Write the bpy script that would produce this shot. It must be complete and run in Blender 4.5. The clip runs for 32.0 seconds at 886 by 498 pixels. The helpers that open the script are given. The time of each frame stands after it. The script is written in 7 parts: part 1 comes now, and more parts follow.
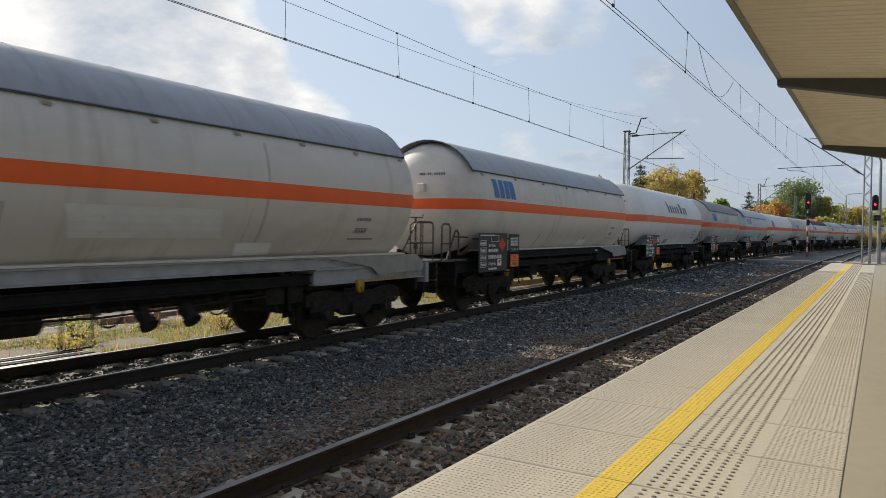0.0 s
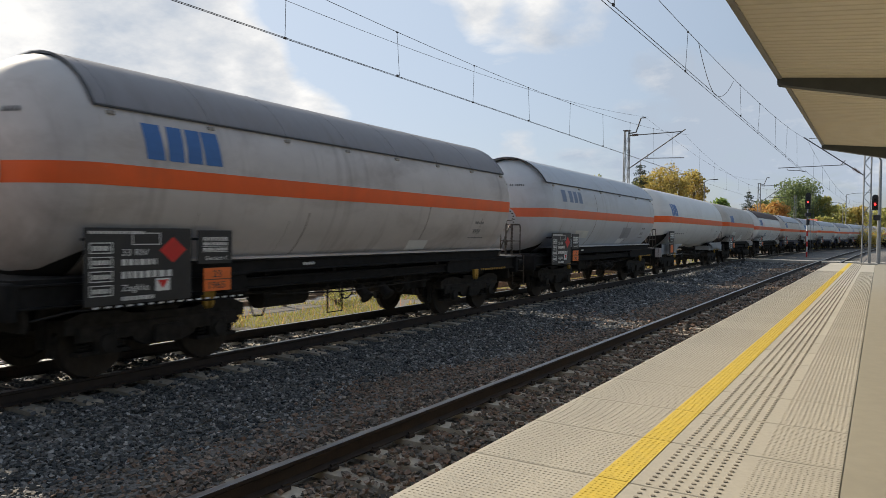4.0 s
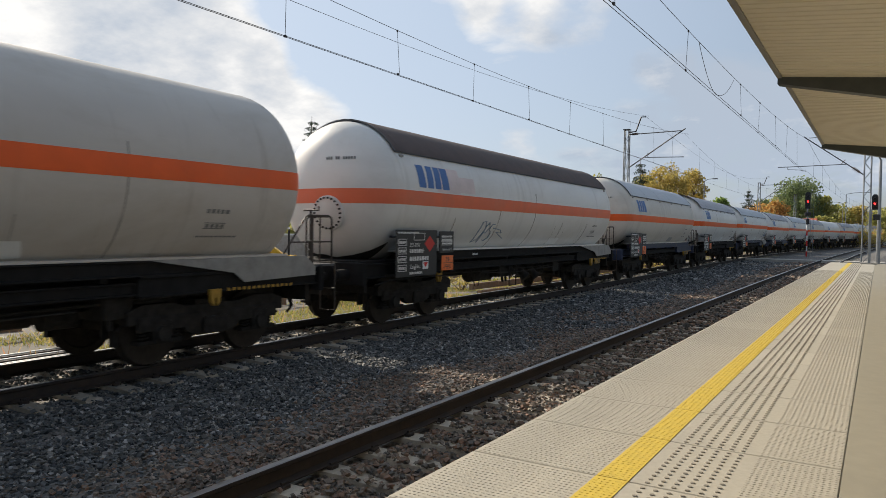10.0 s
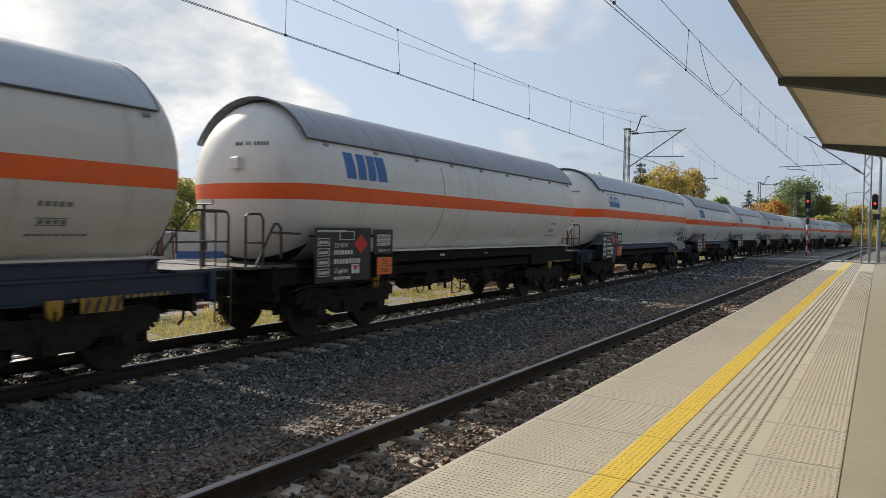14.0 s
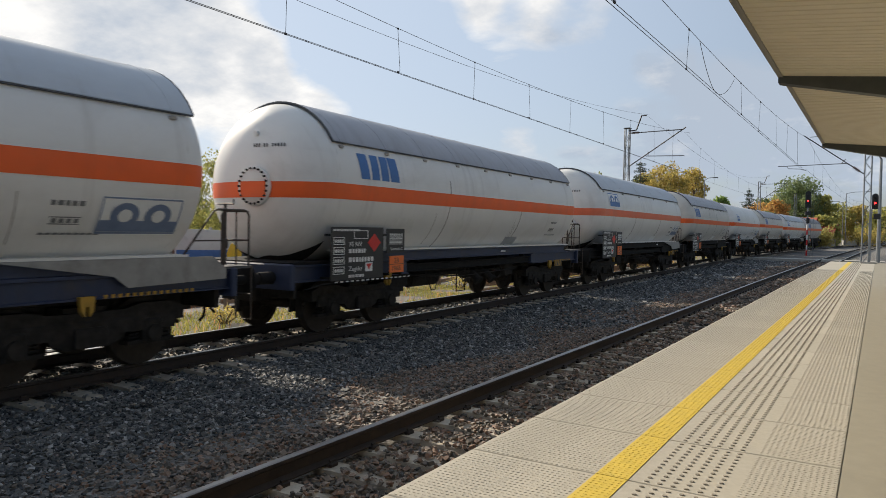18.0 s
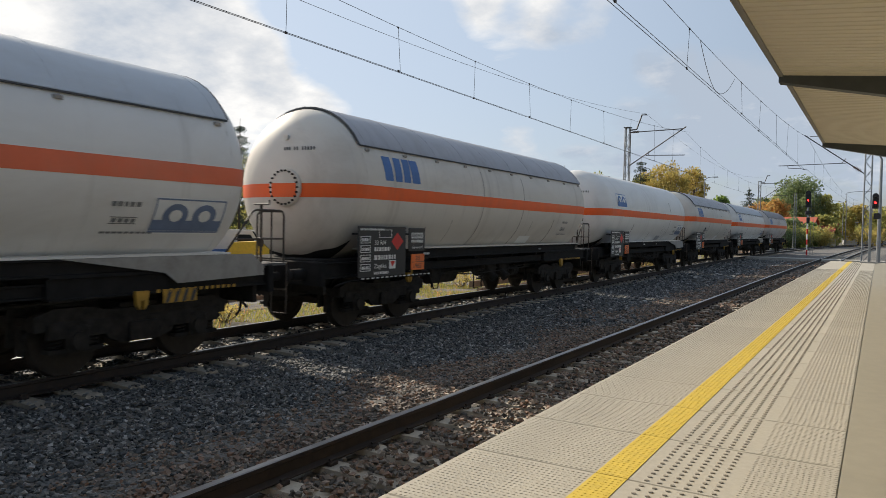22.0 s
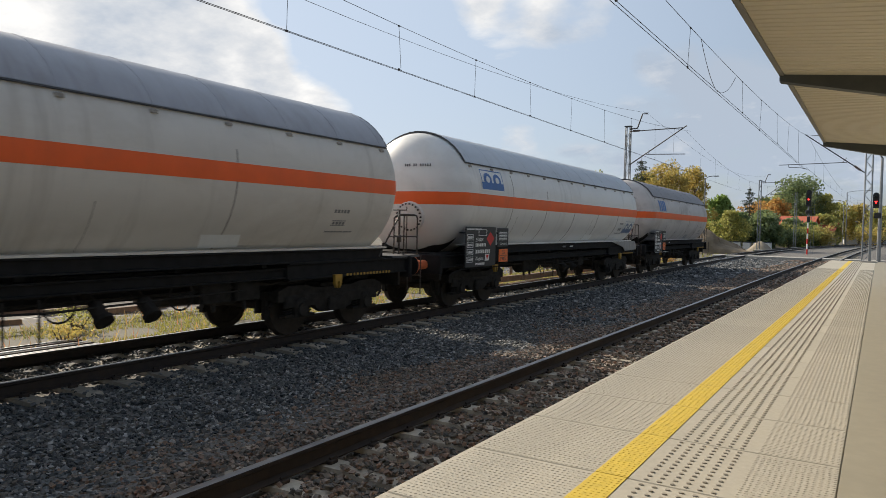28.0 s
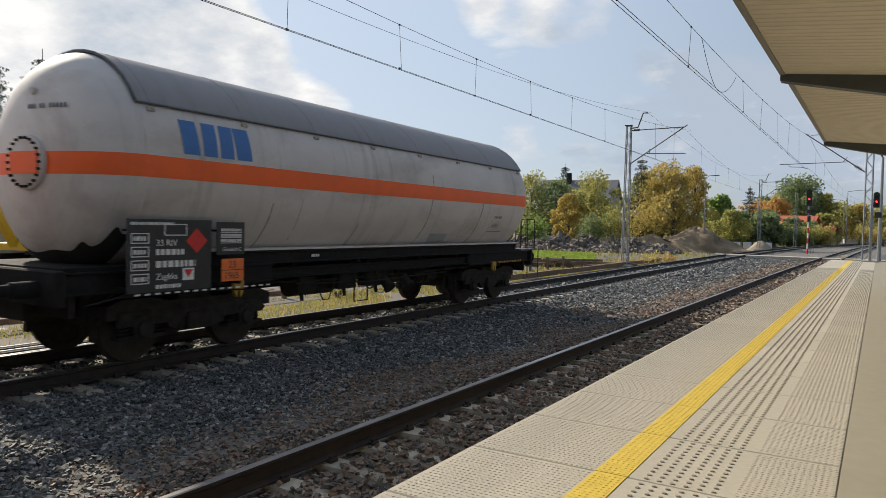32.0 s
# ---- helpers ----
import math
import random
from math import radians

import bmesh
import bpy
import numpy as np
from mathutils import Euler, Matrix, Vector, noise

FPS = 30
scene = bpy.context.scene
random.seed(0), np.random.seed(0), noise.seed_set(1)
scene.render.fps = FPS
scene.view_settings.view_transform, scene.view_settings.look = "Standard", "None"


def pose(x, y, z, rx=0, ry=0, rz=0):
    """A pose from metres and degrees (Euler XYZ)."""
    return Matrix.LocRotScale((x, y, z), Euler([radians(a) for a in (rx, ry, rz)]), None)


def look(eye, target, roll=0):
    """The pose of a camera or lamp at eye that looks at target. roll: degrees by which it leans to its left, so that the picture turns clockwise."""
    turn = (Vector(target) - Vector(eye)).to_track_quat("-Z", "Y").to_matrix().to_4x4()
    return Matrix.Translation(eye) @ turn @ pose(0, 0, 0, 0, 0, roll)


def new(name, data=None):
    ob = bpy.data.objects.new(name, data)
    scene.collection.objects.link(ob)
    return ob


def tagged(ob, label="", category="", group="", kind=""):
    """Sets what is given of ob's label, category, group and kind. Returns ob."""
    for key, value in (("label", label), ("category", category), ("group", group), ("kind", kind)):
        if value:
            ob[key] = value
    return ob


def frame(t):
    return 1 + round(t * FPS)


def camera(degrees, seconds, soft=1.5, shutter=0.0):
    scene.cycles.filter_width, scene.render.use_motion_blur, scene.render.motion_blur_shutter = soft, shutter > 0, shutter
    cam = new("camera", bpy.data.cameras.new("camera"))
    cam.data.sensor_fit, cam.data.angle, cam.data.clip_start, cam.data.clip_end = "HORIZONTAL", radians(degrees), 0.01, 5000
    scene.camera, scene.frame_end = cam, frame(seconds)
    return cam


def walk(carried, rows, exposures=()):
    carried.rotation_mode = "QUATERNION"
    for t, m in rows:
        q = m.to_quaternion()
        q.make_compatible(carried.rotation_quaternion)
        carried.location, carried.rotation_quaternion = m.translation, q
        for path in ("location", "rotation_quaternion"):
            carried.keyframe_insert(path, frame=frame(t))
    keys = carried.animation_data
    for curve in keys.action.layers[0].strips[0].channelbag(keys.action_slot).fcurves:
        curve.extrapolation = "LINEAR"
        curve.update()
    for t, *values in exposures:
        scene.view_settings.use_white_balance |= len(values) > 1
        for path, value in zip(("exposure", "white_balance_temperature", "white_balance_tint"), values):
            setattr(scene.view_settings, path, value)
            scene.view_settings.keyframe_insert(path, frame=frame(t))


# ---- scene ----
# Heights are above the rail head, y runs along the platform, x to the right of it.
EYE = Vector((0.0, 0.0, 1.923))


def aim(left, down, lean):
    a, b = radians(left), radians(down)
    way = Vector((-math.sin(a) * math.cos(b), math.cos(a) * math.cos(b), -math.sin(b)))
    return look(EYE, EYE + way * 10, lean)


cam = camera(63.89, 32.0, soft=0.8, shutter=0.18)
walk(cam, [
    (0.0, aim(31.553, 1.381, 0.703)),
    (6.0, aim(31.529, 1.485, 0.824)),
    (13.0, aim(31.517, 1.610, 0.961)),
    (20.0, aim(31.522, 1.740, 1.091)),
    (26.0, aim(31.540, 1.854, 1.198)),
    (32.0, aim(31.570, 1.971, 1.301)),
], exposures=[(0.0, 0.28), (32.0, 0.28)])

# ---- light ----
SUN_WAY = Vector((-0.834, 0.234, 0.5)).normalized()
SUN_UP = math.asin(SUN_WAY.z)
SUN_TURN = math.atan2(SUN_WAY.x, SUN_WAY.y)


def node(tree, kind, **inputs):
    n = tree.nodes.new(kind)
    for k, v in inputs.items():
        k = k.replace("_", " ")
        n.inputs[k].default_value = v
    return n


def sky():
    world = bpy.data.worlds.new("sky")
    world.use_nodes = True
    t = world.node_tree
    t.nodes.clear()
    out = t.nodes.new("ShaderNodeOutputWorld")
    bg = t.nodes.new("ShaderNodeBackground")
    tex = t.nodes.new("ShaderNodeTexSky")
    tex.sky_type = "NISHITA"
    tex.sun_disc = False
    tex.sun_elevation, tex.sun_rotation = SUN_UP, SUN_TURN
    tex.air_density, tex.dust_density, tex.ozone_density = 1.0, 1.6, 1.0
    co = t.nodes.new("ShaderNodeTexCoord")
    # clouds lie on a flat layer: divide the direction by its height
    sep = t.nodes.new("ShaderNodeSeparateXYZ")
    t.links.new(co.outputs["Generated"], sep.inputs[0])
    up = t.nodes.new("ShaderNodeMath")
    up.operation = "MAXIMUM"
    up.inputs[1].default_value = 0.0
    t.links.new(sep.outputs["Z"], up.inputs[0])
    add = t.nodes.new("ShaderNodeMath")
    add.inputs[1].default_value = 0.34
    t.links.new(up.outputs[0], add.inputs[0])
    div = t.nodes.new("ShaderNodeVectorMath")
    div.operation = "DIVIDE"
    comb = t.nodes.new("ShaderNodeCombineXYZ")
    for k in "XYZ":
        t.links.new(add.outputs[0], comb.inputs[k])
    t.links.new(co.outputs["Generated"], div.inputs[0])
    t.links.new(comb.outputs[0], div.inputs[1])
    shift = t.nodes.new("ShaderNodeVectorMath")
    shift.inputs[1].default_value = CLOUD_SHIFT
    t.links.new(div.outputs[0], shift.inputs[0])
    big = node(t, "ShaderNodeTexNoise", Scale=4.4, Detail=12.0, Roughness=0.56, Distortion=0.25)
    t.links.new(shift.outputs[0], big.inputs["Vector"])

    def maths(op, a, b):
        m = t.nodes.new("ShaderNodeMath")
        m.operation = op
        for k, v in enumerate((a, b)):
            if isinstance(v, (int, float)):
                m.inputs[k].default_value = v
            else:
                t.links.new(v, m.inputs[k])
        return m.outputs[0]

    def bank(way, width, amount):
        """How much a cloud bank around a direction adds to the cover."""
        dot = t.nodes.new("ShaderNodeVectorMath")
        dot.operation = "DOT_PRODUCT"
        t.links.new(co.outputs["Generated"], dot.inputs[0])
        dot.inputs[1].default_value = Vector(way).normalized()
        rng = t.nodes.new("ShaderNodeMapRange")
        rng.interpolation_type = "SMOOTHSTEP"
        rng.inputs["From Min"].default_value, rng.inputs["From Max"].default_value = math.cos(radians(width)), 1.0
        rng.inputs["To Max"].default_value = amount
        t.links.new(dot.outputs["Value"], rng.inputs["Value"])
        return rng.outputs[0]

    cover = big.outputs["Fac"]
    for way, width, amount in CLOUDS:
        cover = maths("ADD", cover, bank(way, width, amount))
    ramp = t.nodes.new("ShaderNodeValToRGB")
    ramp.color_ramp.elements[0].position, ramp.color_ramp.elements[1].position = 0.535, 0.77
    t.links.new(cover, ramp.inputs[0])
    shade = node(t, "ShaderNodeTexNoise", Scale=6.5, Detail=9.0, Roughness=0.6)
    t.links.new(shift.outputs[0], shade.inputs["Vector"])
    dark = shade.outputs["Fac"]
    for way, width, amount in GREY_CLOUDS:
        dark = maths("SUBTRACT", dark, bank(way, width, amount))
    # cloud edges towards the sun are the brightest
    dark = maths("ADD", dark, bank(SUN_WAY, 75, 0.26))
    tone = t.nodes.new("ShaderNodeValToRGB")
    tone.color_ramp.elements.new(0.58)
    for el, (p, col) in zip(tone.color_ramp.elements, ((0.26, (5.7, 6.6, 7.9, 1)), (0.58, (9.4, 9.6, 9.9, 1)), (0.82, (12.6, 12.4, 12.1, 1)))):
        el.position, el.color = p, col
    t.links.new(dark, tone.inputs[0])
    # a thin haze of high cloud over the blue
    veil = t.nodes.new("ShaderNodeMixRGB")
    t.links.new(maths("ADD", bank(SUN_WAY, 95, 0.70), 0.14), veil.inputs[0])
    veil.inputs[2].default_value = (7.5, 8.9, 10.9, 1)
    t.links.new(tex.outputs[0], veil.inputs[1])
    mix = t.nodes.new("ShaderNodeMixRGB")
    t.links.new(ramp.outputs[0], mix.inputs[0])
    t.links.new(veil.outputs[0], mix.inputs[1])
    t.links.new(tone.outputs[0], mix.inputs[2])
    t.links.new(mix.outputs[0], bg.inputs["Color"])
    bg.inputs["Strength"].default_value = 0.0675
    t.links.new(bg.outputs[0], out.inputs[0])
    scene.world = world


CLOUD_SHIFT = (3.1, 1.7, 0.0)
# direction, spread in degrees, weight
CLOUDS = [
    ((-0.857, 0.466, 0.223), 14, 0.42), ((-0.777, 0.576, 0.253), 8.5, 0.40), ((-0.813, 0.546, 0.202), 7, 0.30), ((-0.709, 0.672, 0.216), 3.6, 0.34),
    ((-0.736, 0.649, 0.192), 5, 0.32), ((-0.763, 0.607, 0.223), 5, 0.22), ((-0.657, 0.737, 0.159), 4.5, 0.24), ((-0.70, 0.70, 0.13), 6, 0.2),
    ((-0.494, 0.818, 0.295), 4.5, 0.22), ((-0.429, 0.857, 0.288), 5, 0.24), ((-0.355, 0.891, 0.286), 4.5, 0.22), ((-0.242, 0.943, 0.229), 3.2, 0.20), ((-0.156, 0.965, 0.21), 3, 0.16),
    ((-0.23, 0.964, 0.136), 7, 0.16), ((-0.143, 0.982, 0.126), 7, 0.18), ((-0.314, 0.941, 0.123), 5, 0.14), ((-0.06, 0.99, 0.10), 8, 0.2),
    ((-0.592, 0.763, 0.26), 9, -0.24), ((-0.367, 0.906, 0.205), 6, -0.16), ((-0.26, 0.927, 0.272), 4, -0.20), ((-0.532, 0.825, 0.191), 8, -0.20),
    ((0.6, 0.6, 0.4), 30, 0.05), ((-0.6, -0.6, 0.5), 35, 0.1),
]
GREY_CLOUDS = [((-0.782, 0.565, 0.262), 8.5, 0.30), ((-0.82, 0.53, 0.21), 4, 0.12), ((-0.695, 0.688, 0.203), 3.0, 0.26), ((-0.21, 0.97, 0.12), 18, 0.34), ((0.5, -0.5, 0.4), 50, 0.1)]
sky()
sun = new("sun", bpy.data.lights.new("sun", "SUN"))
sun.data.energy, sun.data.angle, sun.data.color = 5.0, radians(1.3), (1.0, 0.885, 0.72)
sun.matrix_world = look(SUN_WAY * 60, (0, 0, 0))
# ---- materials ----
def paint(name, colour, rough=0.6, metal=0.0, grain=6.0, spread=0.12, stain=0.0, stain_colour=(0.06, 0.05, 0.04), stain_scale=0.8,
          bump=0.0, bump_scale=60.0, stretch=(1, 1, 1), vary=0.0, coat=0.0, shine=0.5, streaks=0.0):
    """A surface: a base colour with fine grain, larger stains and relief, at real size."""
    m = bpy.data.materials.new(name)
    m.use_nodes = True
    t = m.node_tree
    b = t.nodes["Principled BSDF"]
    b.inputs["Metallic"].default_value = metal
    b.inputs["Coat Weight"].default_value = coat
    b.inputs["Specular IOR Level"].default_value = shine
    co = t.nodes.new("ShaderNodeTexCoord")
    mp = t.nodes.new("ShaderNodeMapping")
    mp.inputs["Scale"].default_value = stretch
    t.links.new(co.outputs["Object"], mp.inputs[0])
    n1 = node(t, "ShaderNodeTexNoise", Scale=grain, Detail=6.0, Roughness=0.6)
    t.links.new(mp.outputs[0], n1.inputs["Vector"])
    lo = tuple(c * (1 - spread) for c in colour[:3]) + (1,)
    hi = tuple(min(1, c * (1 + spread)) for c in colour[:3]) + (1,)
    r1 = t.nodes.new("ShaderNodeValToRGB")
    r1.color_ramp.elements[0].position, r1.color_ramp.elements[1].position = 0.3, 0.7
    r1.color_ramp.elements[0].color, r1.color_ramp.elements[1].color = lo, hi
    t.links.new(n1.outputs["Fac"], r1.inputs[0])
    last = r1.outputs[0]
    if vary:
        info = t.nodes.new("ShaderNodeObjectInfo")
        hsv = t.nodes.new("ShaderNodeHueSaturation")
        rng = t.nodes.new("ShaderNodeMapRange")
        rng.inputs["To Min"].default_value, rng.inputs["To Max"].default_value = 1 - vary, 1 + vary
        t.links.new(info.outputs["Random"], rng.inputs["Value"])
        t.links.new(rng.outputs[0], hsv.inputs["Value"])
        t.links.new(last, hsv.inputs["Color"])
        last = hsv.outputs[0]
    if stain:
        n2 = node(t, "ShaderNodeTexNoise", Scale=stain_scale, Detail=8.0, Roughness=0.65, Distortion=0.4)
        t.links.new(mp.outputs[0], n2.inputs["Vector"])
        r2 = t.nodes.new("ShaderNodeValToRGB")
        r2.color_ramp.elements[0].position, r2.color_ramp.elements[1].position = 0.5, 0.78
        r2.color_ramp.elements[1].color = (stain, stain, stain, 1)
        r2.color_ramp.elements[0].color = (0, 0, 0, 1)
        t.links.new(n2.outputs["Fac"], r2.inputs[0])
        mx = t.nodes.new("ShaderNodeMixRGB")
        mx.inputs[2].default_value = (*stain_colour, 1)
        t.links.new(r2.outputs[0], mx.inputs[0])
        t.links.new(last, mx.inputs[1])
        last = mx.outputs[0]
    if streaks:
        # thin dirt runs down the sides
        m2 = t.nodes.new("ShaderNodeMapping")
        m2.inputs["Scale"].default_value = (0.4, 3.2, 0.3)
        t.links.new(co.outputs["Object"], m2.inputs[0])
        n4 = node(t, "ShaderNodeTexNoise", Scale=1.0, Detail=7.0, Roughness=0.62)
        t.links.new(m2.outputs[0], n4.inputs["Vector"])
        r4 = t.nodes.new("ShaderNodeMapRange")
        r4.inputs["From Min"].default_value, r4.inputs["From Max"].default_value = 0.56, 0.85
        r4.inputs["To Max"].default_value = streaks
        t.links.new(n4.outputs["Fac"], r4.inputs["Value"])
        mx4 = t.nodes.new("ShaderNodeMixRGB")
        mx4.inputs[2].default_value = (*[c * 0.62 for c in stain_colour], 1)
        t.links.new(r4.outputs[0], mx4.inputs[0])
        t.links.new(last, mx4.inputs[1])
        last = mx4.outputs[0]
    t.links.new(last, b.inputs["Base Color"])
    rr = t.nodes.new("ShaderNodeMapRange")
    rr.inputs["To Min"].default_value, rr.inputs["To Max"].default_value = max(0, rough - 0.1), min(1, rough + 0.1)
    t.links.new(n1.outputs["Fac"], rr.inputs["Value"])
    t.links.new(rr.outputs[0], b.inputs["Roughness"])
    if bump:
        n3 = node(t, "ShaderNodeTexNoise", Scale=bump_scale, Detail=4.0, Roughness=0.6)
        t.links.new(mp.outputs[0], n3.inputs["Vector"])
        bp = t.nodes.new("ShaderNodeBump")
        bp.inputs["Strength"].default_value, bp.inputs["Distance"].default_value = 0.6, bump
        t.links.new(n3.outputs["Fac"], bp.inputs["Height"])
        t.links.new(bp.outputs[0], b.inputs["Normal"])
    return m


def islands(name, colours, rough=0.85, bump=0.0, translucent=0.0, grain=9.0):
    """A surface of many loose pieces, each with its own tone out of a range."""
    m = bpy.data.materials.new(name)
    m.use_nodes = True
    t = m.node_tree
    b = t.nodes["Principled BSDF"]
    b.inputs["Roughness"].default_value = rough
    g = t.nodes.new("ShaderNodeNewGeometry")
    r = t.nodes.new("ShaderNodeValToRGB")
    el = r.color_ramp.elements
    while len(el) < len(colours):
        el.new(0.5)
    for i, c in enumerate(colours):
        el[i].position = i / (len(colours) - 1)
        el[i].color = (*c, 1)
    t.links.new(g.outputs["Random Per Island"], r.inputs[0])
    co = t.nodes.new("ShaderNodeTexCoord")
    n = node(t, "ShaderNodeTexNoise", Scale=grain, Detail=5.0)
    t.links.new(co.outputs["Object"], n.inputs["Vector"])
    mx = t.nodes.new("ShaderNodeMixRGB")
    mx.blend_type = "OVERLAY"
    mx.inputs[0].default_value = 0.5
    t.links.new(r.outputs[0], mx.inputs[1])
    t.links.new(n.outputs["Fac"], mx.inputs[2])
    t.links.new(mx.outputs[0], b.inputs["Base Color"])
    if translucent:
        tr = t.nodes.new("ShaderNodeBsdfTranslucent")
        ms = t.nodes.new("ShaderNodeMixShader")
        ms.inputs[0].default_value = translucent
        t.links.new(mx.outputs[0], tr.inputs["Color"])
        t.links.new(b.outputs[0], ms.inputs[1])
        t.links.new(tr.outputs[0], ms.inputs[2])
        t.links.new(ms.outputs[0], t.nodes["Material Output"].inputs[0])
    return m


def glow(name, colour, strength):
    m = bpy.data.materials.new(name)
    m.use_nodes = True
    b = m.node_tree.nodes["Principled BSDF"]
    b.inputs["Base Color"].default_value = (*colour, 1)
    b.inputs["Emission Color"].default_value = (*colour, 1)
    b.inputs["Emission Strength"].default_value = strength
    return m


RUST = (0.16, 0.075, 0.035)
M = {}
M["tank_white"] = paint("tank_white", (0.76, 0.745, 0.715), 0.5, grain=1.2, spread=0.04, stain=0.28, stain_colour=(0.34, 0.29, 0.22), stain_scale=0.55, stretch=(1, 0.6, 1.4), coat=0.1, streaks=0.35)
M["tank_grey"] = paint("tank_grey", (0.56, 0.575, 0.60), 0.5, grain=1.2, spread=0.05, stain=0.42, stain_colour=(0.26, 0.21, 0.15), stain_scale=0.6, stretch=(1, 0.6, 1.3), streaks=0.35)
M["tank_cream"] = paint("tank_cream", (0.66, 0.62, 0.56), 0.55, grain=1.2, spread=0.05, stain=0.4, stain_colour=(0.30, 0.24, 0.17), stain_scale=0.6, stretch=(1, 0.6, 1.3), streaks=0.45)
M["tank_brownish"] = paint("tank_brownish", (0.58, 0.54, 0.515), 0.6, grain=1.6, spread=0.08, stain=0.6, stain_colour=(0.20, 0.15, 0.12), stain_scale=0.7, stretch=(1, 0.6, 1.3), streaks=0.60)
M["orange"] = paint("orange_stripe", (0.88, 0.125, 0.015), 0.5, grain=2.0, spread=0.07, stain=0.3, stain_colour=(0.60, 0.15, 0.06), stain_scale=0.9, streaks=0.25)
M["orange_faded"] = paint("orange_stripe_faded", (0.80, 0.17, 0.075), 0.55, grain=2.0, spread=0.07, stain=0.35, stain_colour=(0.55, 0.28, 0.20), stain_scale=0.9, streaks=0.25)
M["shield_grey"] = paint("shield_grey", (0.33, 0.33, 0.36), 0.42, grain=2.5, spread=0.10, stain=0.6, stain_colour=(0.20, 0.185, 0.18), stain_scale=1.3, stretch=(1, 1.6, 0.5), streaks=0.50)
M["shield_dull"] = paint("shield_dull", (0.22, 0.205, 0.21), 0.5, grain=2.5, spread=0.10, stain=0.5, stain_colour=(0.17, 0.145, 0.13), stain_scale=1.2, stretch=(1, 1.6, 0.5), streaks=0.50)
M["skirt_dirty"] = paint("skirt_dirty", (0.30, 0.29, 0.275), 0.6, grain=4.0, spread=0.15, stain=0.75, stain_colour=(0.10, 0.08, 0.065), stain_scale=1.6)
M["shield_light"] = paint("shield_light", (0.50, 0.53, 0.57), 0.5, grain=2.0, spread=0.06, stain=0.35, stain_colour=(0.3, 0.28, 0.26), stain_scale=1.0, stretch=(1, 0.5, 1), streaks=0.35)
M["shield_brown"] = paint("shield_brown", (0.085, 0.058, 0.052), 0.75, grain=3.0, spread=0.25, stain=0.5, stain_colour=(0.14, 0.085, 0.06), stain_scale=1.2, bump=0.004)
M["frame_dark"] = paint("frame_dark", shine=0.15, colour=(0.020, 0.0195, 0.0195), rough=0.85, grain=5.0, spread=0.3, stain=0.4, stain_colour=(0.03, 0.023, 0.018), stain_scale=2.0, bump=0.003)
M["frame_blue"] = paint("frame_blue", (0.022, 0.034, 0.075), 0.6, grain=4.0, spread=0.2, stain=0.6, stain_colour=(0.07, 0.055, 0.045), stain_scale=1.5)
M["frame_grey"] = paint("frame_grey", (0.34, 0.35, 0.36), 0.6, grain=4.0, spread=0.15, stain=0.6, stain_colour=(0.12, 0.09, 0.07), stain_scale=1.5)
M["bogie"] = paint("bogie_steel", shine=0.15, colour=(0.030, 0.027, 0.024), rough=0.85, grain=8.0, spread=0.4, stain=0.4, stain_colour=(0.026, 0.019, 0.014), stain_scale=3.0, bump=0.006, bump_scale=25)
M["wheel_face"] = paint("wheel_face", shine=0.15, colour=(0.042, 0.035, 0.029), rough=0.7, grain=8.0, spread=0.3)
M["bright_steel"] = paint("bright_steel", (0.55, 0.54, 0.52), 0.3, metal=1.0, grain=12, spread=0.1)
M["board"] = paint("board_black", (0.022, 0.022, 0.024), 0.55, grain=5, spread=0.3, stain=0.3, stain_colour=(0.08, 0.07, 0.06), stain_scale=2)
M["ink_white"] = paint("ink_white", (0.72, 0.72, 0.70), 0.6, grain=20, spread=0.1)
M["ink_black"] = paint("ink_black", (0.05, 0.05, 0.05), 0.6, grain=20, spread=0.1)
M["plate_orange"] = paint("plate_orange", (0.85, 0.18, 0.03), 0.5, grain=8, spread=0.08, stain=0.25, stain_colour=(0.3, 0.1, 0.04), stain_scale=5)
M["red"] = paint("red_paint", (0.62, 0.025, 0.02), 0.5, grain=8, spread=0.1)
M["buffer_red"] = paint("buffer_orange", (0.62, 0.16, 0.06), 0.6, grain=8, spread=0.2, stain=0.5, stain_scale=4)
M["yellow"] = paint("yellow_paint", (0.75, 0.46, 0.03), 0.55, grain=8, spread=0.12, stain=0.3, stain_scale=4)
M["yellow_dirty"] = paint("yellow_dirty", (0.40, 0.23, 0.03), 0.7, grain=8, spread=0.2, stain=0.75, stain_colour=(0.05, 0.035, 0.025), stain_scale=5)
M["logo_blue"] = paint("logo_blue", (0.06, 0.155, 0.40), 0.5, grain=6, spread=0.1)
M["logo_pale"] = paint("logo_pale", (0.05, 0.155, 0.40), 0.5, grain=6, spread=0.1)
M["logo_grey"] = paint("logo_grey", (0.17, 0.22, 0.33), 0.5, grain=6, spread=0.1)
M["placard"] = paint("placard_white", (0.78, 0.78, 0.76), 0.5, grain=6, spread=0.05)
M["dull_black"] = paint("matt_black", shine=0.15, colour=(0.03, 0.027, 0.025), rough=0.9, grain=5, spread=0.3)
M["rail_side"] = paint("rail_side", (0.030, 0.022, 0.018), 0.8, grain=10, spread=0.3, stain=0.5, stain_colour=(0.07, 0.038, 0.022), stain_scale=3, bump=0.002)
M["rail_top"] = paint("rail_top", (0.34, 0.33, 0.32), 0.36, metal=1.0, grain=14, spread=0.15, stretch=(1, 0.1, 1))
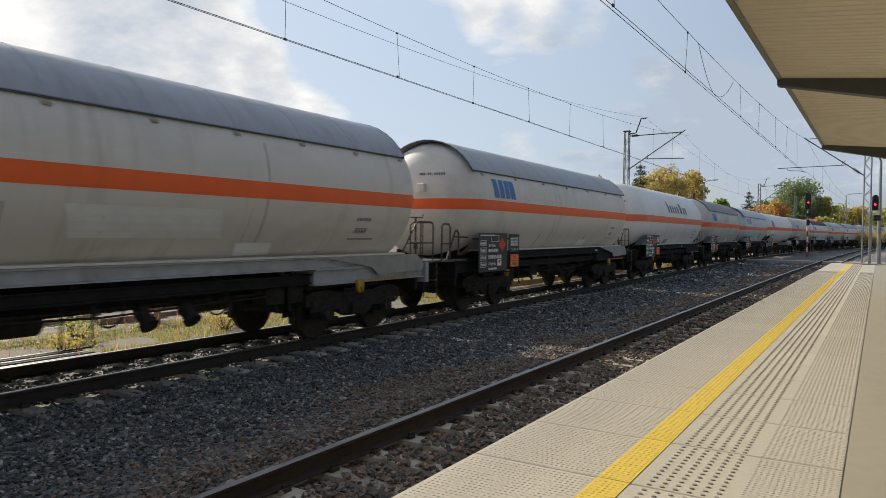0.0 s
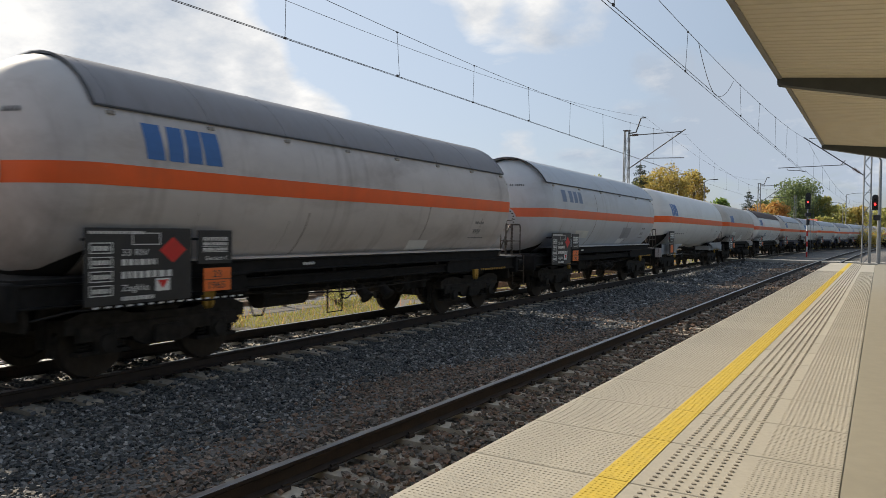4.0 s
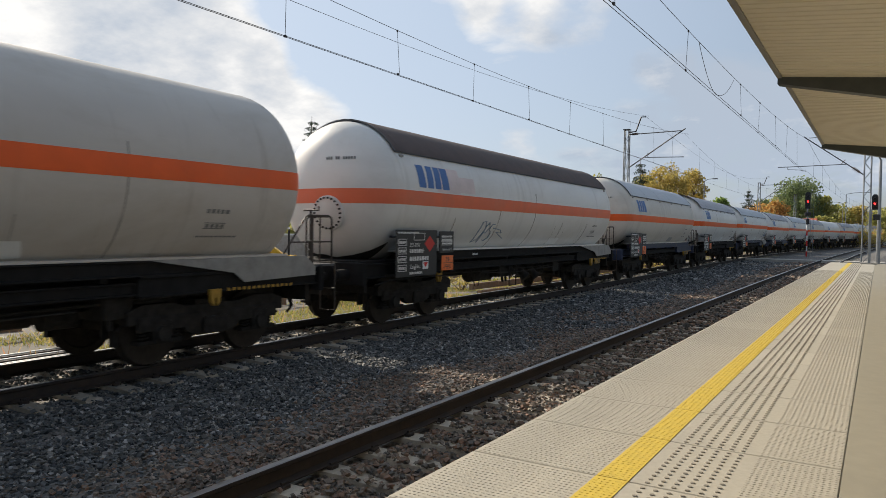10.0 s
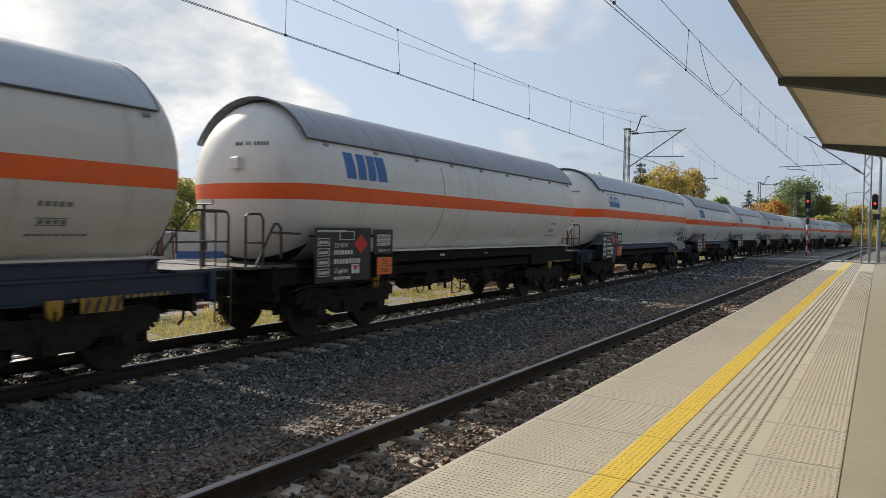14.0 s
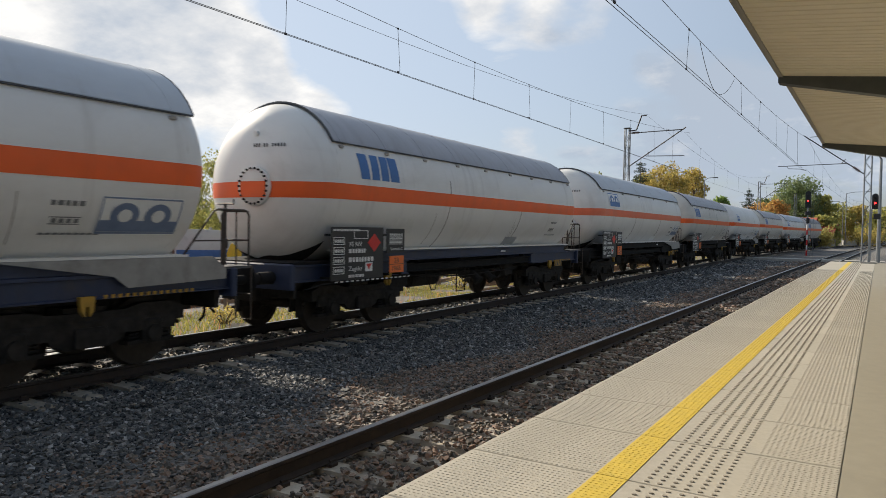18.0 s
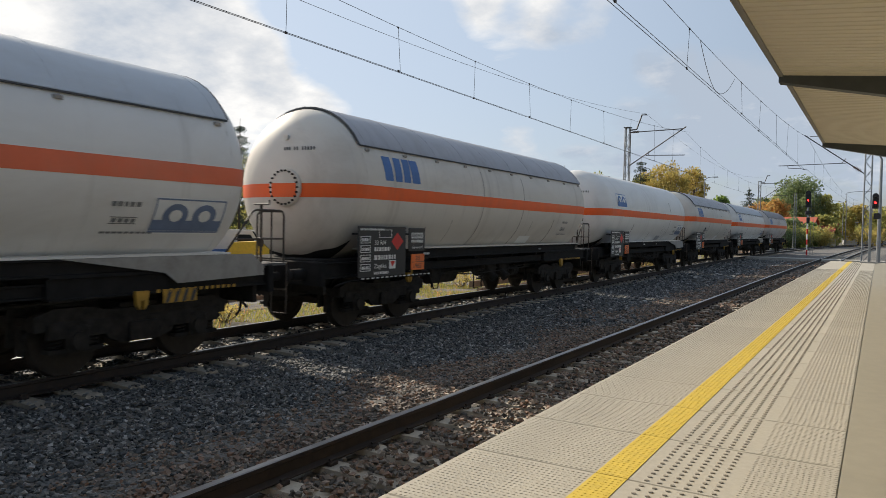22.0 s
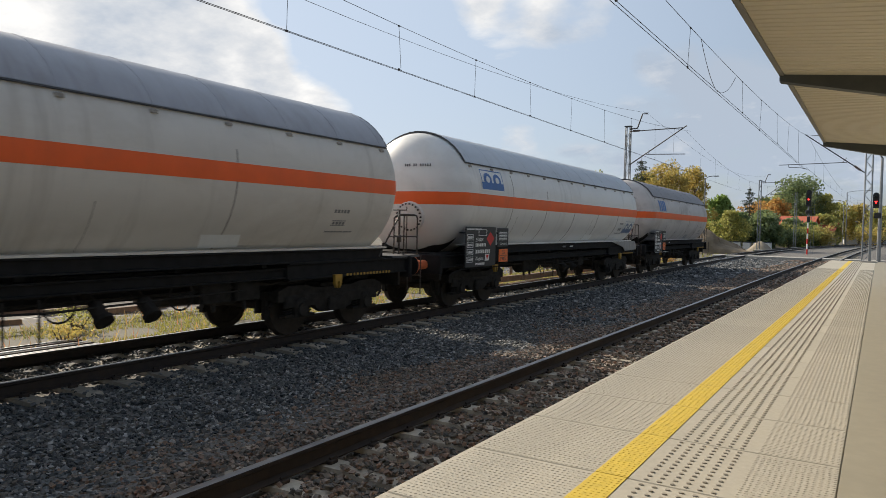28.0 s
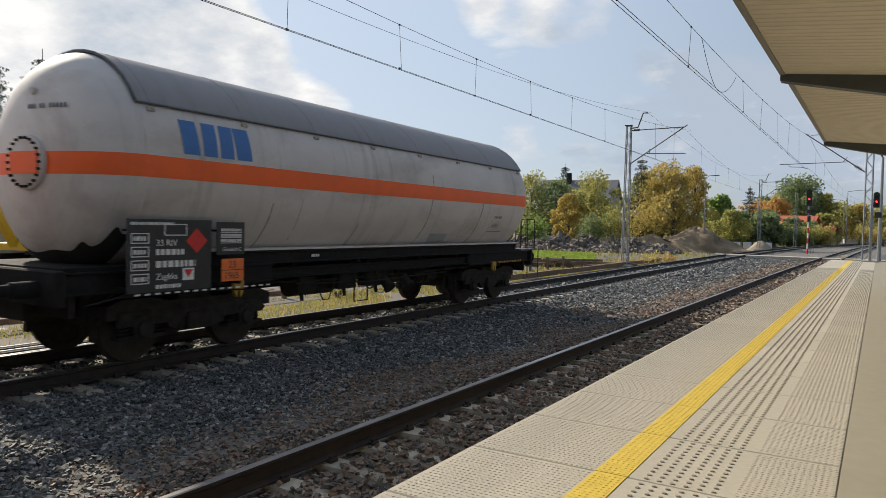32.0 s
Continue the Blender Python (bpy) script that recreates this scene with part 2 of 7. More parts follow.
M["sleeper"] = paint("sleeper_concrete", (0.40, 0.355, 0.285), 0.9, grain=14, spread=0.18, stain=0.5, stain_colour=(0.17, 0.13, 0.10), stain_scale=3, bump=0.004, vary=0.18)
M["stones"] = islands("ballast_stones", [(0.022, 0.026, 0.027), (0.058, 0.065, 0.068), (0.140, 0.147, 0.148), (0.090, 0.086, 0.079), (0.38, 0.38, 0.365)], 0.72, grain=40)
M["stones_rusty"] = islands("ballast_stones_rusty", [(0.052, 0.049, 0.043), (0.115, 0.102, 0.084), (0.195, 0.158, 0.126), (0.205, 0.115, 0.072), (0.34, 0.29, 0.235)], 0.78, grain=40)
M["bed"] = paint("ballast_bed", (0.15, 0.143, 0.132), 0.95, grain=26, spread=0.5, stain=0.4, stain_colour=(0.2, 0.15, 0.11), stain_scale=0.5, bump=0.05, bump_scale=24)
M["ground"] = paint("yard_ground", (0.125, 0.112, 0.09), 0.95, grain=1.5, spread=0.25, stain=0.75, stain_colour=(0.15, 0.145, 0.06), stain_scale=0.08, bump=0.03, bump_scale=6)
M["slab"] = paint("platform_slab", (0.40, 0.368, 0.30), 0.85, grain=30, spread=0.08, stain=0.25, stain_colour=(0.32, 0.285, 0.23), stain_scale=1.3, bump=0.001, bump_scale=160, vary=0.05)
# slab concrete darkened: the studs' shaded sides and shadows are in this colour
M["stud_shaded"] = paint("stud_concrete_shaded", (0.27, 0.24, 0.19), 0.8, grain=40, spread=0.08)
M["stripe_yellow"] = paint("platform_yellow", (0.60, 0.43, 0.05), 0.7, grain=20, spread=0.1, stain=0.35, stain_colour=(0.58, 0.43, 0.12), stain_scale=3)
M["paving"] = paint("platform_paving", (0.275, 0.25, 0.19), 0.85, grain=10, spread=0.06, stain=0.3, stain_colour=(0.295, 0.265, 0.205), stain_scale=0.6, bump=0.001, bump_scale=120)
M["concrete"] = paint("concrete", (0.40, 0.38, 0.34), 0.9, grain=5, spread=0.15, stain=0.5, stain_colour=(0.2, 0.18, 0.15), stain_scale=1.0, bump=0.004)
M["soffit"] = paint("canopy_sheet", (0.76, 0.69, 0.55), 0.5, grain=3, spread=0.05, stain=0.2, stain_colour=(0.68, 0.61, 0.48), stain_scale=0.8)
M["canopy_steel"] = paint("canopy_steel", (0.075, 0.08, 0.075), 0.5, grain=5, spread=0.15)
M["fascia"] = paint("canopy_fascia", (0.26, 0.25, 0.23), 0.5, grain=5, spread=0.1)
M["galv"] = paint("galvanised_steel", (0.25, 0.265, 0.28), 0.5, metal=0.4, grain=6, spread=0.15, stain=0.3, stain_colour=(0.24, 0.2, 0.16), stain_scale=2)
M["dark_steel"] = paint("dark_steel", (0.09, 0.09, 0.095), 0.6, metal=0.3, grain=6, spread=0.2)
M["wire"] = paint("copper_wire", (0.05, 0.045, 0.045), 0.6, metal=0.3, grain=6, spread=0.1)
M["insulator"] = paint("insulator", (0.12, 0.07, 0.05), 0.3, grain=6, spread=0.1)
M["signal_black"] = paint("signal_black", (0.02, 0.02, 0.022), 0.5, grain=6, spread=0.1)
M["signal_red"] = glow("signal_red", (1.0, 0.02, 0.02), 6.0)
M["bark"] = paint("bark", (0.11, 0.085, 0.065), 0.95, grain=12, spread=0.35, bump=0.02, bump_scale=20, stretch=(1, 1, 0.3))
LEAF = {
    "gold": islands("leaves_gold", [(0.35, 0.275, 0.08), (0.53, 0.41, 0.115), (0.64, 0.50, 0.16), (0.38, 0.35, 0.115)], 0.7, translucent=0.5),
    "green": islands("leaves_green", [(0.112, 0.150, 0.075), (0.188, 0.247, 0.112), (0.277, 0.345, 0.158), (0.225, 0.255, 0.105)], 0.7, translucent=0.5),
    "olive": islands("leaves_olive", [(0.208, 0.227, 0.078), (0.390, 0.390, 0.117), (0.546, 0.494, 0.156), (0.286, 0.305, 0.104)], 0.7, translucent=0.5),
    "orange": islands("leaves_orange", [(0.360, 0.186, 0.060), (0.552, 0.300, 0.090), (0.600, 0.384, 0.120), (0.336, 0.240, 0.084)], 0.7, translucent=0.5),
    "bright": islands("leaves_bright", [(0.161, 0.241, 0.069), (0.276, 0.391, 0.103), (0.356, 0.460, 0.149), (0.207, 0.287, 0.075)], 0.7, translucent=0.5),
    "needle": islands("needles", [(0.033, 0.051, 0.036), (0.053, 0.078, 0.051), (0.075, 0.102, 0.063), (0.045, 0.069, 0.045)], 0.75, translucent=0.1),
    "grass": islands("grass_blades", [(0.22, 0.215, 0.06), (0.37, 0.32, 0.085), (0.25, 0.28, 0.06), (0.45, 0.39, 0.11)], 0.8, translucent=0.5),
    "lawn": islands("lawn_blades", [(0.158, 0.245, 0.035), (0.245, 0.367, 0.052), (0.315, 0.403, 0.088), (0.210, 0.280, 0.052)], 0.8, translucent=0.5),
    "dry": islands("dry_stems", [(0.472, 0.284, 0.119), (0.600, 0.450, 0.166), (0.567, 0.236, 0.119), (0.378, 0.284, 0.119)], 0.8, translucent=0.5),
}
M["rail_brown"] = paint("rail_brown", (0.05, 0.038, 0.03), 0.6, grain=9, spread=0.3, stain=0.5, stain_colour=(0.13, 0.07, 0.04), stain_scale=3)
M["seam"] = paint("weld_seam", (0.31, 0.28, 0.245), 0.7, grain=6, spread=0.3)
M["ink_grey"] = paint("ink_grey", (0.20, 0.20, 0.20), 0.6, grain=20, spread=0.1)
M["streak"] = paint("streak", (0.26, 0.23, 0.19), 0.8, grain=14, spread=0.4)
M["scrawl"] = paint("scrawl", (0.035, 0.04, 0.05), 0.6, grain=14, spread=0.2)
M["scrawl_blue"] = paint("scrawl_blue", (0.16, 0.24, 0.33), 0.6, grain=14, spread=0.2)
M["logo_dark"] = paint("logo_dark", (0.10, 0.115, 0.16), 0.5, grain=6, spread=0.1)
M["patch_pale"] = paint("patch_pale", (0.72, 0.71, 0.67), 0.55, grain=3, spread=0.08, stain=0.3, stain_colour=(0.5, 0.46, 0.38), stain_scale=2)
M["tank_tan"] = paint("tank_tan", (0.58, 0.54, 0.49), 0.55, grain=1.2, spread=0.05, stain=0.45, stain_colour=(0.30, 0.23, 0.15), stain_scale=0.6, stretch=(1, 0.6, 1.3), streaks=0.50)
M["pink_fade"] = paint("pink_fade", (0.72, 0.61, 0.59), 0.6, grain=3, spread=0.1)
# ---- shapes ----
class Shape:
    """Collects points and faces of one mesh."""

    def __init__(self):
        self.v, self.f = [], []

    def add(self, v, f):
        n = len(self.v)
        self.v += [tuple(p) for p in v]
        self.f += [tuple(i + n for i in q) for q in f]
        return self

    def box(self, x0, x1, y0, y1, z0, z1, m=None, cut=0.0):
        """A box; cut chamfers its upright and long edges."""
        if cut:
            c = cut
            ring = [(x0 + c, y0), (x1 - c, y0), (x1, y0 + c), (x1, y1 - c), (x1 - c, y1), (x0 + c, y1), (x0, y1 - c), (x0, y0 + c)]
            mx, my = (x0 + x1) / 2, (y0 + y1) / 2
            inner = [(x + (c if x < mx else -c), y + (c if y < my else -c)) for x, y in ring]
            v = [(x, y, z0) for x, y in ring] + [(x, y, z1 - c) for x, y in ring] + [(x, y, z1) for x, y in inner]
            f = [(i, (i + 1) % 8, 8 + (i + 1) % 8, 8 + i) for i in range(8)] + [(8 + i, 8 + (i + 1) % 8, 16 + (i + 1) % 8, 16 + i) for i in range(8)]
            f += [tuple(range(16, 24)), tuple(reversed(range(8)))]
        else:
            v = [(x, y, z) for z in (z0, z1) for x, y in ((x0, y0), (x1, y0), (x1, y1), (x0, y1))]
            f = [(3, 2, 1, 0), (4, 5, 6, 7), (0, 1, 5, 4), (1, 2, 6, 5), (2, 3, 7, 6), (3, 0, 4, 7)]
        return self.add([m @ Vector(p) for p in v] if m else v, f)

    def rod(self, p, q, r, n=8, r2=None):
        p, q = Vector(p), Vector(q)
        w = (q - p).normalized()
        a = w.orthogonal().normalized()
        b = w.cross(a)
        r2 = r if r2 is None else r2
        v = [p + (a * math.cos(k) + b * math.sin(k)) * r for k in [2 * math.pi * i / n for i in range(n)]]
        v += [q + (a * math.cos(k) + b * math.sin(k)) * r2 for k in [2 * math.pi * i / n for i in range(n)]]
        f = [(i, (i + 1) % n, n + (i + 1) % n, n + i) for i in range(n)] + [tuple(reversed(range(n))), tuple(range(n, 2 * n))]
        return self.add(v, f)

    def path(self, points, r, n=6):
        """One bent tube through the points."""
        pts = [Vector(p) for p in points]
        a = None
        base = len(self.v)
        for i, p in enumerate(pts):
            w = (pts[min(i + 1, len(pts) - 1)] - pts[max(i - 1, 0)]).normalized()
            a = w.orthogonal().normalized() if a is None else (a - w * a.dot(w)).normalized()
            c = w.cross(a)
            self.v += [tuple(p + (a * math.cos(k) + c * math.sin(k)) * r) for k in [2 * math.pi * j / n for j in range(n)]]
            if i:
                o = base + (i - 1) * n
                self.f += [(o + j, o + (j + 1) % n, o + n + (j + 1) % n, o + n + j) for j in range(n)]
        self.f += [tuple(reversed(range(base, base + n))), tuple(range(base + (len(pts) - 1) * n, base + len(pts) * n))]
        return self

    def extrude(self, outline, y0, y1, axis="y"):
        """An outline in x, z drawn out along y (or in y, z along x)."""
        n = len(outline)
        if axis == "y":
            v = [(a, y0, b) for a, b in outline] + [(a, y1, b) for a, b in outline]
        else:
            v = [(y0, a, b) for a, b in outline] + [(y1, a, b) for a, b in outline]
        f = [(i, (i + 1) % n, n + (i + 1) % n, n + i) for i in range(n)] + [tuple(reversed(range(n))), tuple(range(n, 2 * n))]
        return self.add(v, f)

    def grid(self, rows):
        """Rows of points, joined to a sheet."""
        n = len(rows[0])
        v = [p for r in rows for p in r]
        f = [(i * n + j, i * n + j + 1, (i + 1) * n + j + 1, (i + 1) * n + j) for i in range(len(rows) - 1) for j in range(n - 1)]
        return self.add(v, f)

    def mesh(self, name, mat, smooth=False):
        me = bpy.data.meshes.new(name)
        me.from_pydata(self.v, [], self.f)
        me.materials.append(mat)
        if smooth:
            me.polygons.foreach_set("use_smooth", [True] * len(me.polygons))
            if smooth != "all":
                me.set_sharp_from_angle(angle=radians(38))
        me.update()
        return me


def part(name, shape, mat, parent, label="", smooth=False, at=None):
    """One mesh object under a thing or a part."""
    me = shape if isinstance(shape, bpy.types.Mesh) else shape.mesh(name, mat, smooth)
    ob = new(name, me)
    ob.parent = parent
    if at is not None:
        ob.matrix_basis = at
    if label:
        ob["label"] = label
    return ob


def thing(name, label, category, group="", kind="", at=None):
    ob = new(name)
    ob.empty_display_size = 0.3
    if at is not None:
        ob.matrix_basis = at
    return tagged(ob, label, category, group, kind)


def solid(name, shape, mat, label, category, group="", kind="", smooth=False):
    return tagged(new(name, shape.mesh(name, mat, smooth)), label, category, group, kind)


def soup(name, verts, faces_per, mat):
    """A mesh from an array of equal pieces: verts (pieces, points, 3), one piece's faces."""
    n, k, _ = verts.shape
    tri = np.asarray(faces_per)
    idx = (tri[None] + (np.arange(n) * k)[:, None, None]).reshape(-1, tri.shape[1])
    me = bpy.data.meshes.new(name)
    me.vertices.add(n * k)
    me.vertices.foreach_set("co", verts.reshape(-1).astype(np.float32))
    me.loops.add(idx.size)
    me.loops.foreach_set("vertex_index", idx.reshape(-1).astype(np.int32))
    me.polygons.add(len(idx))
    me.polygons.foreach_set("loop_start", (np.arange(len(idx)) * tri.shape[1]).astype(np.int32))
    me.polygons.foreach_set("use_smooth", np.zeros(len(idx), bool))
    me.materials.append(mat)
    me.update(calc_edges=True)
    return me


CUBE = np.array([(-1, -1, -1), (1, -1, -1), (1, 1, -1), (-1, 1, -1), (-1, -1, 1), (1, -1, 1), (1, 1, 1), (-1, 1, 1)], float)
CUBE_F = [(3, 2, 1, 0), (4, 5, 6, 7), (0, 1, 5, 4), (1, 2, 6, 5), (2, 3, 7, 6), (3, 0, 4, 7)]


def stones(rng, places, size):
    """Broken stones: cubes with every corner pushed about, each turned its own way."""
    n = len(places)
    v = CUBE[None] * rng.uniform(0.42, 1.15, (n, 1, 3)) * rng.uniform(0.7, 1.0, (n, 8, 1)) + rng.uniform(-0.2, 0.2, (n, 8, 3))
    q = rng.normal(size=(n, 4))
    q /= np.linalg.norm(q, axis=1)[:, None]
    w, x, y, z = q.T
    rot = np.stack([1 - 2 * (y * y + z * z), 2 * (x * y - w * z), 2 * (x * z + w * y), 2 * (x * y + w * z), 1 - 2 * (x * x + z * z), 2 * (y * z - w * x),
                    2 * (x * z - w * y), 2 * (y * z + w * x), 1 - 2 * (x * x + y * y)], 1).reshape(n, 3, 3)
    v = np.einsum("nij,nkj->nki", rot, v)
    return v * np.asarray(size).reshape(-1, 1, 1) + places[:, None]


# ---- plan ----
def far_x(y):
    """Centre line of the train's track."""
    return -9.25 - 0.0165 * y + 0.00072 * max(0.0, y - 50) ** 2


def near_x(y):
    """Centre line of the track at the platform."""
    return -3.381 + 0.0002 * max(0.0, y - 28) ** 2


PLAT_Z, EDGE_X, BORDER_X = 0.774, -1.774, -0.122
SLAB_L, SLAB_0 = 0.762, 3.986
BED_Z, SLEEPER_Z = -0.245, -0.185

# ---- ground ----
def ground_z(x, y):
    return -0.62


g = Shape()
xs = [-2500, -900, -300, -120, -60, -40, -28, -20, -14, -11.5, 8, 20, 60, 300, 900, 2500]
ys = [-2500, -600, -120, -30, 0, 15, 30, 45, 60, 80, 110, 160, 260, 600, 2500]
g.grid([[(x, y, -0.62) for x in xs] for y in ys])
solid("ground", g, M["ground"], "bare brown yard ground with patches of autumn grass", "ground", kind="structure")

# ballast beds, shouldered at both sides, along both tracks
b = Shape()
rows = []
for i in range(-12, 200, 2):
    y = float(i)
    xf, xn = far_x(y), near_x(y)
    rows.append([(xf - 3.1, y, -0.64), (xf - 2.3, y, BED_Z - 0.12), (xf - 1.55, y, BED_Z), (xf + 1.55, y, BED_Z), ((xf + xn) / 2, y, BED_Z - 0.06),
                 (xn - 1.55, y, BED_Z), (xn + 1.61, y, BED_Z), (xn + 1.9 + max(0, y - 34) * 0.02, y, BED_Z - 0.02), (xn + 3.2 + max(0, y - 34) * 0.02, y, -0.64)])
b.grid(rows)
solid("ballast_bed", b, M["bed"], "grey crushed-stone ballast bed under the tracks", "ballast", kind="structure")


def ballast():
    rng = np.random.default_rng(5)
    grey, brown = [], []
    for y0, y1, dens, size in ((-7.0, 1.2, 130, 0.042), (1.2, 9.0, 960, 0.0235), (9.0, 16.0, 720, 0.026), (16.0, 32.0, 240, 0.042), (32.0, 62.0, 60, 0.072)):
        n = int((y1 - y0) * 10.2 * dens)
        x, y = rng.uniform(-12.4, -1.95, n), rng.uniform(y0, y1, n)
        fx = -9.25 - 0.0165 * y + 0.00072 * np.maximum(0, y - 50) ** 2
        nx = -3.381 + 0.0002 * np.maximum(0, y - 28) ** 2
        keep = ((y < 1.2) | (x > -2.35 * y - 2.2)) & (x > fx - 2.6)
        lift = np.zeros(n)
        for cx, ph in ((fx, FAR_PHASE), (nx, NEAR_PHASE)):
            lat = np.abs(x - cx)
            across = np.abs(((y - ph) / 0.6 + 0.5) % 1.0 - 0.5) * 0.6
            on = (lat < 1.3) & (across < 0.125)
            bare = np.where(lat < 0.66, 0.30, np.where(lat < 1.27, 0.03, 0.5)) if ph == FAR_PHASE else np.where(lat < 0.36, np.where(across < 0.07, 0.12, 0.95), np.where(lat < 0.50, 0.75, np.where(lat < 1.07, 0.06, 0.35)))
            keep &= ~on | (rng.random(n) < bare)
            lift += 0.055 * on
            keep &= ~(np.abs(lat - 0.7525) < 0.085)
        x, y, fx = x[keep], y[keep], fx[keep]
        s = size * rng.uniform(0.55, 1.35, len(x))
        mid = np.clip(1 - np.abs(x - (fx + nx[keep]) / 2) / 1.4, 0, 1)
        z = BED_Z - 0.03 - 0.03 * mid + 0.03 * (np.abs(x - nx[keep]) < 1.7) + 0.02 * (np.abs(x - fx) < 2.0) + s * 0.35 + rng.uniform(-0.012, 0.018, len(x)) - np.clip(fx - 1.5 - x, 0, 1) * 0.2 + lift[keep]
        v = stones(rng, np.stack([x, y, z], 1), s)
        v[:, :, 2] = z[:, None] + (v[:, :, 2] - z[:, None]) * 0.72
        # iron dust has browned the stones along the platform track
        patch = np.array([noise.noise((a * 0.5, b * 0.3, 7)) for a, b in zip(x, y)])
        rusty = x + 1.6 * patch + rng.normal(0, 0.25, len(x)) > -5.75
        grey.append(v[~rusty])
        brown.append(v[rusty])
    for vs, mat, label in ((grey, "stones", "loose grey crushed stones between the tracks"), (brown, "stones_rusty", "loose rust-browned crushed stones by the platform track")):
        tagged(new("ballast_stones", soup("ballast_stones", np.concatenate(vs), CUBE_F, M[mat])), label, "ballast", kind="stuff")


FAR_PHASE, NEAR_PHASE = 4.48, 4.79
ballast()

# ---- tracks ----
RAIL = [(-0.075, -0.172), (0.075, -0.172), (0.075, -0.160), (0.012, -0.140), (0.009, -0.055), (0.036, -0.035), (0.036, -0.010), (0.026, 0.0),
        (-0.026, 0.0), (-0.036, -0.010), (-0.036, -0.035), (-0.009, -0.055), (-0.012, -0.140), (-0.075, -0.160)]


def track(name, centre, phase, label):
    root = thing(name, label, "railway track", "railway tracks", "structure")
    ys = [-10 + 2.0 * i for i in range(106)]
    for side in (-0.7525, 0.7525):
        s, top = Shape(), Shape()
        s.grid([[(centre(y) + side + u, y, w) for u, w in RAIL + RAIL[:1]] for y in ys])
        top.grid([[(centre(y) + side + u, y, w) for u, w in ((-0.034, -0.006), (-0.026, 0.002), (0.026, 0.002), (0.034, -0.006))] for y in ys])
        r = part("rail", s, M["rail_side"], root, "brown rusty steel rail")
        part("running_surface", top, M["rail_top"], r, "shiny worn rail head")
    sl = Shape()
    sl.extrude([(-1.3, -0.40), (1.3, -0.40), (1.3, -0.225), (1.27, -0.20), (0.45, SLEEPER_Z), (0.3, -0.206), (-0.3, -0.206), (-0.45, SLEEPER_Z), (-1.27, -0.20), (-1.3, -0.225)], -0.13, 0.13)
    sl.v = [(x, y * (1.0 if z < -0.3 else 0.86), z) for x, y, z in sl.v]
    me = sl.mesh("sleeper", M["sleeper"])
    cl = Shape()
    for side in (-0.7525, 0.7525):
        for d in (-1, 1):
            cl.box(side + d * 0.095 - 0.03, side + d * 0.095 + 0.03, -0.055, 0.055, -0.20, -0.150, cut=0.012)
            cl.rod((side + d * 0.10, -0.04, -0.14), (side + d * 0.10, 0.04, -0.14), 0.014, 6)
    clip = cl.mesh("rail_clips", M["rail_side"])
    for i in range(-18, 126):
        y = phase + 0.6 * i
        turn = -math.atan(centre(y + 0.5) - centre(y - 0.5))
        o = part("sleeper", me, None, root, at=pose(centre(y), y, 0, 0, 0, math.degrees(turn)))
        if -2 < i < 60:
            part("rail_clips", clip, None, o, "rusty rail fastenings")
    return root


track("track_far", far_x, FAR_PHASE, "railway track on concrete sleepers carrying the tank train")
track("track_near", near_x, NEAR_PHASE, "empty railway track on concrete sleepers beside the platform")

# foot crossing of concrete planks over both tracks
cr = thing("crossing", "pale concrete foot crossing laid across both tracks", "crossing", kind="structure")
for x0, x1 in ((far_x(64) - 1.7, far_x(64) - 0.86), (far_x(64) - 0.66, far_x(64) + 0.66), (far_x(64) + 0.86, near_x(64) - 0.86), (near_x(64) - 0.66, near_x(64) + 0.66), (near_x(64) + 0.86, near_x(64) + 3.6)):
    for k in range(2):
        part("plank", Shape().box(x0, x1, 62.4 + k * 0.9, 63.28 + k * 0.9, -0.3, -0.02, cut=0.02), M["concrete"], cr)

# ---- platform ----
PLAT_Y0, PLAT_N = SLAB_0 - 13 * SLAB_L, 54
PLAT_Y1 = PLAT_Y0 + PLAT_N * SLAB_L
pl = Shape()
pl.extrude([(EDGE_X + 0.12, -0.7), (EDGE_X + 0.12, 0.60), (EDGE_X + 0.06, 0.60), (EDGE_X + 0.06, 0.675), (BORDER_X, 0.675), (BORDER_X, PLAT_Z - 0.012), (9.0, PLAT_Z - 0.012), (9.0, -0.7)], PLAT_Y0, PLAT_Y1)
plat = solid("platform_base", pl, M["concrete"], "concrete platform body with a recessed face", "platform", kind="structure")
pv = Shape().box(BORDER_X + 0.001, 9.0, PLAT_Y0, PLAT_Y1, PLAT_Z - 0.05, PLAT_Z - 0.004)
solid("paving", pv, M["paving"], "smooth sand-coloured paving behind the edge slabs", "pavement", kind="structure")
edge = thing("platform_edge", "beige tactile concrete slabs along the platform edge", "platform", kind="structure")


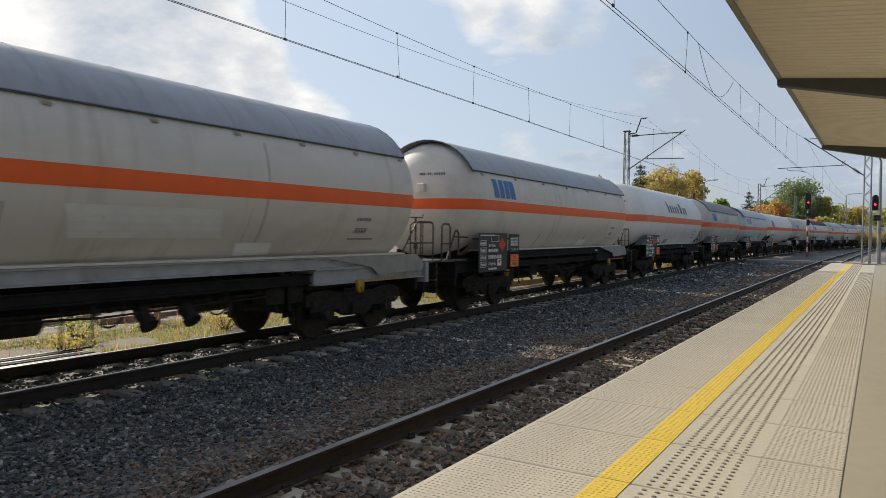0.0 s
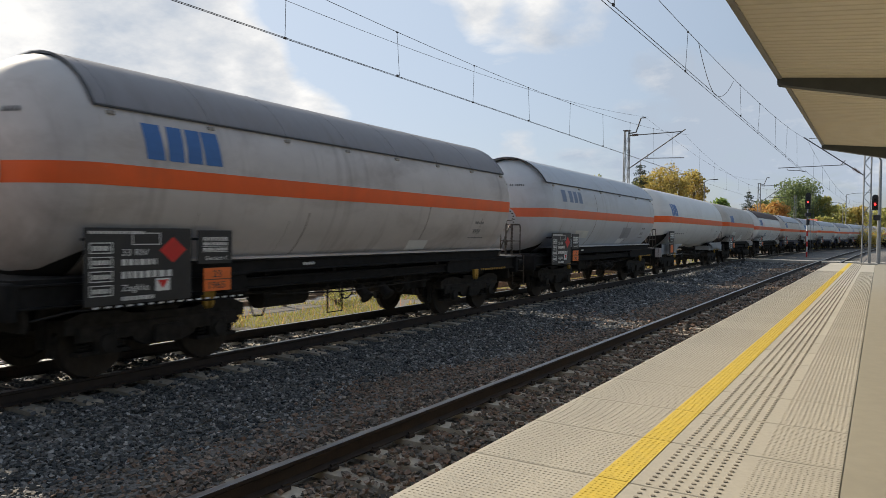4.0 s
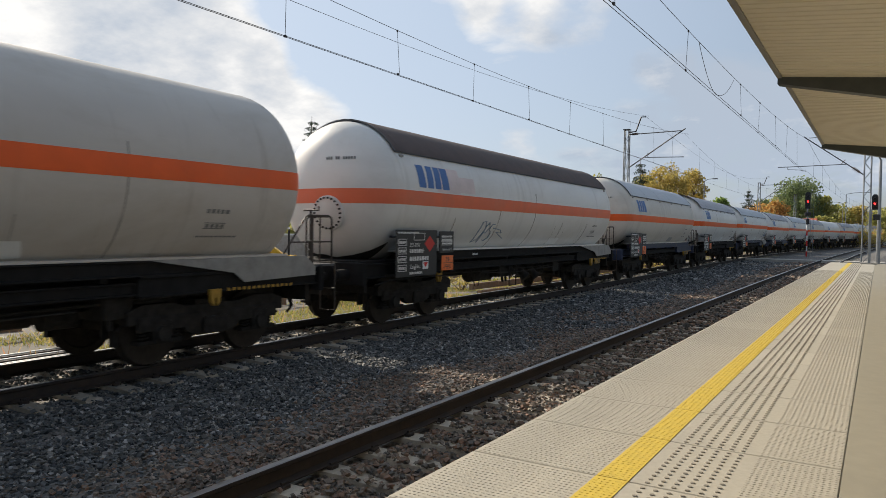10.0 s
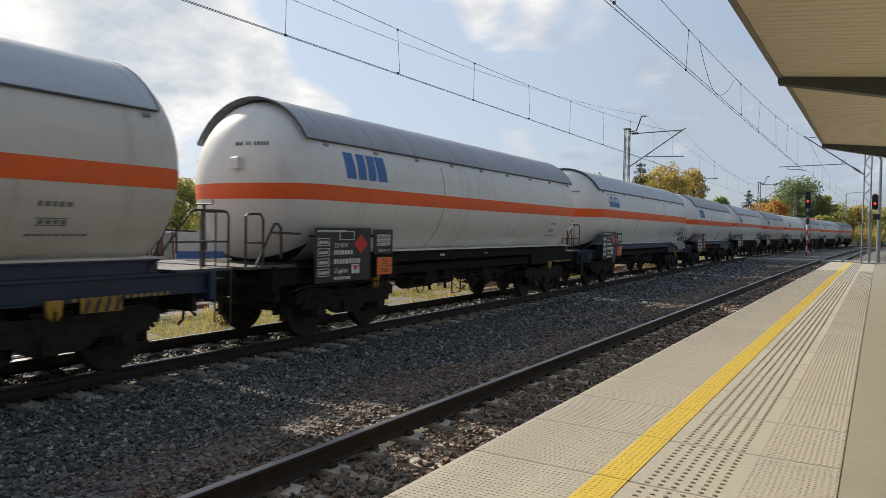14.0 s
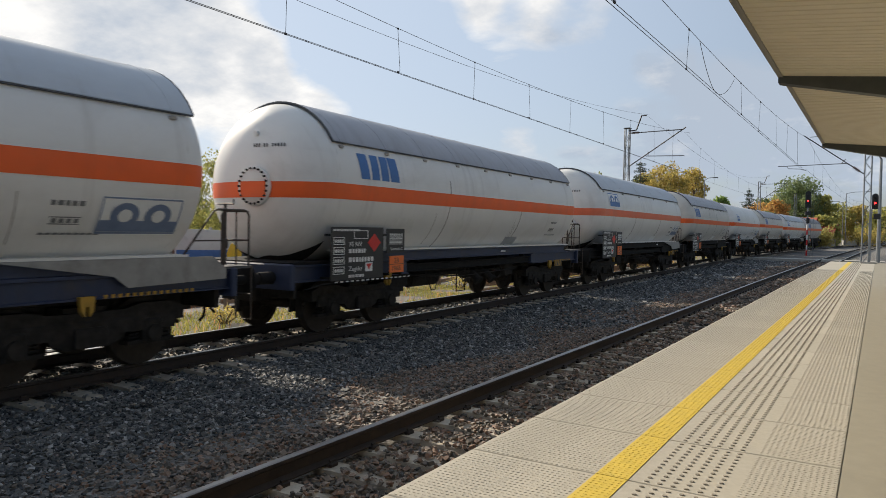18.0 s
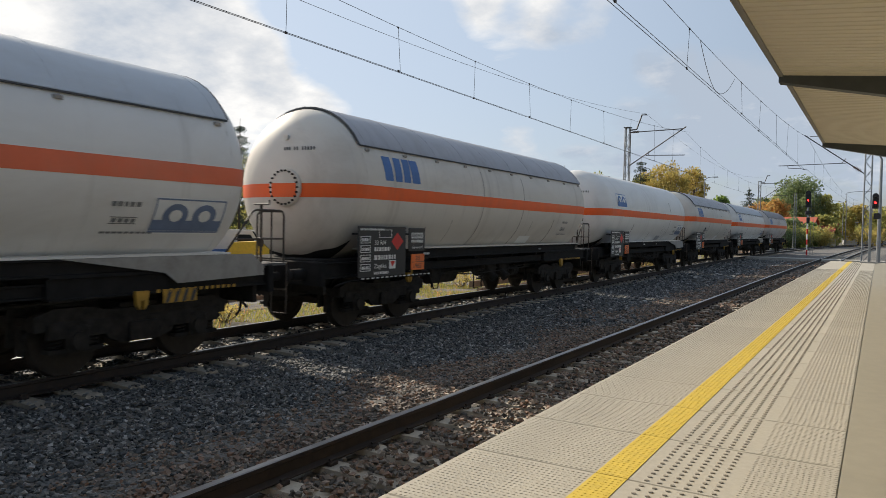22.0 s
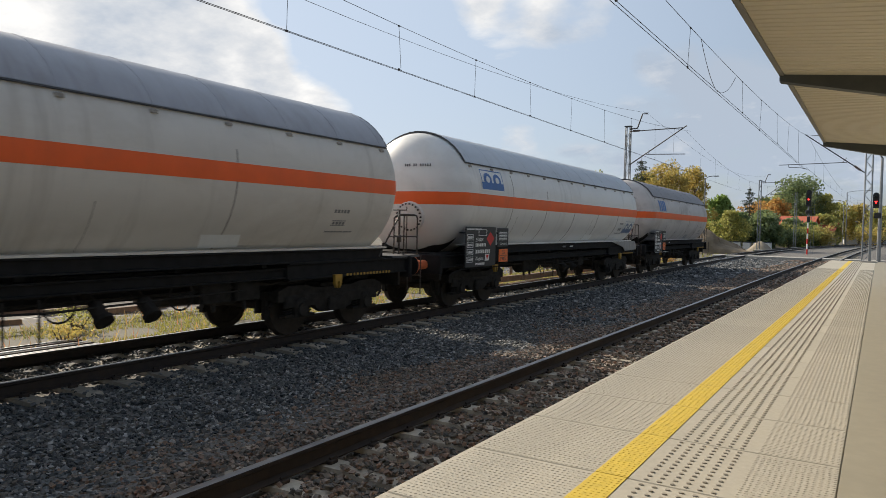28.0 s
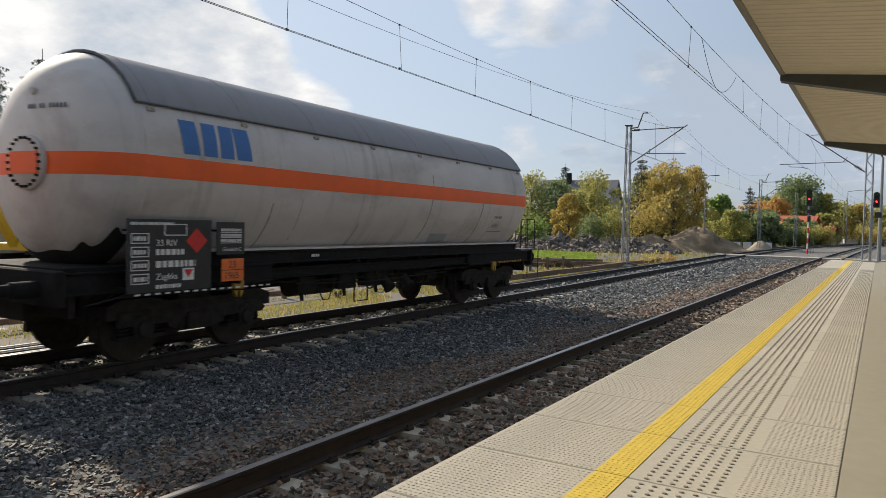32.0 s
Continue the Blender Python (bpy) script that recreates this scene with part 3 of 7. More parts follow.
def slab():
    s = Shape()
    s.box(EDGE_X, BORDER_X, 0.004, SLAB_L - 0.004, PLAT_Z - 0.10, PLAT_Z, cut=0.005)
    me = s.mesh("slab", M["slab"])
    ye = Shape().box(-1.107, -0.955, 0.004, SLAB_L - 0.004, PLAT_Z - 0.004, PLAT_Z + 0.003)
    yme = ye.mesh("warning_line", M["stripe_yellow"])
    rng = np.random.default_rng(3)

    def knobs(xs, ys, r, h, wide, top=0.75):
        ring = [(math.cos(k), math.sin(k)) for k in [2 * math.pi * i / 6 for i in range(6)]]
        one = np.array([(a * r * wide[0], c * r * wide[1], 0) for a, c in ring] + [(a * r * top * wide[0], c * r * top * wide[1], h) for a, c in ring])
        p = np.array([(x, y, PLAT_Z) for x in xs for y in ys])
        return one[None] + p[:, None]

    faces = [(i, (i + 1) % 6, 6 + (i + 1) % 6, 6 + i) for i in range(6)]
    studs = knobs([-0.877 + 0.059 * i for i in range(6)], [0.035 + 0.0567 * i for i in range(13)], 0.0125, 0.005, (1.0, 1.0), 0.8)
    # low rice-grain relief, alternately turned
    grains = [knobs([x + 0.004 * (k % 2) for x in xs], [0.02 + 0.0305 * k], 0.0072, 0.0021, (1.35, 0.65))
              for xs in ([EDGE_X + 0.035 + 0.0265 * i for i in range(24)], [-0.492 + 0.0272 * i for i in range(14)]) for k in range(24)]
    yel = [knobs([-1.088 + 0.0285 * i + 0.004 * (k % 2) for i in range(5)], [0.02 + 0.0305 * k], 0.0075, 0.0048, (1.3, 0.6)) for k in range(24)]
    cap = [(6, 7, 8, 9), (6, 9, 10, 11)]
    sm = soup("studs", studs, faces + cap, M["stud_shaded"])
    gm = soup("relief", np.concatenate(grains), faces + cap, M["slab"])
    ym = soup("line_relief", np.concatenate(yel), faces + cap, M["stripe_yellow"])
    for i in range(PLAT_N):
        o = part("slab", me, None, edge, at=pose(0, PLAT_Y0 + i * SLAB_L, 0))
        part("warning_line", yme, None, o, "yellow painted safety line")
        part("studs", sm, None, o, "rows of raised tactile studs, coloured darker for their shadows")
        if 7 <= i <= 42:
            part("relief", gm, None, o, "fine anti-slip relief")
            part("line_relief", ym, None, o, "yellow anti-slip relief")


slab()

# ---- canopy ----
def canopy():
    c = thing("canopy", "platform canopy with cream ribbed soffit and dark steel beams", "canopy", kind="structure")
    x_edge = lambda y: -1.268 + 0.004 * y
    fall = 0.10
    x_mid = 3.2
    ends = [-13.9, -5.66, 2.58, 10.82, 19.06]
    z_edge = EYE.z + 2.17

    def z_at(x, y):
        return z_edge - (x - x_edge(y)) * fall

    # ribbed soffit sheets between the beams
    for y0, y1 in zip(ends, ends[1:]):
        s = Shape()
        rows, y, k = [], y0 + 0.03, 0
        rib = [(0, 0.0), (0.095, 0.0), (0.105, -0.010), (0.125, -0.010), (0.135, 0.0)]
        ys = []
        while y < y1 - 0.16:
            ys += [(y + d, h) for d, h in rib]
            y += 0.16
        ys.append((y1 - 0.03, 0.0))
        s.grid([[(x, yy, z_at(x, yy) + h) for yy, h in ys] for x in (x_edge(y0) + 0.05, x_edge(y0) + 0.62, 1.4, x_mid)])
        part("soffit", s, M["soffit"], c, "cream ribbed sheet metal", smooth=False)
        r = Shape().extrude([(x_edge(y0) + 0.12, z_edge + 0.01), (x_edge(y0) + 0.12, z_edge + 0.05), (x_mid, z_at(x_mid, y0) + 0.14), (x_mid, z_at(x_mid, y0) + 0.02)], y0, y1)
        part("roof_sheet", r, M["fascia"], c)
        fc = Shape().extrude([(x_edge(y0) + 0.01, z_edge - 0.03), (x_edge(y0) + 0.07, z_edge - 0.03), (x_edge(y0) + 0.07, z_edge + 0.012), (x_edge(y0) + 0.02, z_edge + 0.06)], y0, y1)
        part("fascia", fc, M["fascia"], c, "brown-grey edge trim")
    s = Shape()
    for y in ends:
        be = Shape()
        x0 = x_edge(y)
        be.extrude([(x0 - 0.02, z_edge + 0.0), (x_mid, z_at(x_mid, y) - 0.0), (x_mid, z_at(x_mid, y) - 0.62), (x0 - 0.02, z_edge - 0.10)], y - 0.10, y + 0.10)
        part("beam", be, M["canopy_steel"], c, "dark tapered steel beam")
        part("post", Shape().box(x_mid - 0.13, x_mid + 0.13, y - 0.13, y + 0.13, PLAT_Z - 0.02, z_at(x_mid, y)), M["canopy_steel"], c)
    # the other wing, rising to the far side
    o = Shape().extrude([(x_mid, z_at(x_mid, 0) + 0.02), (x_mid, z_at(x_mid, 0) + 0.14), (8.2, z_edge + 0.14), (8.2, z_edge)], ends[0], ends[-1])
    part("wing", o, M["soffit"], c)


canopy()
# ---- tank wagons ----
MESH = {}


def cached(key, make):
    if key not in MESH:
        MESH[key] = make()
    return MESH[key]


TANK_R, TANK_Z, DOME = 1.475, 2.645, 0.78


def tank_profile(half):
    """y, radius from end to end."""
    c = half - DOME
    k = [i / 12 for i in range(13)]
    head = [(-c - DOME * math.cos(a * math.pi / 2), TANK_R * math.sin(a * math.pi / 2)) for a in k]
    return head + [(-c * 0.5, TANK_R), (0, TANK_R), (c * 0.5, TANK_R)] + [(-y, r) for y, r in reversed(head)]


def tank_mesh(half, mat):
    s = Shape()
    n = 56
    rows = []
    for y, r in tank_profile(half):
        rows.append([(r * math.cos(2 * math.pi * i / n), y, TANK_Z + r * math.sin(2 * math.pi * i / n)) for i in range(n + 1)])
    s.grid(rows)
    return s.mesh("tank", mat, "all")


def stripe_mesh(half, z0, z1, mat):
    c, R = half - DOME, TANK_R + 0.005
    s, rows = Shape(), []
    for k in range(5):
        dz = z0 + (z1 - z0) * k / 4 - TANK_Z
        u = math.sqrt(1 - (dz / R) ** 2)
        ring = []
        for sx, sy in ((1, 1), (1, -1), (-1, -1), (-1, 1)):
            seg = [(sx * R * u * math.cos(a), sy * (c + (DOME + 0.005) * u * math.sin(a))) for a in [math.pi / 2 * i / 10 for i in range(11)]]
            ring += seg if (sx * sy) < 0 else list(reversed(seg))
        rows.append([(x, y, TANK_Z + dz) for x, y in ring + ring[:1]])
    s.grid(rows)
    return s.mesh("stripe", mat, "all")


def shield_mesh(half, mat, low=30, lip=0.05):
    """A sheet-metal sun roof, standing off the tank, with a rolled lower edge."""
    c = half - DOME + lip
    s = Shape()
    n = 26
    angs = [radians(low + (180 - 2 * low) * i / n) for i in range(n + 1)]
    for r0, r1 in ((TANK_R + 0.015, TANK_R + 0.04),):
        rows = []
        for y, r in ((-c, r0), (-c, r1), (c, r1), (c, r0), (-c, r0)):
            rows.append([(r * math.cos(a), y, TANK_Z + r * math.sin(a)) for a in angs])
        s.grid(rows)
    return s.mesh("sun_roof", mat, True)


def arc_band(y, w, a0, a1, r, thick, n=14):
    s = Shape()
    angs = [radians(a0 + (a1 - a0) * i / n) for i in range(n + 1)]
    s.grid([[(q * math.cos(a), yy, TANK_Z + q * math.sin(a)) for a in angs] for yy, q in ((y - w, r), (y - w, r + thick), (y + w, r + thick), (y + w, r))])
    return s


def on_tank(y, z, lift=0.006):
    """A point on the platform side of the tank shell."""
    dz = z - TANK_Z
    return math.sqrt(max(0, (TANK_R + lift) ** 2 - dz * dz)), y, z


def patch(s, y0, y1, z0, z1, lift=0.006, slant=0.0, n=4):
    """A patch that follows the curve of the tank."""
    s.grid([[on_tank(y + slant * (z0 + (z1 - z0) * k / n - z0), z0 + (z1 - z0) * k / n, lift) for y in (y0, y1)] for k in range(n + 1)])
    return s


def flat_bars(s, x, y0, z0, w, h, rng, rows=1, t=0.004):
    """Unreadable lettering: short bars in rows."""
    for r in range(rows):
        zz = z0 + h * (rows - 1 - r) * 1.7
        y = y0
        while y < y0 + w:
            d = rng.uniform(0.35, 0.9) * h
            s.box(x, x + t, y, min(y + d, y0 + w), zz, zz + h)
            y += d + h * 0.3
    return s


def text_mesh(body, size, mat):
    cu = bpy.data.curves.new("lettering", "FONT")
    cu.body, cu.size, cu.extrude = body, size, 0.001
    ob = bpy.data.objects.new("lettering", cu)
    scene.collection.objects.link(ob)
    me = bpy.data.meshes.new_from_object(ob.evaluated_get(bpy.context.evaluated_depsgraph_get()))
    bpy.data.objects.remove(ob)
    me.materials.clear()
    me.materials.append(mat)
    return me


SIDE = Matrix(((0, 0, 1, 0), (1, 0, 0, 0), (0, 1, 0, 0), (0, 0, 0, 1)))  # lettering that faces +x and reads along +y


WHEELS = []


def bogie(parent, y):
    """A two-axle freight bogie."""
    bg = part("bogie", cached("bogie", bogie_frame), None, parent, "black cast bogie with coil springs", at=pose(0, y, 0))
    for k in (-0.9, 0.9):
        WHEELS.append((parent, y + k, k, part("wheelset", cached("wheelset", wheelset), None, bg, at=pose(0, k, 0.46))))
    for sx in (-1, 1):
        for k in (-0.9, 0.9):
            part("axle_box", cached("axle_box", axle_box), None, bg, at=pose(sx * 1.0, k, 0.46))
            for d in (-0.24, 0.24):
                part("coil_spring", cached("spring", spring), None, bg, at=pose(sx * 1.0, k + d, 0.36))
    return bg


def bogie_frame():
    s = Shape()
    for sx in (-1, 1):
        o = [(-1.42, 0.60), (-1.42, 0.78), (-1.2, 0.86), (-0.75, 0.86), (-0.5, 0.80), (0.5, 0.80), (0.75, 0.86), (1.2, 0.86), (1.42, 0.78), (1.42, 0.60), (1.25, 0.60), (1.2, 0.68),
             (0.62, 0.68), (0.48, 0.44), (0.30, 0.36), (-0.30, 0.36), (-0.48, 0.44), (-0.62, 0.68), (-1.2, 0.68), (-1.25, 0.60)]
        s.extrude(o, sx * 1.0 - 0.07, sx * 1.0 + 0.07, "x")
        s.box(sx * 1.12 - 0.03, sx * 1.12 + 0.03, -0.22, 0.22, 0.38, 0.62, cut=0.02)
        s.box(sx * 1.06 - 0.03, sx * 1.06 + 0.03, -1.28, 1.28, 0.50, 0.70, cut=0.02)
        s.box(sx * 0.62 - 0.02, sx * 0.62 + 0.02, -1.5, 1.5, 0.40, 0.92)
        for k in (-1.46, 1.46):
            s.rod((sx * 0.9, k, 0.52), (sx * 0.9, k * 0.82, 0.78), 0.03, 6)
    s.box(-1.0, 1.0, -0.28, 0.28, 0.52, 0.86)
    s.rod((0, 0, 0.8), (0, 0, 0.98), 0.26, 14)
    for k in (-1.36, 1.36):
        s.box(-1.0, 1.0, k - 0.06, k + 0.06, 0.62, 0.76)
    # brake blocks and hangers
    for sx in (-0.75, 0.75):
        for k in (-0.9, 0.9):
            for d in (-0.5, 0.5):
                s.box(sx - 0.045, sx + 0.045, k + d - 0.04, k + d + 0.04, 0.30, 0.66)
    return s.mesh("bogie", M["bogie"])


def lathe_x(profile, n=28):
    s = Shape()
    s.grid([[(x, r * math.cos(2 * math.pi * i / n), r * math.sin(2 * math.pi * i / n)) for i in range(n + 1)] for x, r in profile])
    return s


def wheelset():
    p = [(-0.82, 0.0), (-0.82, 0.46), (-0.80, 0.463), (-0.715, 0.465), (-0.70, 0.49), (-0.685, 0.485), (-0.685, 0.38), (-0.72, 0.36), (-0.74, 0.18), (-0.69, 0.14), (-0.66, 0.10), (-0.60, 0.08)]
    p += [(-x, r) for x, r in reversed(p)]
    s = lathe_x(p)
    s.rod((-1.05, 0, 0), (1.05, 0, 0), 0.065, 10)
    return s.mesh("wheelset", M["wheel_face"], True)


def axle_box():
    s = Shape()
    s.box(-0.09, 0.12, -0.15, 0.15, -0.13, 0.19, cut=0.03)
    s.rod((0.10, 0, 0), (0.16, 0, 0), 0.115, 12)
    s.box(-0.08, 0.08, -0.36, 0.36, -0.14, -0.09)
    return s.mesh("axle_box", M["bogie"])


def spring():
    s = Shape()
    pts = [(0.07 * math.cos(a), 0.07 * math.sin(a), 0.24 * k / 30) for k, a in [(k, k * 2 * math.pi * 5 / 30) for k in range(31)]]
    s.path(pts, 0.014, 4)
    return s.mesh("coil_spring", M["bogie"])


def buffer_mesh(mat):
    s = Shape()
    prof = [(0.0, 0.17), (0.03, 0.17), (0.04, 0.105), (0.34, 0.10), (0.36, 0.075), (0.55, 0.075), (0.56, 0.10), (0.575, 0.225), (0.60, 0.225), (0.615, 0.18), (0.62, 0.0)]
    n = 18
    s.grid([[(r * math.cos(2 * math.pi * i / n), y, r * math.sin(2 * math.pi * i / n)) for i in range(n + 1)] for y, r in prof])
    return s.mesh("buffer", mat, True)


def flange_mesh(proud=0.0):
    s = Shape()
    n = 28
    prof = [(0.10, 0.345), (-0.03 - proud, 0.345), (-0.04 - proud, 0.335), (-0.04 - proud, 0.27), (-0.046 - proud, 0.26), (-0.05 - proud, 0.0)]
    s.grid([[(r * math.cos(2 * math.pi * i / n), y, r * math.sin(2 * math.pi * i / n)) for i in range(n + 1)] for y, r in prof])
    return s


def wagon(spec):
    """One bogie tank wagon. spec: length over buffers, paints, roof, marks."""
    L, rng = spec["length"], random.Random(spec["seed"])
    half = L / 2 - 0.83
    hs = L / 2 - 0.62  # headstock
    body, frame_m = M[spec["paint"]], M[spec.get("frame", "frame_dark")]
    w = thing("tank_wagon", spec["label"], "tank wagon", "tank wagons of the train")
    Lk = round(L, 2)
    tank = part("tank", cached(("tank", Lk, spec["paint"]), lambda: tank_mesh(half, body)), None, w, "welded pressure tank with domed ends")
    st = M[spec.get("stripe", "orange")]
    lo_s, hi_s = spec.get("band", (2.40, 2.69))
    part("stripe", cached(("stripe", Lk, st.name, lo_s), lambda: stripe_mesh(half, lo_s, hi_s, st)), None, tank, "orange band")
    # weld seams and saddle straps
    c = half - DOME
    ns = spec.get("seams", 4)
    for k in range(ns):
        y = -c + 2 * c * k / (ns - 1)
        if k in (0, ns - 1):
            part("weld_seam", cached(("seam", spec["paint"]), lambda: arc_band(0, 0.010, -78, 78, TANK_R, 0.004).mesh("weld_seam", body)), None, tank, at=pose(0, y, 0))
        else:
            a1 = rng.choice((-30, -18, -8, 12, 24))
            part("weld_seam", cached(("run", a1), lambda: arc_band(0, 0.012, -76, a1, TANK_R, 0.004).mesh("weld_seam", M["seam"])), None, tank, "dirty weld seam", at=pose(0, y, 0))
    if spec.get("roof"):
        low = spec.get("roof_low", 30)
        rf = part("sun_roof", cached(("roof", Lk, spec["roof"], low), lambda: shield_mesh(half, M[spec["roof"]], low, spec.get("lip", 0.05))), None, w, spec.get("roof_label", "grey sheet-metal sun roof"))
        cl = c + spec.get("lip", 0.05)
        for sx in (-1, 1):
            ex, ez = sx * (TANK_R + 0.03) * math.cos(radians(low)), TANK_Z + (TANK_R + 0.03) * math.sin(radians(low))
            part("roof_edge", cached(("edge", Lk, low, sx, spec.get("lip", 0.05)), lambda: Shape().rod((ex, -cl, ez - 0.012), (ex, cl, ez - 0.012), 0.014, 6).mesh("roof_edge", M["dark_steel"])), None, rf, "dark rolled edge")
        for sy in (-1, 1):
            part("roof_rim", cached(("rim", low), lambda: arc_band(0, 0.012, low, 180 - low, TANK_R + 0.012, 0.034).mesh("roof_rim", M["dark_steel"])), None, rf, at=pose(0, sy * cl, 0))
        nb = spec.get("straps", 9)
        for k in range(nb):
            y = -c + 0.15 + (2 * c - 0.3) * k / (nb - 1)
            part("strap", cached(("strap", spec["roof"], low), lambda: arc_band(0, 0.012, low, 180 - low, TANK_R + 0.04, 0.005).mesh("strap", M[spec["roof"]])), None, rf, at=pose(0, y, 0))
            x0, z0 = (TANK_R + 0.02) * math.cos(radians(low - 2)), TANK_Z + (TANK_R + 0.02) * math.sin(radians(low - 2))
            part("bracket", cached(("rbk", low), lambda: Shape().box(x0 - 0.03, x0 + 0.035, -0.055, 0.055, z0 - 0.055, z0 - 0.005, cut=0.012).mesh("bracket", M["seam"])), None, rf, "roof clip", at=pose(0, y, 0))
    # underframe
    bare = spec.get("frameless")
    fr = part("underframe", Shape().box(-0.35, 0.35, -hs, -hs + 3.8, 0.98, 1.2).box(-0.35, 0.35, hs - 3.8, hs, 0.98, 1.2), M["frame_dark"], w, "short stub frames at both ends") if bare else part("underframe", cached(("under", Lk, frame_m.name), lambda: Shape().box(-0.35, 0.35, -hs, hs, 0.98, 1.2).box(-0.2, 0.2, -hs + 3.6, hs - 3.6, 0.74, 0.98).box(-1.12, 1.12, -hs + 0.06, -hs + 3.1, 1.252, 1.30).box(-1.12, 1.12, hs - 3.1, hs - 0.56, 1.252, 1.30).mesh("underframe", M["frame_dark"])), None, w, spec.get("frame_label", "dark steel underframe"))
    mid = hs - 2.9
    for sx in (-1, 1):
        def channel(z0, z1, y0, y1, name, mat):
            o = [(-0.08, z0), (0.08, z0), (0.08, z0 + 0.02), (0.03, z0 + 0.03), (0.03, z1 - 0.03), (0.08, z1 - 0.02), (0.08, z1), (-0.08, z1)]
            return Shape().extrude(o, y0, y1).mesh(name, mat)
        for sy in (-1, 1):
            ends = sorted((sy * (hs - 3.5), sy * hs))
            part("end_sill", cached(("esill", Lk, frame_m.name, sy), lambda: channel(0.97, 1.25, ends[0], ends[1], "end_sill", frame_m)), None, fr, at=pose(sx * 1.16, 0, 0))
        if not bare:
            part("side_sill", cached(("sill", Lk, frame_m.name), lambda: channel(1.25, 1.455, -hs + 1.3, hs - 0.85, "side_sill", frame_m)), None, fr, "long side girder under the tank", at=pose(sx * 1.16, 0, 0))
            part("belly_ledge", cached(("ledge", Lk, spec["paint"]), lambda: Shape().box(0.86, 1.25, -hs + 1.3, hs - 0.8, 1.462, 1.492).mesh("belly_ledge", body)), None, tank, "thin ledge along the belly", at=pose(0, 0, 0) if sx > 0 else pose(-2.11, 0, 0))
            part("truss_beam", cached(("truss", Lk), lambda: channel(1.0, 1.17, -mid + 0.3, mid - 0.3, "truss_beam", M["frame_dark"])), None, fr, at=pose(sx * 1.08, 0, 0))
            for y in (-mid * 0.7, -mid * 0.25, mid * 0.3, mid * 0.72):
                part("hanger", cached("hanger", lambda: Shape().box(-0.06, 0.06, -0.05, 0.05, 1.19, 1.27).mesh("hanger", M["frame_dark"])), None, fr, at=pose(sx * 1.10, y, 0))
    for sy in (-1, 1):
        part("headstock", cached(("head", frame_m.name), lambda: Shape().box(-1.3, 1.3, -0.06, 0.06, 0.86, 1.28, cut=0.02).mesh("headstock", frame_m)), None, fr, at=pose(0, sy * hs, 0))
        for y in (hs - 1.0, hs - 2.2, hs - 3.4):
            part("cross_member", cached(("cross", frame_m.name), lambda: Shape().box(-1.1, 1.1, -0.08, 0.08, 0.99, 1.24).mesh("cross_member", frame_m)), None, fr, at=pose(0, sy * y, 0))
    # saddles that cradle the tank
    for sy in (-1, 1):
        sd = Shape()
        y = sy * (hs - 2.15)
        o = [(1.05, 1.20)] + [(TANK_R * 1.004 * math.sin(a), TANK_Z - TANK_R * 1.004 * math.cos(a)) for a in [radians(35 - i * 7.0) for i in range(11)]] + [(-1.05, 1.20)]
        n = len(o)
        sd.extrude(o, y - 0.55, y + 0.55)
        part("saddle", sd, M["frame_dark"], fr)
    if spec.get("skirt"):
        for sy in (1, -1) if bare else (1,):
            if bare:
                sk = Shape().extrude([(sy * (hs - 4.2), 1.36), (sy * (hs - 4.2), 1.44), (sy * (hs - 0.1), 1.44), (sy * (hs - 0.1), 1.0), (sy * (hs - 0.9), 0.97), (sy * (hs - 1.5), 1.10), (sy * (hs - 3.0), 1.12), (sy * (hs - 3.5), 1.30)], 1.262, 1.285, "x")
            else:
                sk = Shape().extrude([(hs - 3.4, 1.46), (hs - 0.4, 1.46), (hs - 0.15, 1.27), (hs - 0.15, 1.13), (hs - 1.75, 1.09), (hs - 1.95, 1.24)], 1.262, 1.28, "x")
            part("skirt", sk, M[spec["skirt"]], fr, "pale bent sheet skirt above the bogie")
    if spec.get("chevrons"):
        hp = part("hazard_panel", Shape().box(1.29, 1.31, hs - 2.0, hs - 1.45, 0.84, 1.02, cut=0.005), M["yellow_dirty"], w, "yellow panel with black slanted bars")
        for k in range(4):
            y = hs - 1.98 + 0.135 * k
            part("slanted_bar", Shape().add([(1.314, y, 0.845), (1.314, y + 0.06, 0.845), (1.314, y + 0.12, 1.015), (1.314, y + 0.06, 1.015)], [(0, 1, 2, 3)]), M["ink_black"], hp)
    for sy in (-1, 1):
        bogie(w, sy * (hs - 2.15))
    for sy in (-1, 1):
        for sx in (-0.875, 0.875):
            part("buffer", cached(("buffer", spec.get("buffer", "frame_dark")), lambda: buffer_mesh(M[spec.get("buffer", "frame_dark")])), None, w, at=pose(sx, sy * (hs + 0.02), 1.05, 0, 0, 0 if sy > 0 else 180))
        part("draw_box", cached("drawbox", lambda: Shape().box(-0.42, 0.42, 0.0, 1.1, 0.62, 1.0, cut=0.02).box(-1.15, 1.15, 0.12, 0.2, 0.70, 0.98).mesh("draw_box", M["bogie"])), None, fr, at=pose(0, sy * (hs - 0.05), 0, 0, 0, 180 if sy > 0 else 0))
        hk = Shape()
        hk.box(-0.05, 0.05, 0, 0.22, -0.05, 0.05).rod((-0.1, 0.2, -0.02), (0.1, 0.2, -0.02), 0.035, 8)
        hk.path([(0.06, 0.2, 0), (0.07, 0.36, -0.16), (0.05, 0.46, -0.30)], 0.024).path([(-0.06, 0.2, 0), (-0.07, 0.36, -0.16), (-0.05, 0.46, -0.30)], 0.024).rod((-0.09, 0.46, -0.3), (0.09, 0.46, -0.3), 0.03)
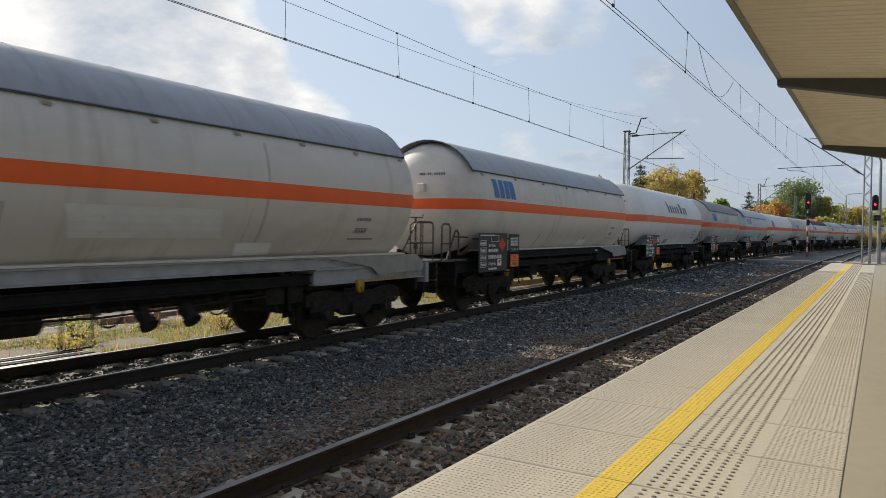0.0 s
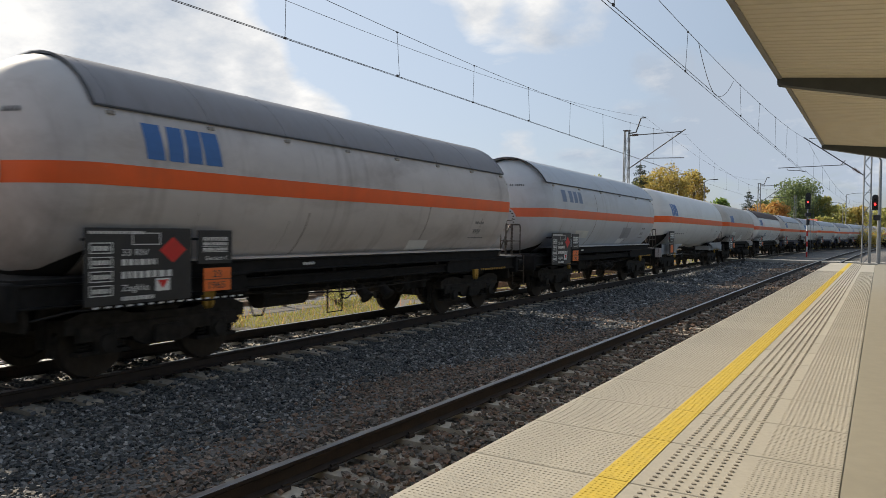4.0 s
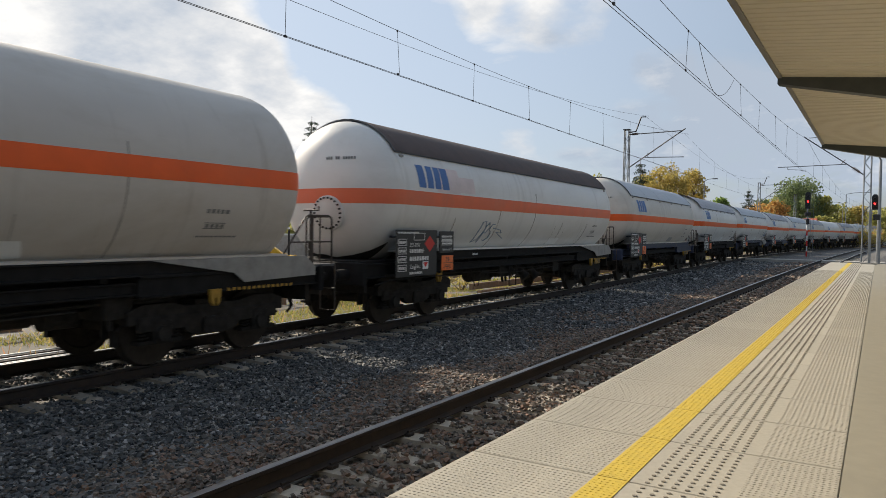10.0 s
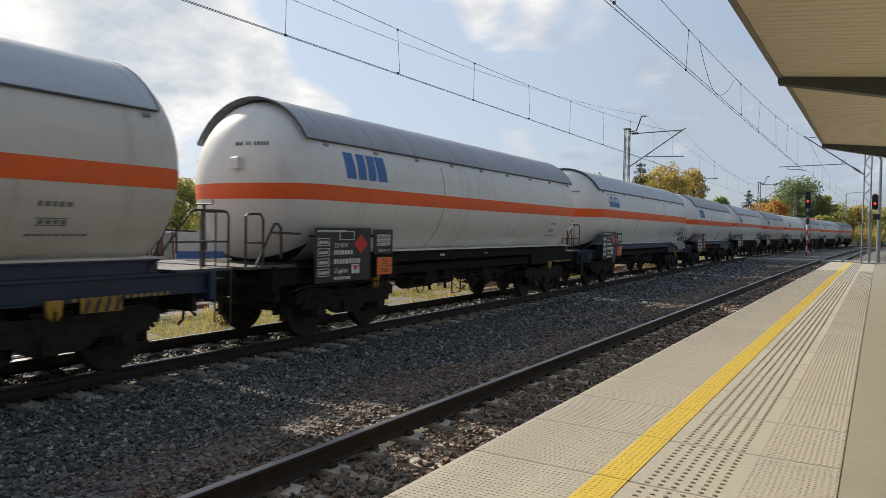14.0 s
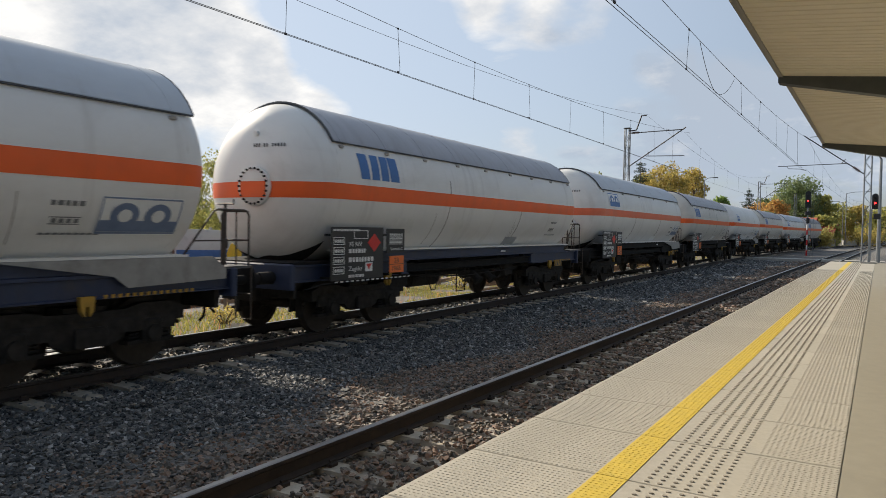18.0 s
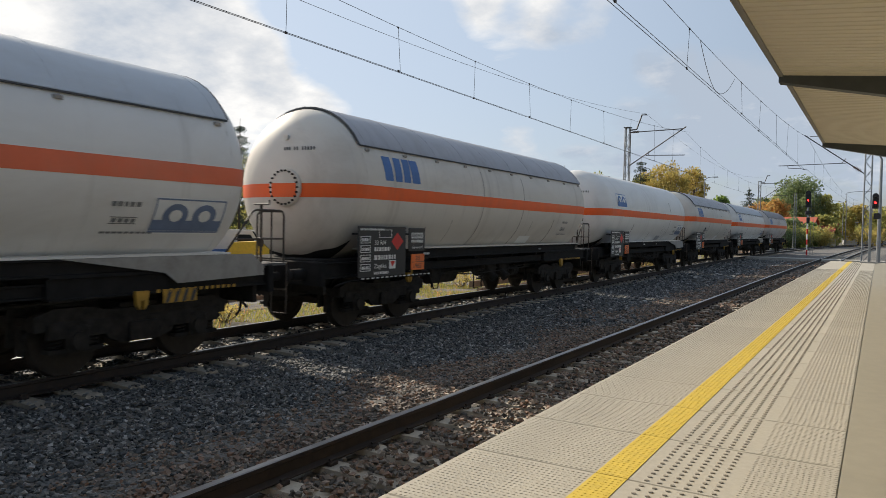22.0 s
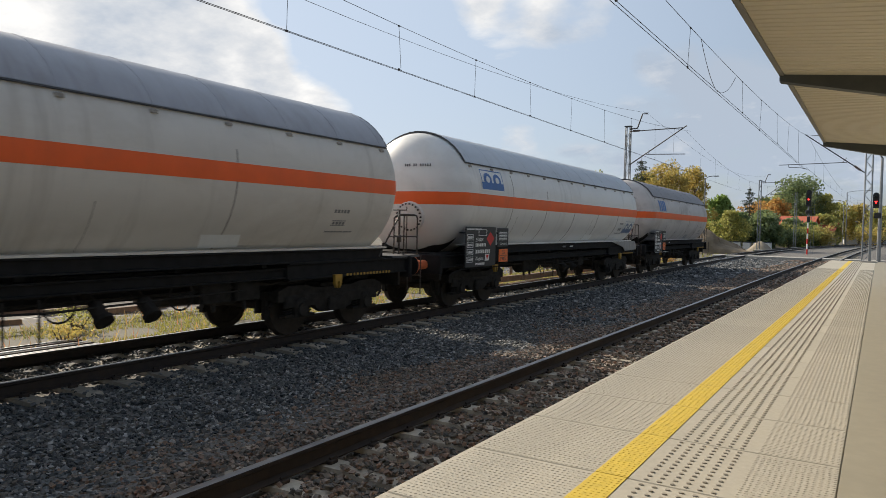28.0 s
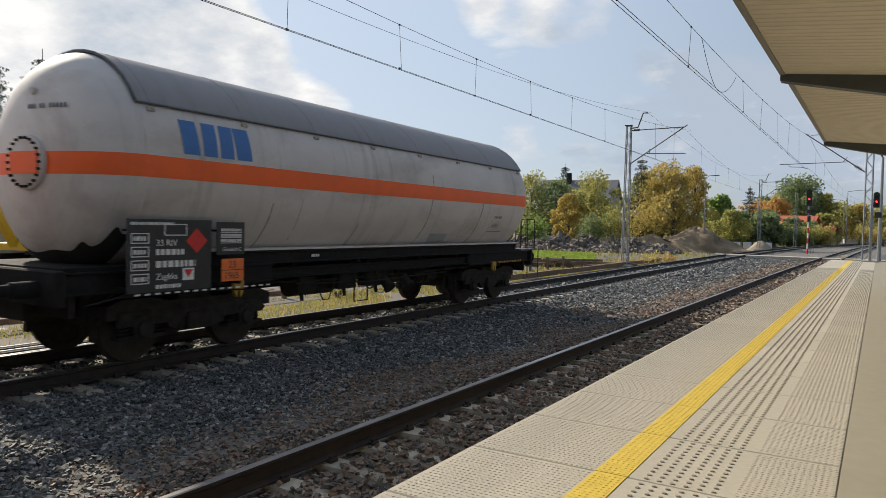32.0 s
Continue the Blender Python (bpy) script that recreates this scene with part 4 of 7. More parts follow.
        part("coupling", cached("coupling", lambda: hk.mesh("coupling", M["bogie"])), None, w, "black screw coupling", at=pose(0, sy * hs, 1.02, 0, 0, 0 if sy > 0 else 180))
        ho = Shape().path([(0.35, 0, 0.02), (0.36, 0.18, 0.0), (0.37, 0.26, -0.18), (0.36, 0.24, -0.42), (0.35, 0.16, -0.5)], 0.026)
        part("brake_hose", cached("hose", lambda: ho.mesh("brake_hose", M["dull_black"])), None, w, at=pose(0, sy * hs, 0.9, 0, 0, 0 if sy > 0 else 180))
    # walkway and handrails at the rear end
    y1 = hs + 0.34
    wk = part("end_platform", cached(("walk", Lk), lambda: Shape().box(-1.25, 1.25, hs - 0.6, hs + 0.40, 1.26, 1.30).mesh("end_platform", M["dark_steel"])), None, w, "steel grating end platform")
    for sx in (-1.22, 1.22):
        ix = sx * 0.52
        for name, pts, r in (
                ("handrail", [(sx, y1, 1.30), (sx, y1, 2.05), (sx, y1 - 0.03, 2.11), (sx, y1 - 0.09, 2.13), (sx, y1 - 0.60, 2.13), (sx, y1 - 0.68, 2.10), (sx, y1 - 1.36, 1.30)], 0.0165),
                ("handrail", [(sx, y1, 2.06), (sx * 0.97, y1, 2.12), (ix * 1.1, y1, 2.12), (ix, y1, 2.06), (ix, y1, 1.30)], 0.016),
                ("stanchion", [(sx, y1 - 0.50, 1.30), (sx, y1 - 0.50, 2.12)], 0.014),
                ("stanchion", [(sx * 0.78, y1, 1.30), (sx * 0.78, y1, 2.12)], 0.0125),
                ("knee_rail", [(ix, y1, 1.68), (sx, y1, 1.68), (sx, y1 - 1.02, 1.68)], 0.0125),
                ("step_frame", [(sx - 0.16, y1 - 0.1, 1.3), (sx - 0.16, y1 - 0.1, 0.5), (sx + 0.16, y1 - 0.1, 0.5), (sx + 0.16, y1 - 0.1, 1.3)], 0.014),
                ("step", [(sx - 0.16, y1 - 0.1, 0.88), (sx + 0.16, y1 - 0.1, 0.88)], 0.014)):
            part(name, cached((name, Lk, sx, pts[-1]), lambda: Shape().path(pts, r).mesh(name, M["rail_brown"])), None, w, "dark tubular handrail" if name == "handrail" else "")
    bp = part("brake_post", cached(("bpost", Lk), lambda: Shape().rod((0.86, hs + 0.2, 1.3), (0.86, hs + 0.2, 2.22), 0.022, 8).box(0.82, 0.90, hs + 0.16, hs + 0.24, 1.55, 1.70, cut=0.015).mesh("brake_post", M["rail_brown"])), None, w, "hand brake post with a crank")
    part("crank", cached(("crank", Lk), lambda: Shape().path([(0.70, hs + 0.2, 2.23), (1.04, hs + 0.2, 2.23), (1.04, hs + 0.2, 2.30)], 0.014).mesh("crank", M["rail_brown"])), None, bp)
    if spec.get("front_rails"):
        part("front_deck", Shape().box(-1.27, 1.27, -half - 0.84, -half + 0.3, 1.255, 1.295), M["dark_steel"], w, "steel grating front deck")
        for sx in (-1.25, 1.25):
            f = -half
            for name, pts, r in (
                    ("handrail", [(sx, f - 0.80, 1.27), (sx, f - 0.80, 2.06), (sx, f - 0.74, 2.10), (sx, f - 0.50, 2.10), (sx, f - 0.44, 2.02), (sx, f - 0.44, 1.27)], 0.020),
                    ("knee_rail", [(sx, f - 0.80, 1.66), (sx, f - 0.44, 1.66)], 0.014),
                    ("ladder_rail", [(sx, f - 0.60, 1.27), (sx, f - 0.26, 1.86), (sx, f - 0.20, 1.95), (sx, f - 0.12, 1.96), (sx, f - 0.05, 1.88), (sx, f - 0.04, 1.40)], 0.021),
                    ("lever", [(sx, f - 0.24, 1.82), (sx, f + 0.40, 1.80)], 0.018)):
                part(name, cached((name, Lk, sx, pts[-1]), lambda: Shape().path(pts, r).mesh(name, M["rail_brown"])), None, w, "dark tubular handrail" if name == "handrail" else "")
    # front manhole cover
    cx, cz = spec.get("cover_x", 0.2), spec.get("cover_z", TANK_Z - 0.06)
    if spec.get("hatch"):
        hy = -(half - DOME) - DOME * math.sqrt(1 - (cx / TANK_R) ** 2 - (0.32 / TANK_R) ** 2)
        part("hatch", Shape().box(cx - 0.10, cx + 0.10, hy - 0.10, hy + 0.04, TANK_Z + 0.22, TANK_Z + 0.42, cut=0.015), body, tank, "small boxed fitting on the dome")
    else:
        cy = -(half - DOME) - DOME * math.sqrt(1 - (cx / TANK_R) ** 2 - ((cz - TANK_Z) / TANK_R) ** 2) - 0.005
        # the cover stands square on the dome
        tilt = pose(cx, cy, cz, math.degrees(math.atan2((TANK_Z - cz) * DOME, TANK_R ** 2) * 1.0), 0, math.degrees(math.atan2(cx * DOME, TANK_R ** 2)))
        on_band = abs(cz - 2.55) < 0.2
        fl = part("manhole", cached(("flange", spec["paint"], spec.get("proud", 0)), lambda: flange_mesh(spec.get("proud", 0)).mesh("manhole", body, True)), None, tank, "round bolted inspection cover", at=tilt)
        py = -0.047 - spec.get("proud", 0)
        if on_band:
            part("cover_band", Shape().box(-0.27, 0.27, py - 0.012, py + 0.006, lo_s - cz, hi_s - cz), st, tank, at=tilt)
        for i in range(22):
            a = 2 * math.pi * i / 22
            part("bolt", cached(("bolt", spec.get("proud", 0)), lambda: Shape().rod((0, py + 0.02, 0), (0, py - 0.03, 0), 0.019, 6).mesh("bolt", M["dull_black"])), None, w, at=tilt @ pose(0.305 * math.cos(a), 0, 0.305 * math.sin(a)))
    if spec.get("stub"):
        sy0 = -(half - DOME) - DOME * math.sqrt(1 - (0.1 / TANK_R) ** 2 - (0.86 / TANK_R) ** 2)
        part("vent_stub", Shape().rod((0.1, sy0 + 0.05, TANK_Z + 0.86), (0.1, sy0 - 0.05, TANK_Z + 0.86), 0.05, 12), body, tank, "short capped stub")
    boards(w, spec, half, rng)
    marks(w, tank, spec, half, rng)
    gear(w, spec, half, hs, rng)
    if spec.get("dashes"):
        edging(w, hs)
    return w


def boards(w, spec, half, rng):
    """Data boards, hazard plate and lashing rail on the platform side and the far side."""
    y0 = -half + spec.get("board_y", 0.48)
    stretch = Matrix.Diagonal((1, spec.get("board_w", 1.2), 1.0, 1))
    if spec.get("slim"):
        slim_board(w, y0)
        return
    for sx, turn in ((1, 0),):
        yy = y0
        root = part("data_board", Shape().box(-0.012, 0.012, 0, 1.27, 1.13, 2.06, cut=0.006), M["board"], w, "black data board with white lettering", at=pose(sx * 1.50, yy if sx > 0 else -yy, -0.15, 0, 0, turn) @ stretch)
        ink = Shape()
        r2 = random.Random(spec["seed"] * 7 + 1)
        flat_bars(ink, 0.014, 0.04, 1.985, 0.62, 0.035, r2)
        for k in range(4):
            z = 1.24 + k * 0.17
            ink.box(0.013, 0.016, 0.05, 0.30, z, z + 0.012).box(0.013, 0.016, 0.05, 0.30, z + 0.12, z + 0.132).box(0.013, 0.016, 0.05, 0.062, z, z + 0.132).box(0.013, 0.016, 0.288, 0.30, z, z + 0.132)
            flat_bars(ink, 0.014, 0.085, z + 0.035, 0.18, 0.055, r2)
        flat_bars(ink, 0.014, 0.40, 1.60, 0.42, 0.075, r2)
        flat_bars(ink, 0.014, 0.40, 1.44, 0.60, 0.085, r2)
        flat_bars(ink, 0.014, 0.40, 1.17, 0.38, 0.05, r2)
        ink.box(0.013, 0.016, 0.52, 0.86, 1.85, 1.862).box(0.013, 0.016, 0.52, 0.86, 1.99, 2.002).box(0.013, 0.016, 0.52, 0.532, 1.85, 2.0).box(0.013, 0.016, 0.85, 0.862, 1.85, 2.0)
        part("lettering", ink, M["ink_white"], root)
        part("lettering", cached("riv", lambda: text_mesh("33 RIV", 0.115, M["ink_white"])), None, root, "white characters 33 RIV", at=pose(0.0135, 0.40, 1.72) @ SIDE)
        part("lettering", cached("cls", lambda: text_mesh("Zagkks", 0.115, M["ink_white"])), None, root, "white word Zagkks", at=pose(0.0135, 0.40, 1.285) @ SIDE)
        dm = Shape()
        dy, dz, e = spec.get("diamond", (1.02, 1.78, 0.17))
        dm.add([(0.017, dy - e, dz), (0.017, dy, dz - e), (0.017, dy + e, dz), (0.017, dy, dz + e)], [(0, 1, 2, 3)])
        part("hazard_diamond", dm, M["red"], root, "red flammable-gas diamond")
        tr = Shape().box(0.013, 0.016, 0.80, 0.98, 1.26, 1.42)
        part("label_plate", tr, M["placard"], root, "white plate with a red triangle")
        part("triangle", Shape().add([(0.019, 0.82, 1.40), (0.019, 0.96, 1.40), (0.019, 0.89, 1.29)], [(0, 2, 1)]), M["red"], root)
        b2 = part("product_board", Shape().box(-0.012, 0.012, 1.36, 1.86, 1.58, 2.04, cut=0.006), M["board"], w, "black product board", at=pose(sx * 1.50, yy if sx > 0 else -yy, -0.15, 0, 0, turn) @ stretch)
        i2 = Shape()
        for k in range(3):
            z = 1.74 + 0.075 * k
            i2.box(0.013, 0.016, 1.42, 1.80, z, z + 0.008)
            flat_bars(i2, 0.014, 1.43, z + 0.018, 0.36, 0.04, r2)
        part("lettering", i2, M["ink_white"], b2)
        part("lettering", cached("gem", lambda: text_mesh("Gemisch C", 0.075, M["ink_white"])), None, b2, "white words Gemisch C", at=pose(0.0135, 1.46, 1.63) @ SIDE)
        hp = part("hazard_plate", Shape().box(-0.010, 0.012, 1.45, 1.85, 1.20, 1.52, cut=0.006), M["plate_orange"], w, "orange hazard plate", at=pose(sx * 1.50, yy if sx > 0 else -yy, -0.15, 0, 0, turn) @ stretch)
        i3 = Shape().box(0.013, 0.016, 1.45, 1.85, 1.355, 1.365)
        part("lettering", i3, M["ink_black"], hp)
        part("lettering", cached("kemler", lambda: text_mesh("23", 0.135, M["ink_black"])), None, hp, "black number 23", at=pose(0.0135, 1.57, 1.39) @ SIDE)
        part("lettering", cached("un", lambda: text_mesh("1965", 0.135, M["ink_black"])), None, hp, "black number 1965", at=pose(0.0135, 1.49, 1.235) @ SIDE)
        for k in (0.1, 1.15, 1.45, 1.8):
            part("bracket", cached("bk_low", lambda: Shape().box(-0.40, -0.012, -0.02, 0.02, 1.15, 1.19).mesh("bracket", M["frame_dark"])), None, root, at=pose(0, k, 0))
            part("bracket", cached("bk_high", lambda: Shape().box(-0.22, -0.012, -0.02, 0.02, 1.9, 1.93).mesh("bracket", M["frame_dark"])), None, root, at=pose(0, k, 0))
        ls = Shape().path([(0.0, -0.5, 1.02), (0.0, -0.1, 1.09), (0.0, 1.3, 1.09), (0, 1.9, 1.06)], 0.013)
        part("lashing_rail", ls, M["frame_dark"], w, at=pose(sx * 1.47, yy if sx > 0 else -yy, -0.15, 0, 0, turn) @ stretch)


def edging(w, hs):
    """A row of white dashes along the deck edge below the boards."""
    for k in range(16):
        part("edge_dash", cached("dash", lambda: Shape().box(1.508, 1.513, 0, 0.075, 0.945, 0.968).mesh("edge_dash", M["ink_white"])), None, w, at=pose(0, -hs + 0.8 + 0.15 * k, 0.0))


def slim_board(w, y0):
    """A single narrow board over an orange plate, with small placards beside it."""
    r2 = random.Random(8)
    root = part("data_board", Shape().box(1.49, 1.514, y0, y0 + 0.95, 1.52, 2.06, cut=0.006), M["board"], w, "narrow black data board with white lettering")
    ink = Shape()
    for k in range(3):
        z = 1.74 + 0.085 * k
        ink.box(1.515, 1.518, y0 + 0.12, y0 + 0.85, z - 0.012, z - 0.004)
        flat_bars(ink, 1.515, y0 + 0.14, z, 0.7, 0.06, r2)
    part("lettering", ink, M["ink_white"], root)
    part("lettering", cached("gem", lambda: text_mesh("Gemisch C", 0.075, M["ink_white"])), None, root, "white words Gemisch C", at=pose(1.5155, y0 + 0.28, 1.59) @ SIDE)
    low = part("plate_holder", Shape().box(1.49, 1.514, y0, y0 + 0.95, 1.0, 1.49, cut=0.006), M["board"], w, "black plate holder")
    low_plate = part("hazard_plate", Shape().box(1.515, 1.524, y0 + 0.22, y0 + 0.72, 1.06, 1.42, cut=0.003), M["plate_orange"], low, "orange hazard plate")
    for k, (a, z, e) in enumerate(((1.28, 1.70, 0.09), (1.66, 1.70, 0.16))):
        x = on_tank(0, z)[0] + 0.05
        part("hazard_diamond", Shape().add([(x, y0 + a - e, z), (x, y0 + a, z - e), (x, y0 + a + e, z), (x, y0 + a, z + e)], [(0, 1, 2, 3)]), M["red"], w, "red warning diamond")
    for k in range(7):
        flat = Shape()
        patch(flat, y0 + 1.2 + 0.42 * k, y0 + 1.45 + 0.42 * k, 1.93, 1.97, 0.006, n=1)
        part("small_lettering", flat, M["ink_grey"], w)


def marks(w, tank, spec, half, rng):
    """Owner's mark, end lettering, test marks, placards, rust runs and the dome's black foot."""
    kind = spec["mark"]
    y0 = -half + spec.get("mark_y", 1.35)
    lo, hi = spec.get("mark_z", (2.78, 3.24))
    if kind == "blocks":
        # four slanted blocks in the owner's blue
        for k, (a, d) in enumerate(((0.0, 0.27), (0.33, 0.24), (0.63, 0.24), (0.93, 0.29))):
            part("owner_mark", patch(Shape(), y0 + a, y0 + a + d, lo, hi, slant=(-0.06, 0.03, 0.03, -0.06)[k]), M[spec.get("mark_paint", "logo_blue")], tank, "blue block of the owner's mark")
    elif kind == "panel":
        y0 -= 0.05
        part("owner_mark", patch(Shape(), y0, y0 + 1.22, 2.78, 3.30, 0.006), M["placard"], tank, "white and blue owner's panel")
        s = patch(patch(Shape(), y0 + 0.03, y0 + 1.19, 2.81, 2.98, 0.011), y0 + 0.03, y0 + 1.19, 3.255, 3.28, 0.011)
        patch(patch(s, y0 + 0.03, y0 + 0.055, 2.81, 3.28, 0.011), y0 + 1.165, y0 + 1.19, 2.81, 3.28, 0.011)
        part("owner_mark", s, M[spec.get("mark_paint", "logo_blue")], tank)
        for cy in (0.36, 0.86):
            ring = [on_tank(y0 + cy + 0.21 * math.cos(a), 3.05 + 0.16 * math.sin(a), 0.013) for a in [2 * math.pi * i / 20 for i in range(20)]]
            part("owner_mark", Shape().add(ring, [tuple(range(20))]), M[spec.get("mark_paint", "logo_blue")], tank, "blue disc")
            part("owner_mark", Shape().add([on_tank(y0 + cy + 0.10 * math.cos(a), 3.05 + 0.08 * math.sin(a), 0.019) for a in [2 * math.pi * i / 16 for i in range(16)]], [tuple(range(16))]), M["placard"], tank)
        y2 = half - 2.0
        part("owner_mark", patch(Shape(), y2, y2 + 1.2, 1.76, 2.24, 0.006), M["placard"], tank, "small white and blue owner's panel")
        rim = M["logo_grey"]
        for a, b, z0, z1 in ((0.02, 1.18, 2.205, 2.225), (0.02, 1.18, 1.775, 1.795), (0.02, 0.04, 1.795, 2.205), (1.16, 1.18, 1.795, 2.205)):
            part("panel_rim", patch(Shape(), y2 + a, y2 + b, z0, z1, 0.011), rim, tank)
        part("owner_mark", patch(Shape(), y2 + 0.04, y2 + 1.16, 1.80, 1.94, 0.011), rim, tank)
        for cy in (0.36, 0.84):
            ring = [on_tank(y2 + cy + 0.20 * math.cos(a), 2.0 + 0.16 * math.sin(a), 0.013) for a in [2 * math.pi * i / 20 for i in range(20)]]
            part("owner_mark", Shape().add(ring, [tuple(range(20))]), rim, tank, "grey-blue disc")
            part("owner_mark", Shape().add([on_tank(y2 + cy + 0.10 * math.cos(a), 2.0 + 0.08 * math.sin(a), 0.019) for a in [2 * math.pi * i / 16 for i in range(16)]], [tuple(range(16))]), M["placard"], tank)
    elif kind == "long":
        # a long line of dark letters-like blocks on the flank
        y = y0 + 4.4
        for k, d in enumerate((0.40, 0.42, 0.40, 0.44, 0.42, 0.62, 0.42, 0.42)):
            tall = k in (0, 5)
            part("owner_mark", patch(Shape(), y, y + d * 0.72, 2.95, 3.46 if tall else 3.28), M["logo_dark"], tank, "dark grey bar of the owner's mark")
            y += d + 0.06 + (0.10 if k == 4 else 0)
    elif kind == "pale":
        for a, d in ((0.05, 0.36), (0.66, 0.30), (1.08, 0.30), (1.50, 0.32)):
            part("owner_mark", patch(Shape(), y0 + a, y0 + a + d, 2.86, 3.22, slant=0.04), M["logo_grey"], tank, "faded grey-blue block of the owner's mark")
    # test marks near the rear end
    s = Shape()
    yb = half - 2.35 if kind != "panel" else half - 2.6
    y = yb
    for k, d in enumerate((0.08, 0.1, 0.07, 0.09, 0.1)):
        patch(s, y, y + d * 0.7, 2.10, 2.16, 0.006, n=1)
        y += d * 0.7 + 0.025
    for z in (1.88, 1.96):
        patch(s, yb + 0.02, yb + 0.4, z, z + 0.012, 0.006, n=1)
    for k in range(4):
        patch(s, yb + 0.05 + 0.09 * k, yb + 0.11 + 0.09 * k, 1.90, 1.95, 0.006, n=1)
    for k in range(9):
        patch(s, yb - 0.05 + 0.085 * k, yb + 0.02 + 0.085 * k, 1.76, 1.785, 0.006, n=1)
    part("test_marking", s, M["ink_grey"], tank, "small black test lettering")
    # placards
    p = Shape()
    for y, wd in spec.get("placards", ((0.25, 0.75),)):
        patch(p, y * half, y * half + wd, 1.52, 1.72, 0.008, slant=-0.5)
    if p.v:
        part("placard", p, M["placard"] if spec["seed"] % 3 else M["frame_grey"], tank, "pale label on the belly")
    for y, z0, z1, wd, *dark in spec.get("patches", ()):
        part("repaint_patch", patch(Shape(), y, y + wd, z0, z1, 0.004, slant=-0.35), M[dark[0] if dark else "patch_pale"], tank, "dark grey repainted square" if dark else "pale touched-up paint")
    # number on the front dome, unreadable
    s = Shape()
    for k in range(12):
        if k in (3, 6):
            continue
        x = 0.1 + 0.055 * k
        rr = TANK_Z + 0.62
        u = 1 - (x / TANK_R) ** 2 - (0.62 / TANK_R) ** 2
        y = -(half - DOME) - DOME * math.sqrt(u) - 0.006
        s.box(x, x + 0.026, y - 0.003, y + 0.003, rr, rr + 0.06)
    part("end_lettering", s, M["ink_black"], tank)
    for k in range(spec.get("runs", 3)):
        y = rng.uniform(-half + 1.2, half - 1.2)
        z1 = rng.uniform(2.0, 2.3)
        part("rust_run", patch(Shape(), y, y + rng.uniform(0.008, 0.02), rng.uniform(1.35, 1.7), z1, 0.004, slant=rng.uniform(-0.08, 0.02)), M["streak"] if k % 2 else M["seam"], tank)
    if spec.get("scrawl"):
        yy, mat, strokes = spec["scrawl"]
        for pts in strokes:
            sm = []
            for i in range(len(pts) - 1):
                for u in (0, 0.34, 0.67):
                    sm.append((pts[i][0] + (pts[i + 1][0] - pts[i][0]) * u, pts[i][1] + (pts[i + 1][1] - pts[i][1]) * u))
            sm.append(pts[-1])
            part("scrawl", Shape().path([on_tank(yy + a, b, 0.004) for a, b in sm], 0.011, 4), M[mat], tank, "hand-sprayed scrawl")
    for y, z0, z1, wd, mat in spec.get("faded", ()):
        part("faded_paint", patch(Shape(), y, y + wd, z0, z1, 0.0045), M[mat], tank, "faded repainted area")
    # black sheet over the bottom of the front dome, higher at its sides
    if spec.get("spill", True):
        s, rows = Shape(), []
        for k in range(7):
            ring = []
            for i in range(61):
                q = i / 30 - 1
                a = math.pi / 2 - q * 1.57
                top = spec.get("dull_black", 0.16) + (0.36 - spec.get("dull_black", 0.16) * 0.3) * abs(q) ** 2.2 + 0.05 * noise.noise((q * 3, spec["seed"], 0))
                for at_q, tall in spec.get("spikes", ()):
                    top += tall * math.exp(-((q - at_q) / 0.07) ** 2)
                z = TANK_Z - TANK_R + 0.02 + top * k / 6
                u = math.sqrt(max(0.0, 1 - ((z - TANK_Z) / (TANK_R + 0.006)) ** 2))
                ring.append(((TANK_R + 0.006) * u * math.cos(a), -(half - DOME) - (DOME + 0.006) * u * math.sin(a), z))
            rows.append(ring)
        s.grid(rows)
        part("grime", s, M["dull_black"], tank, "black area at the foot of the dome", smooth="all")


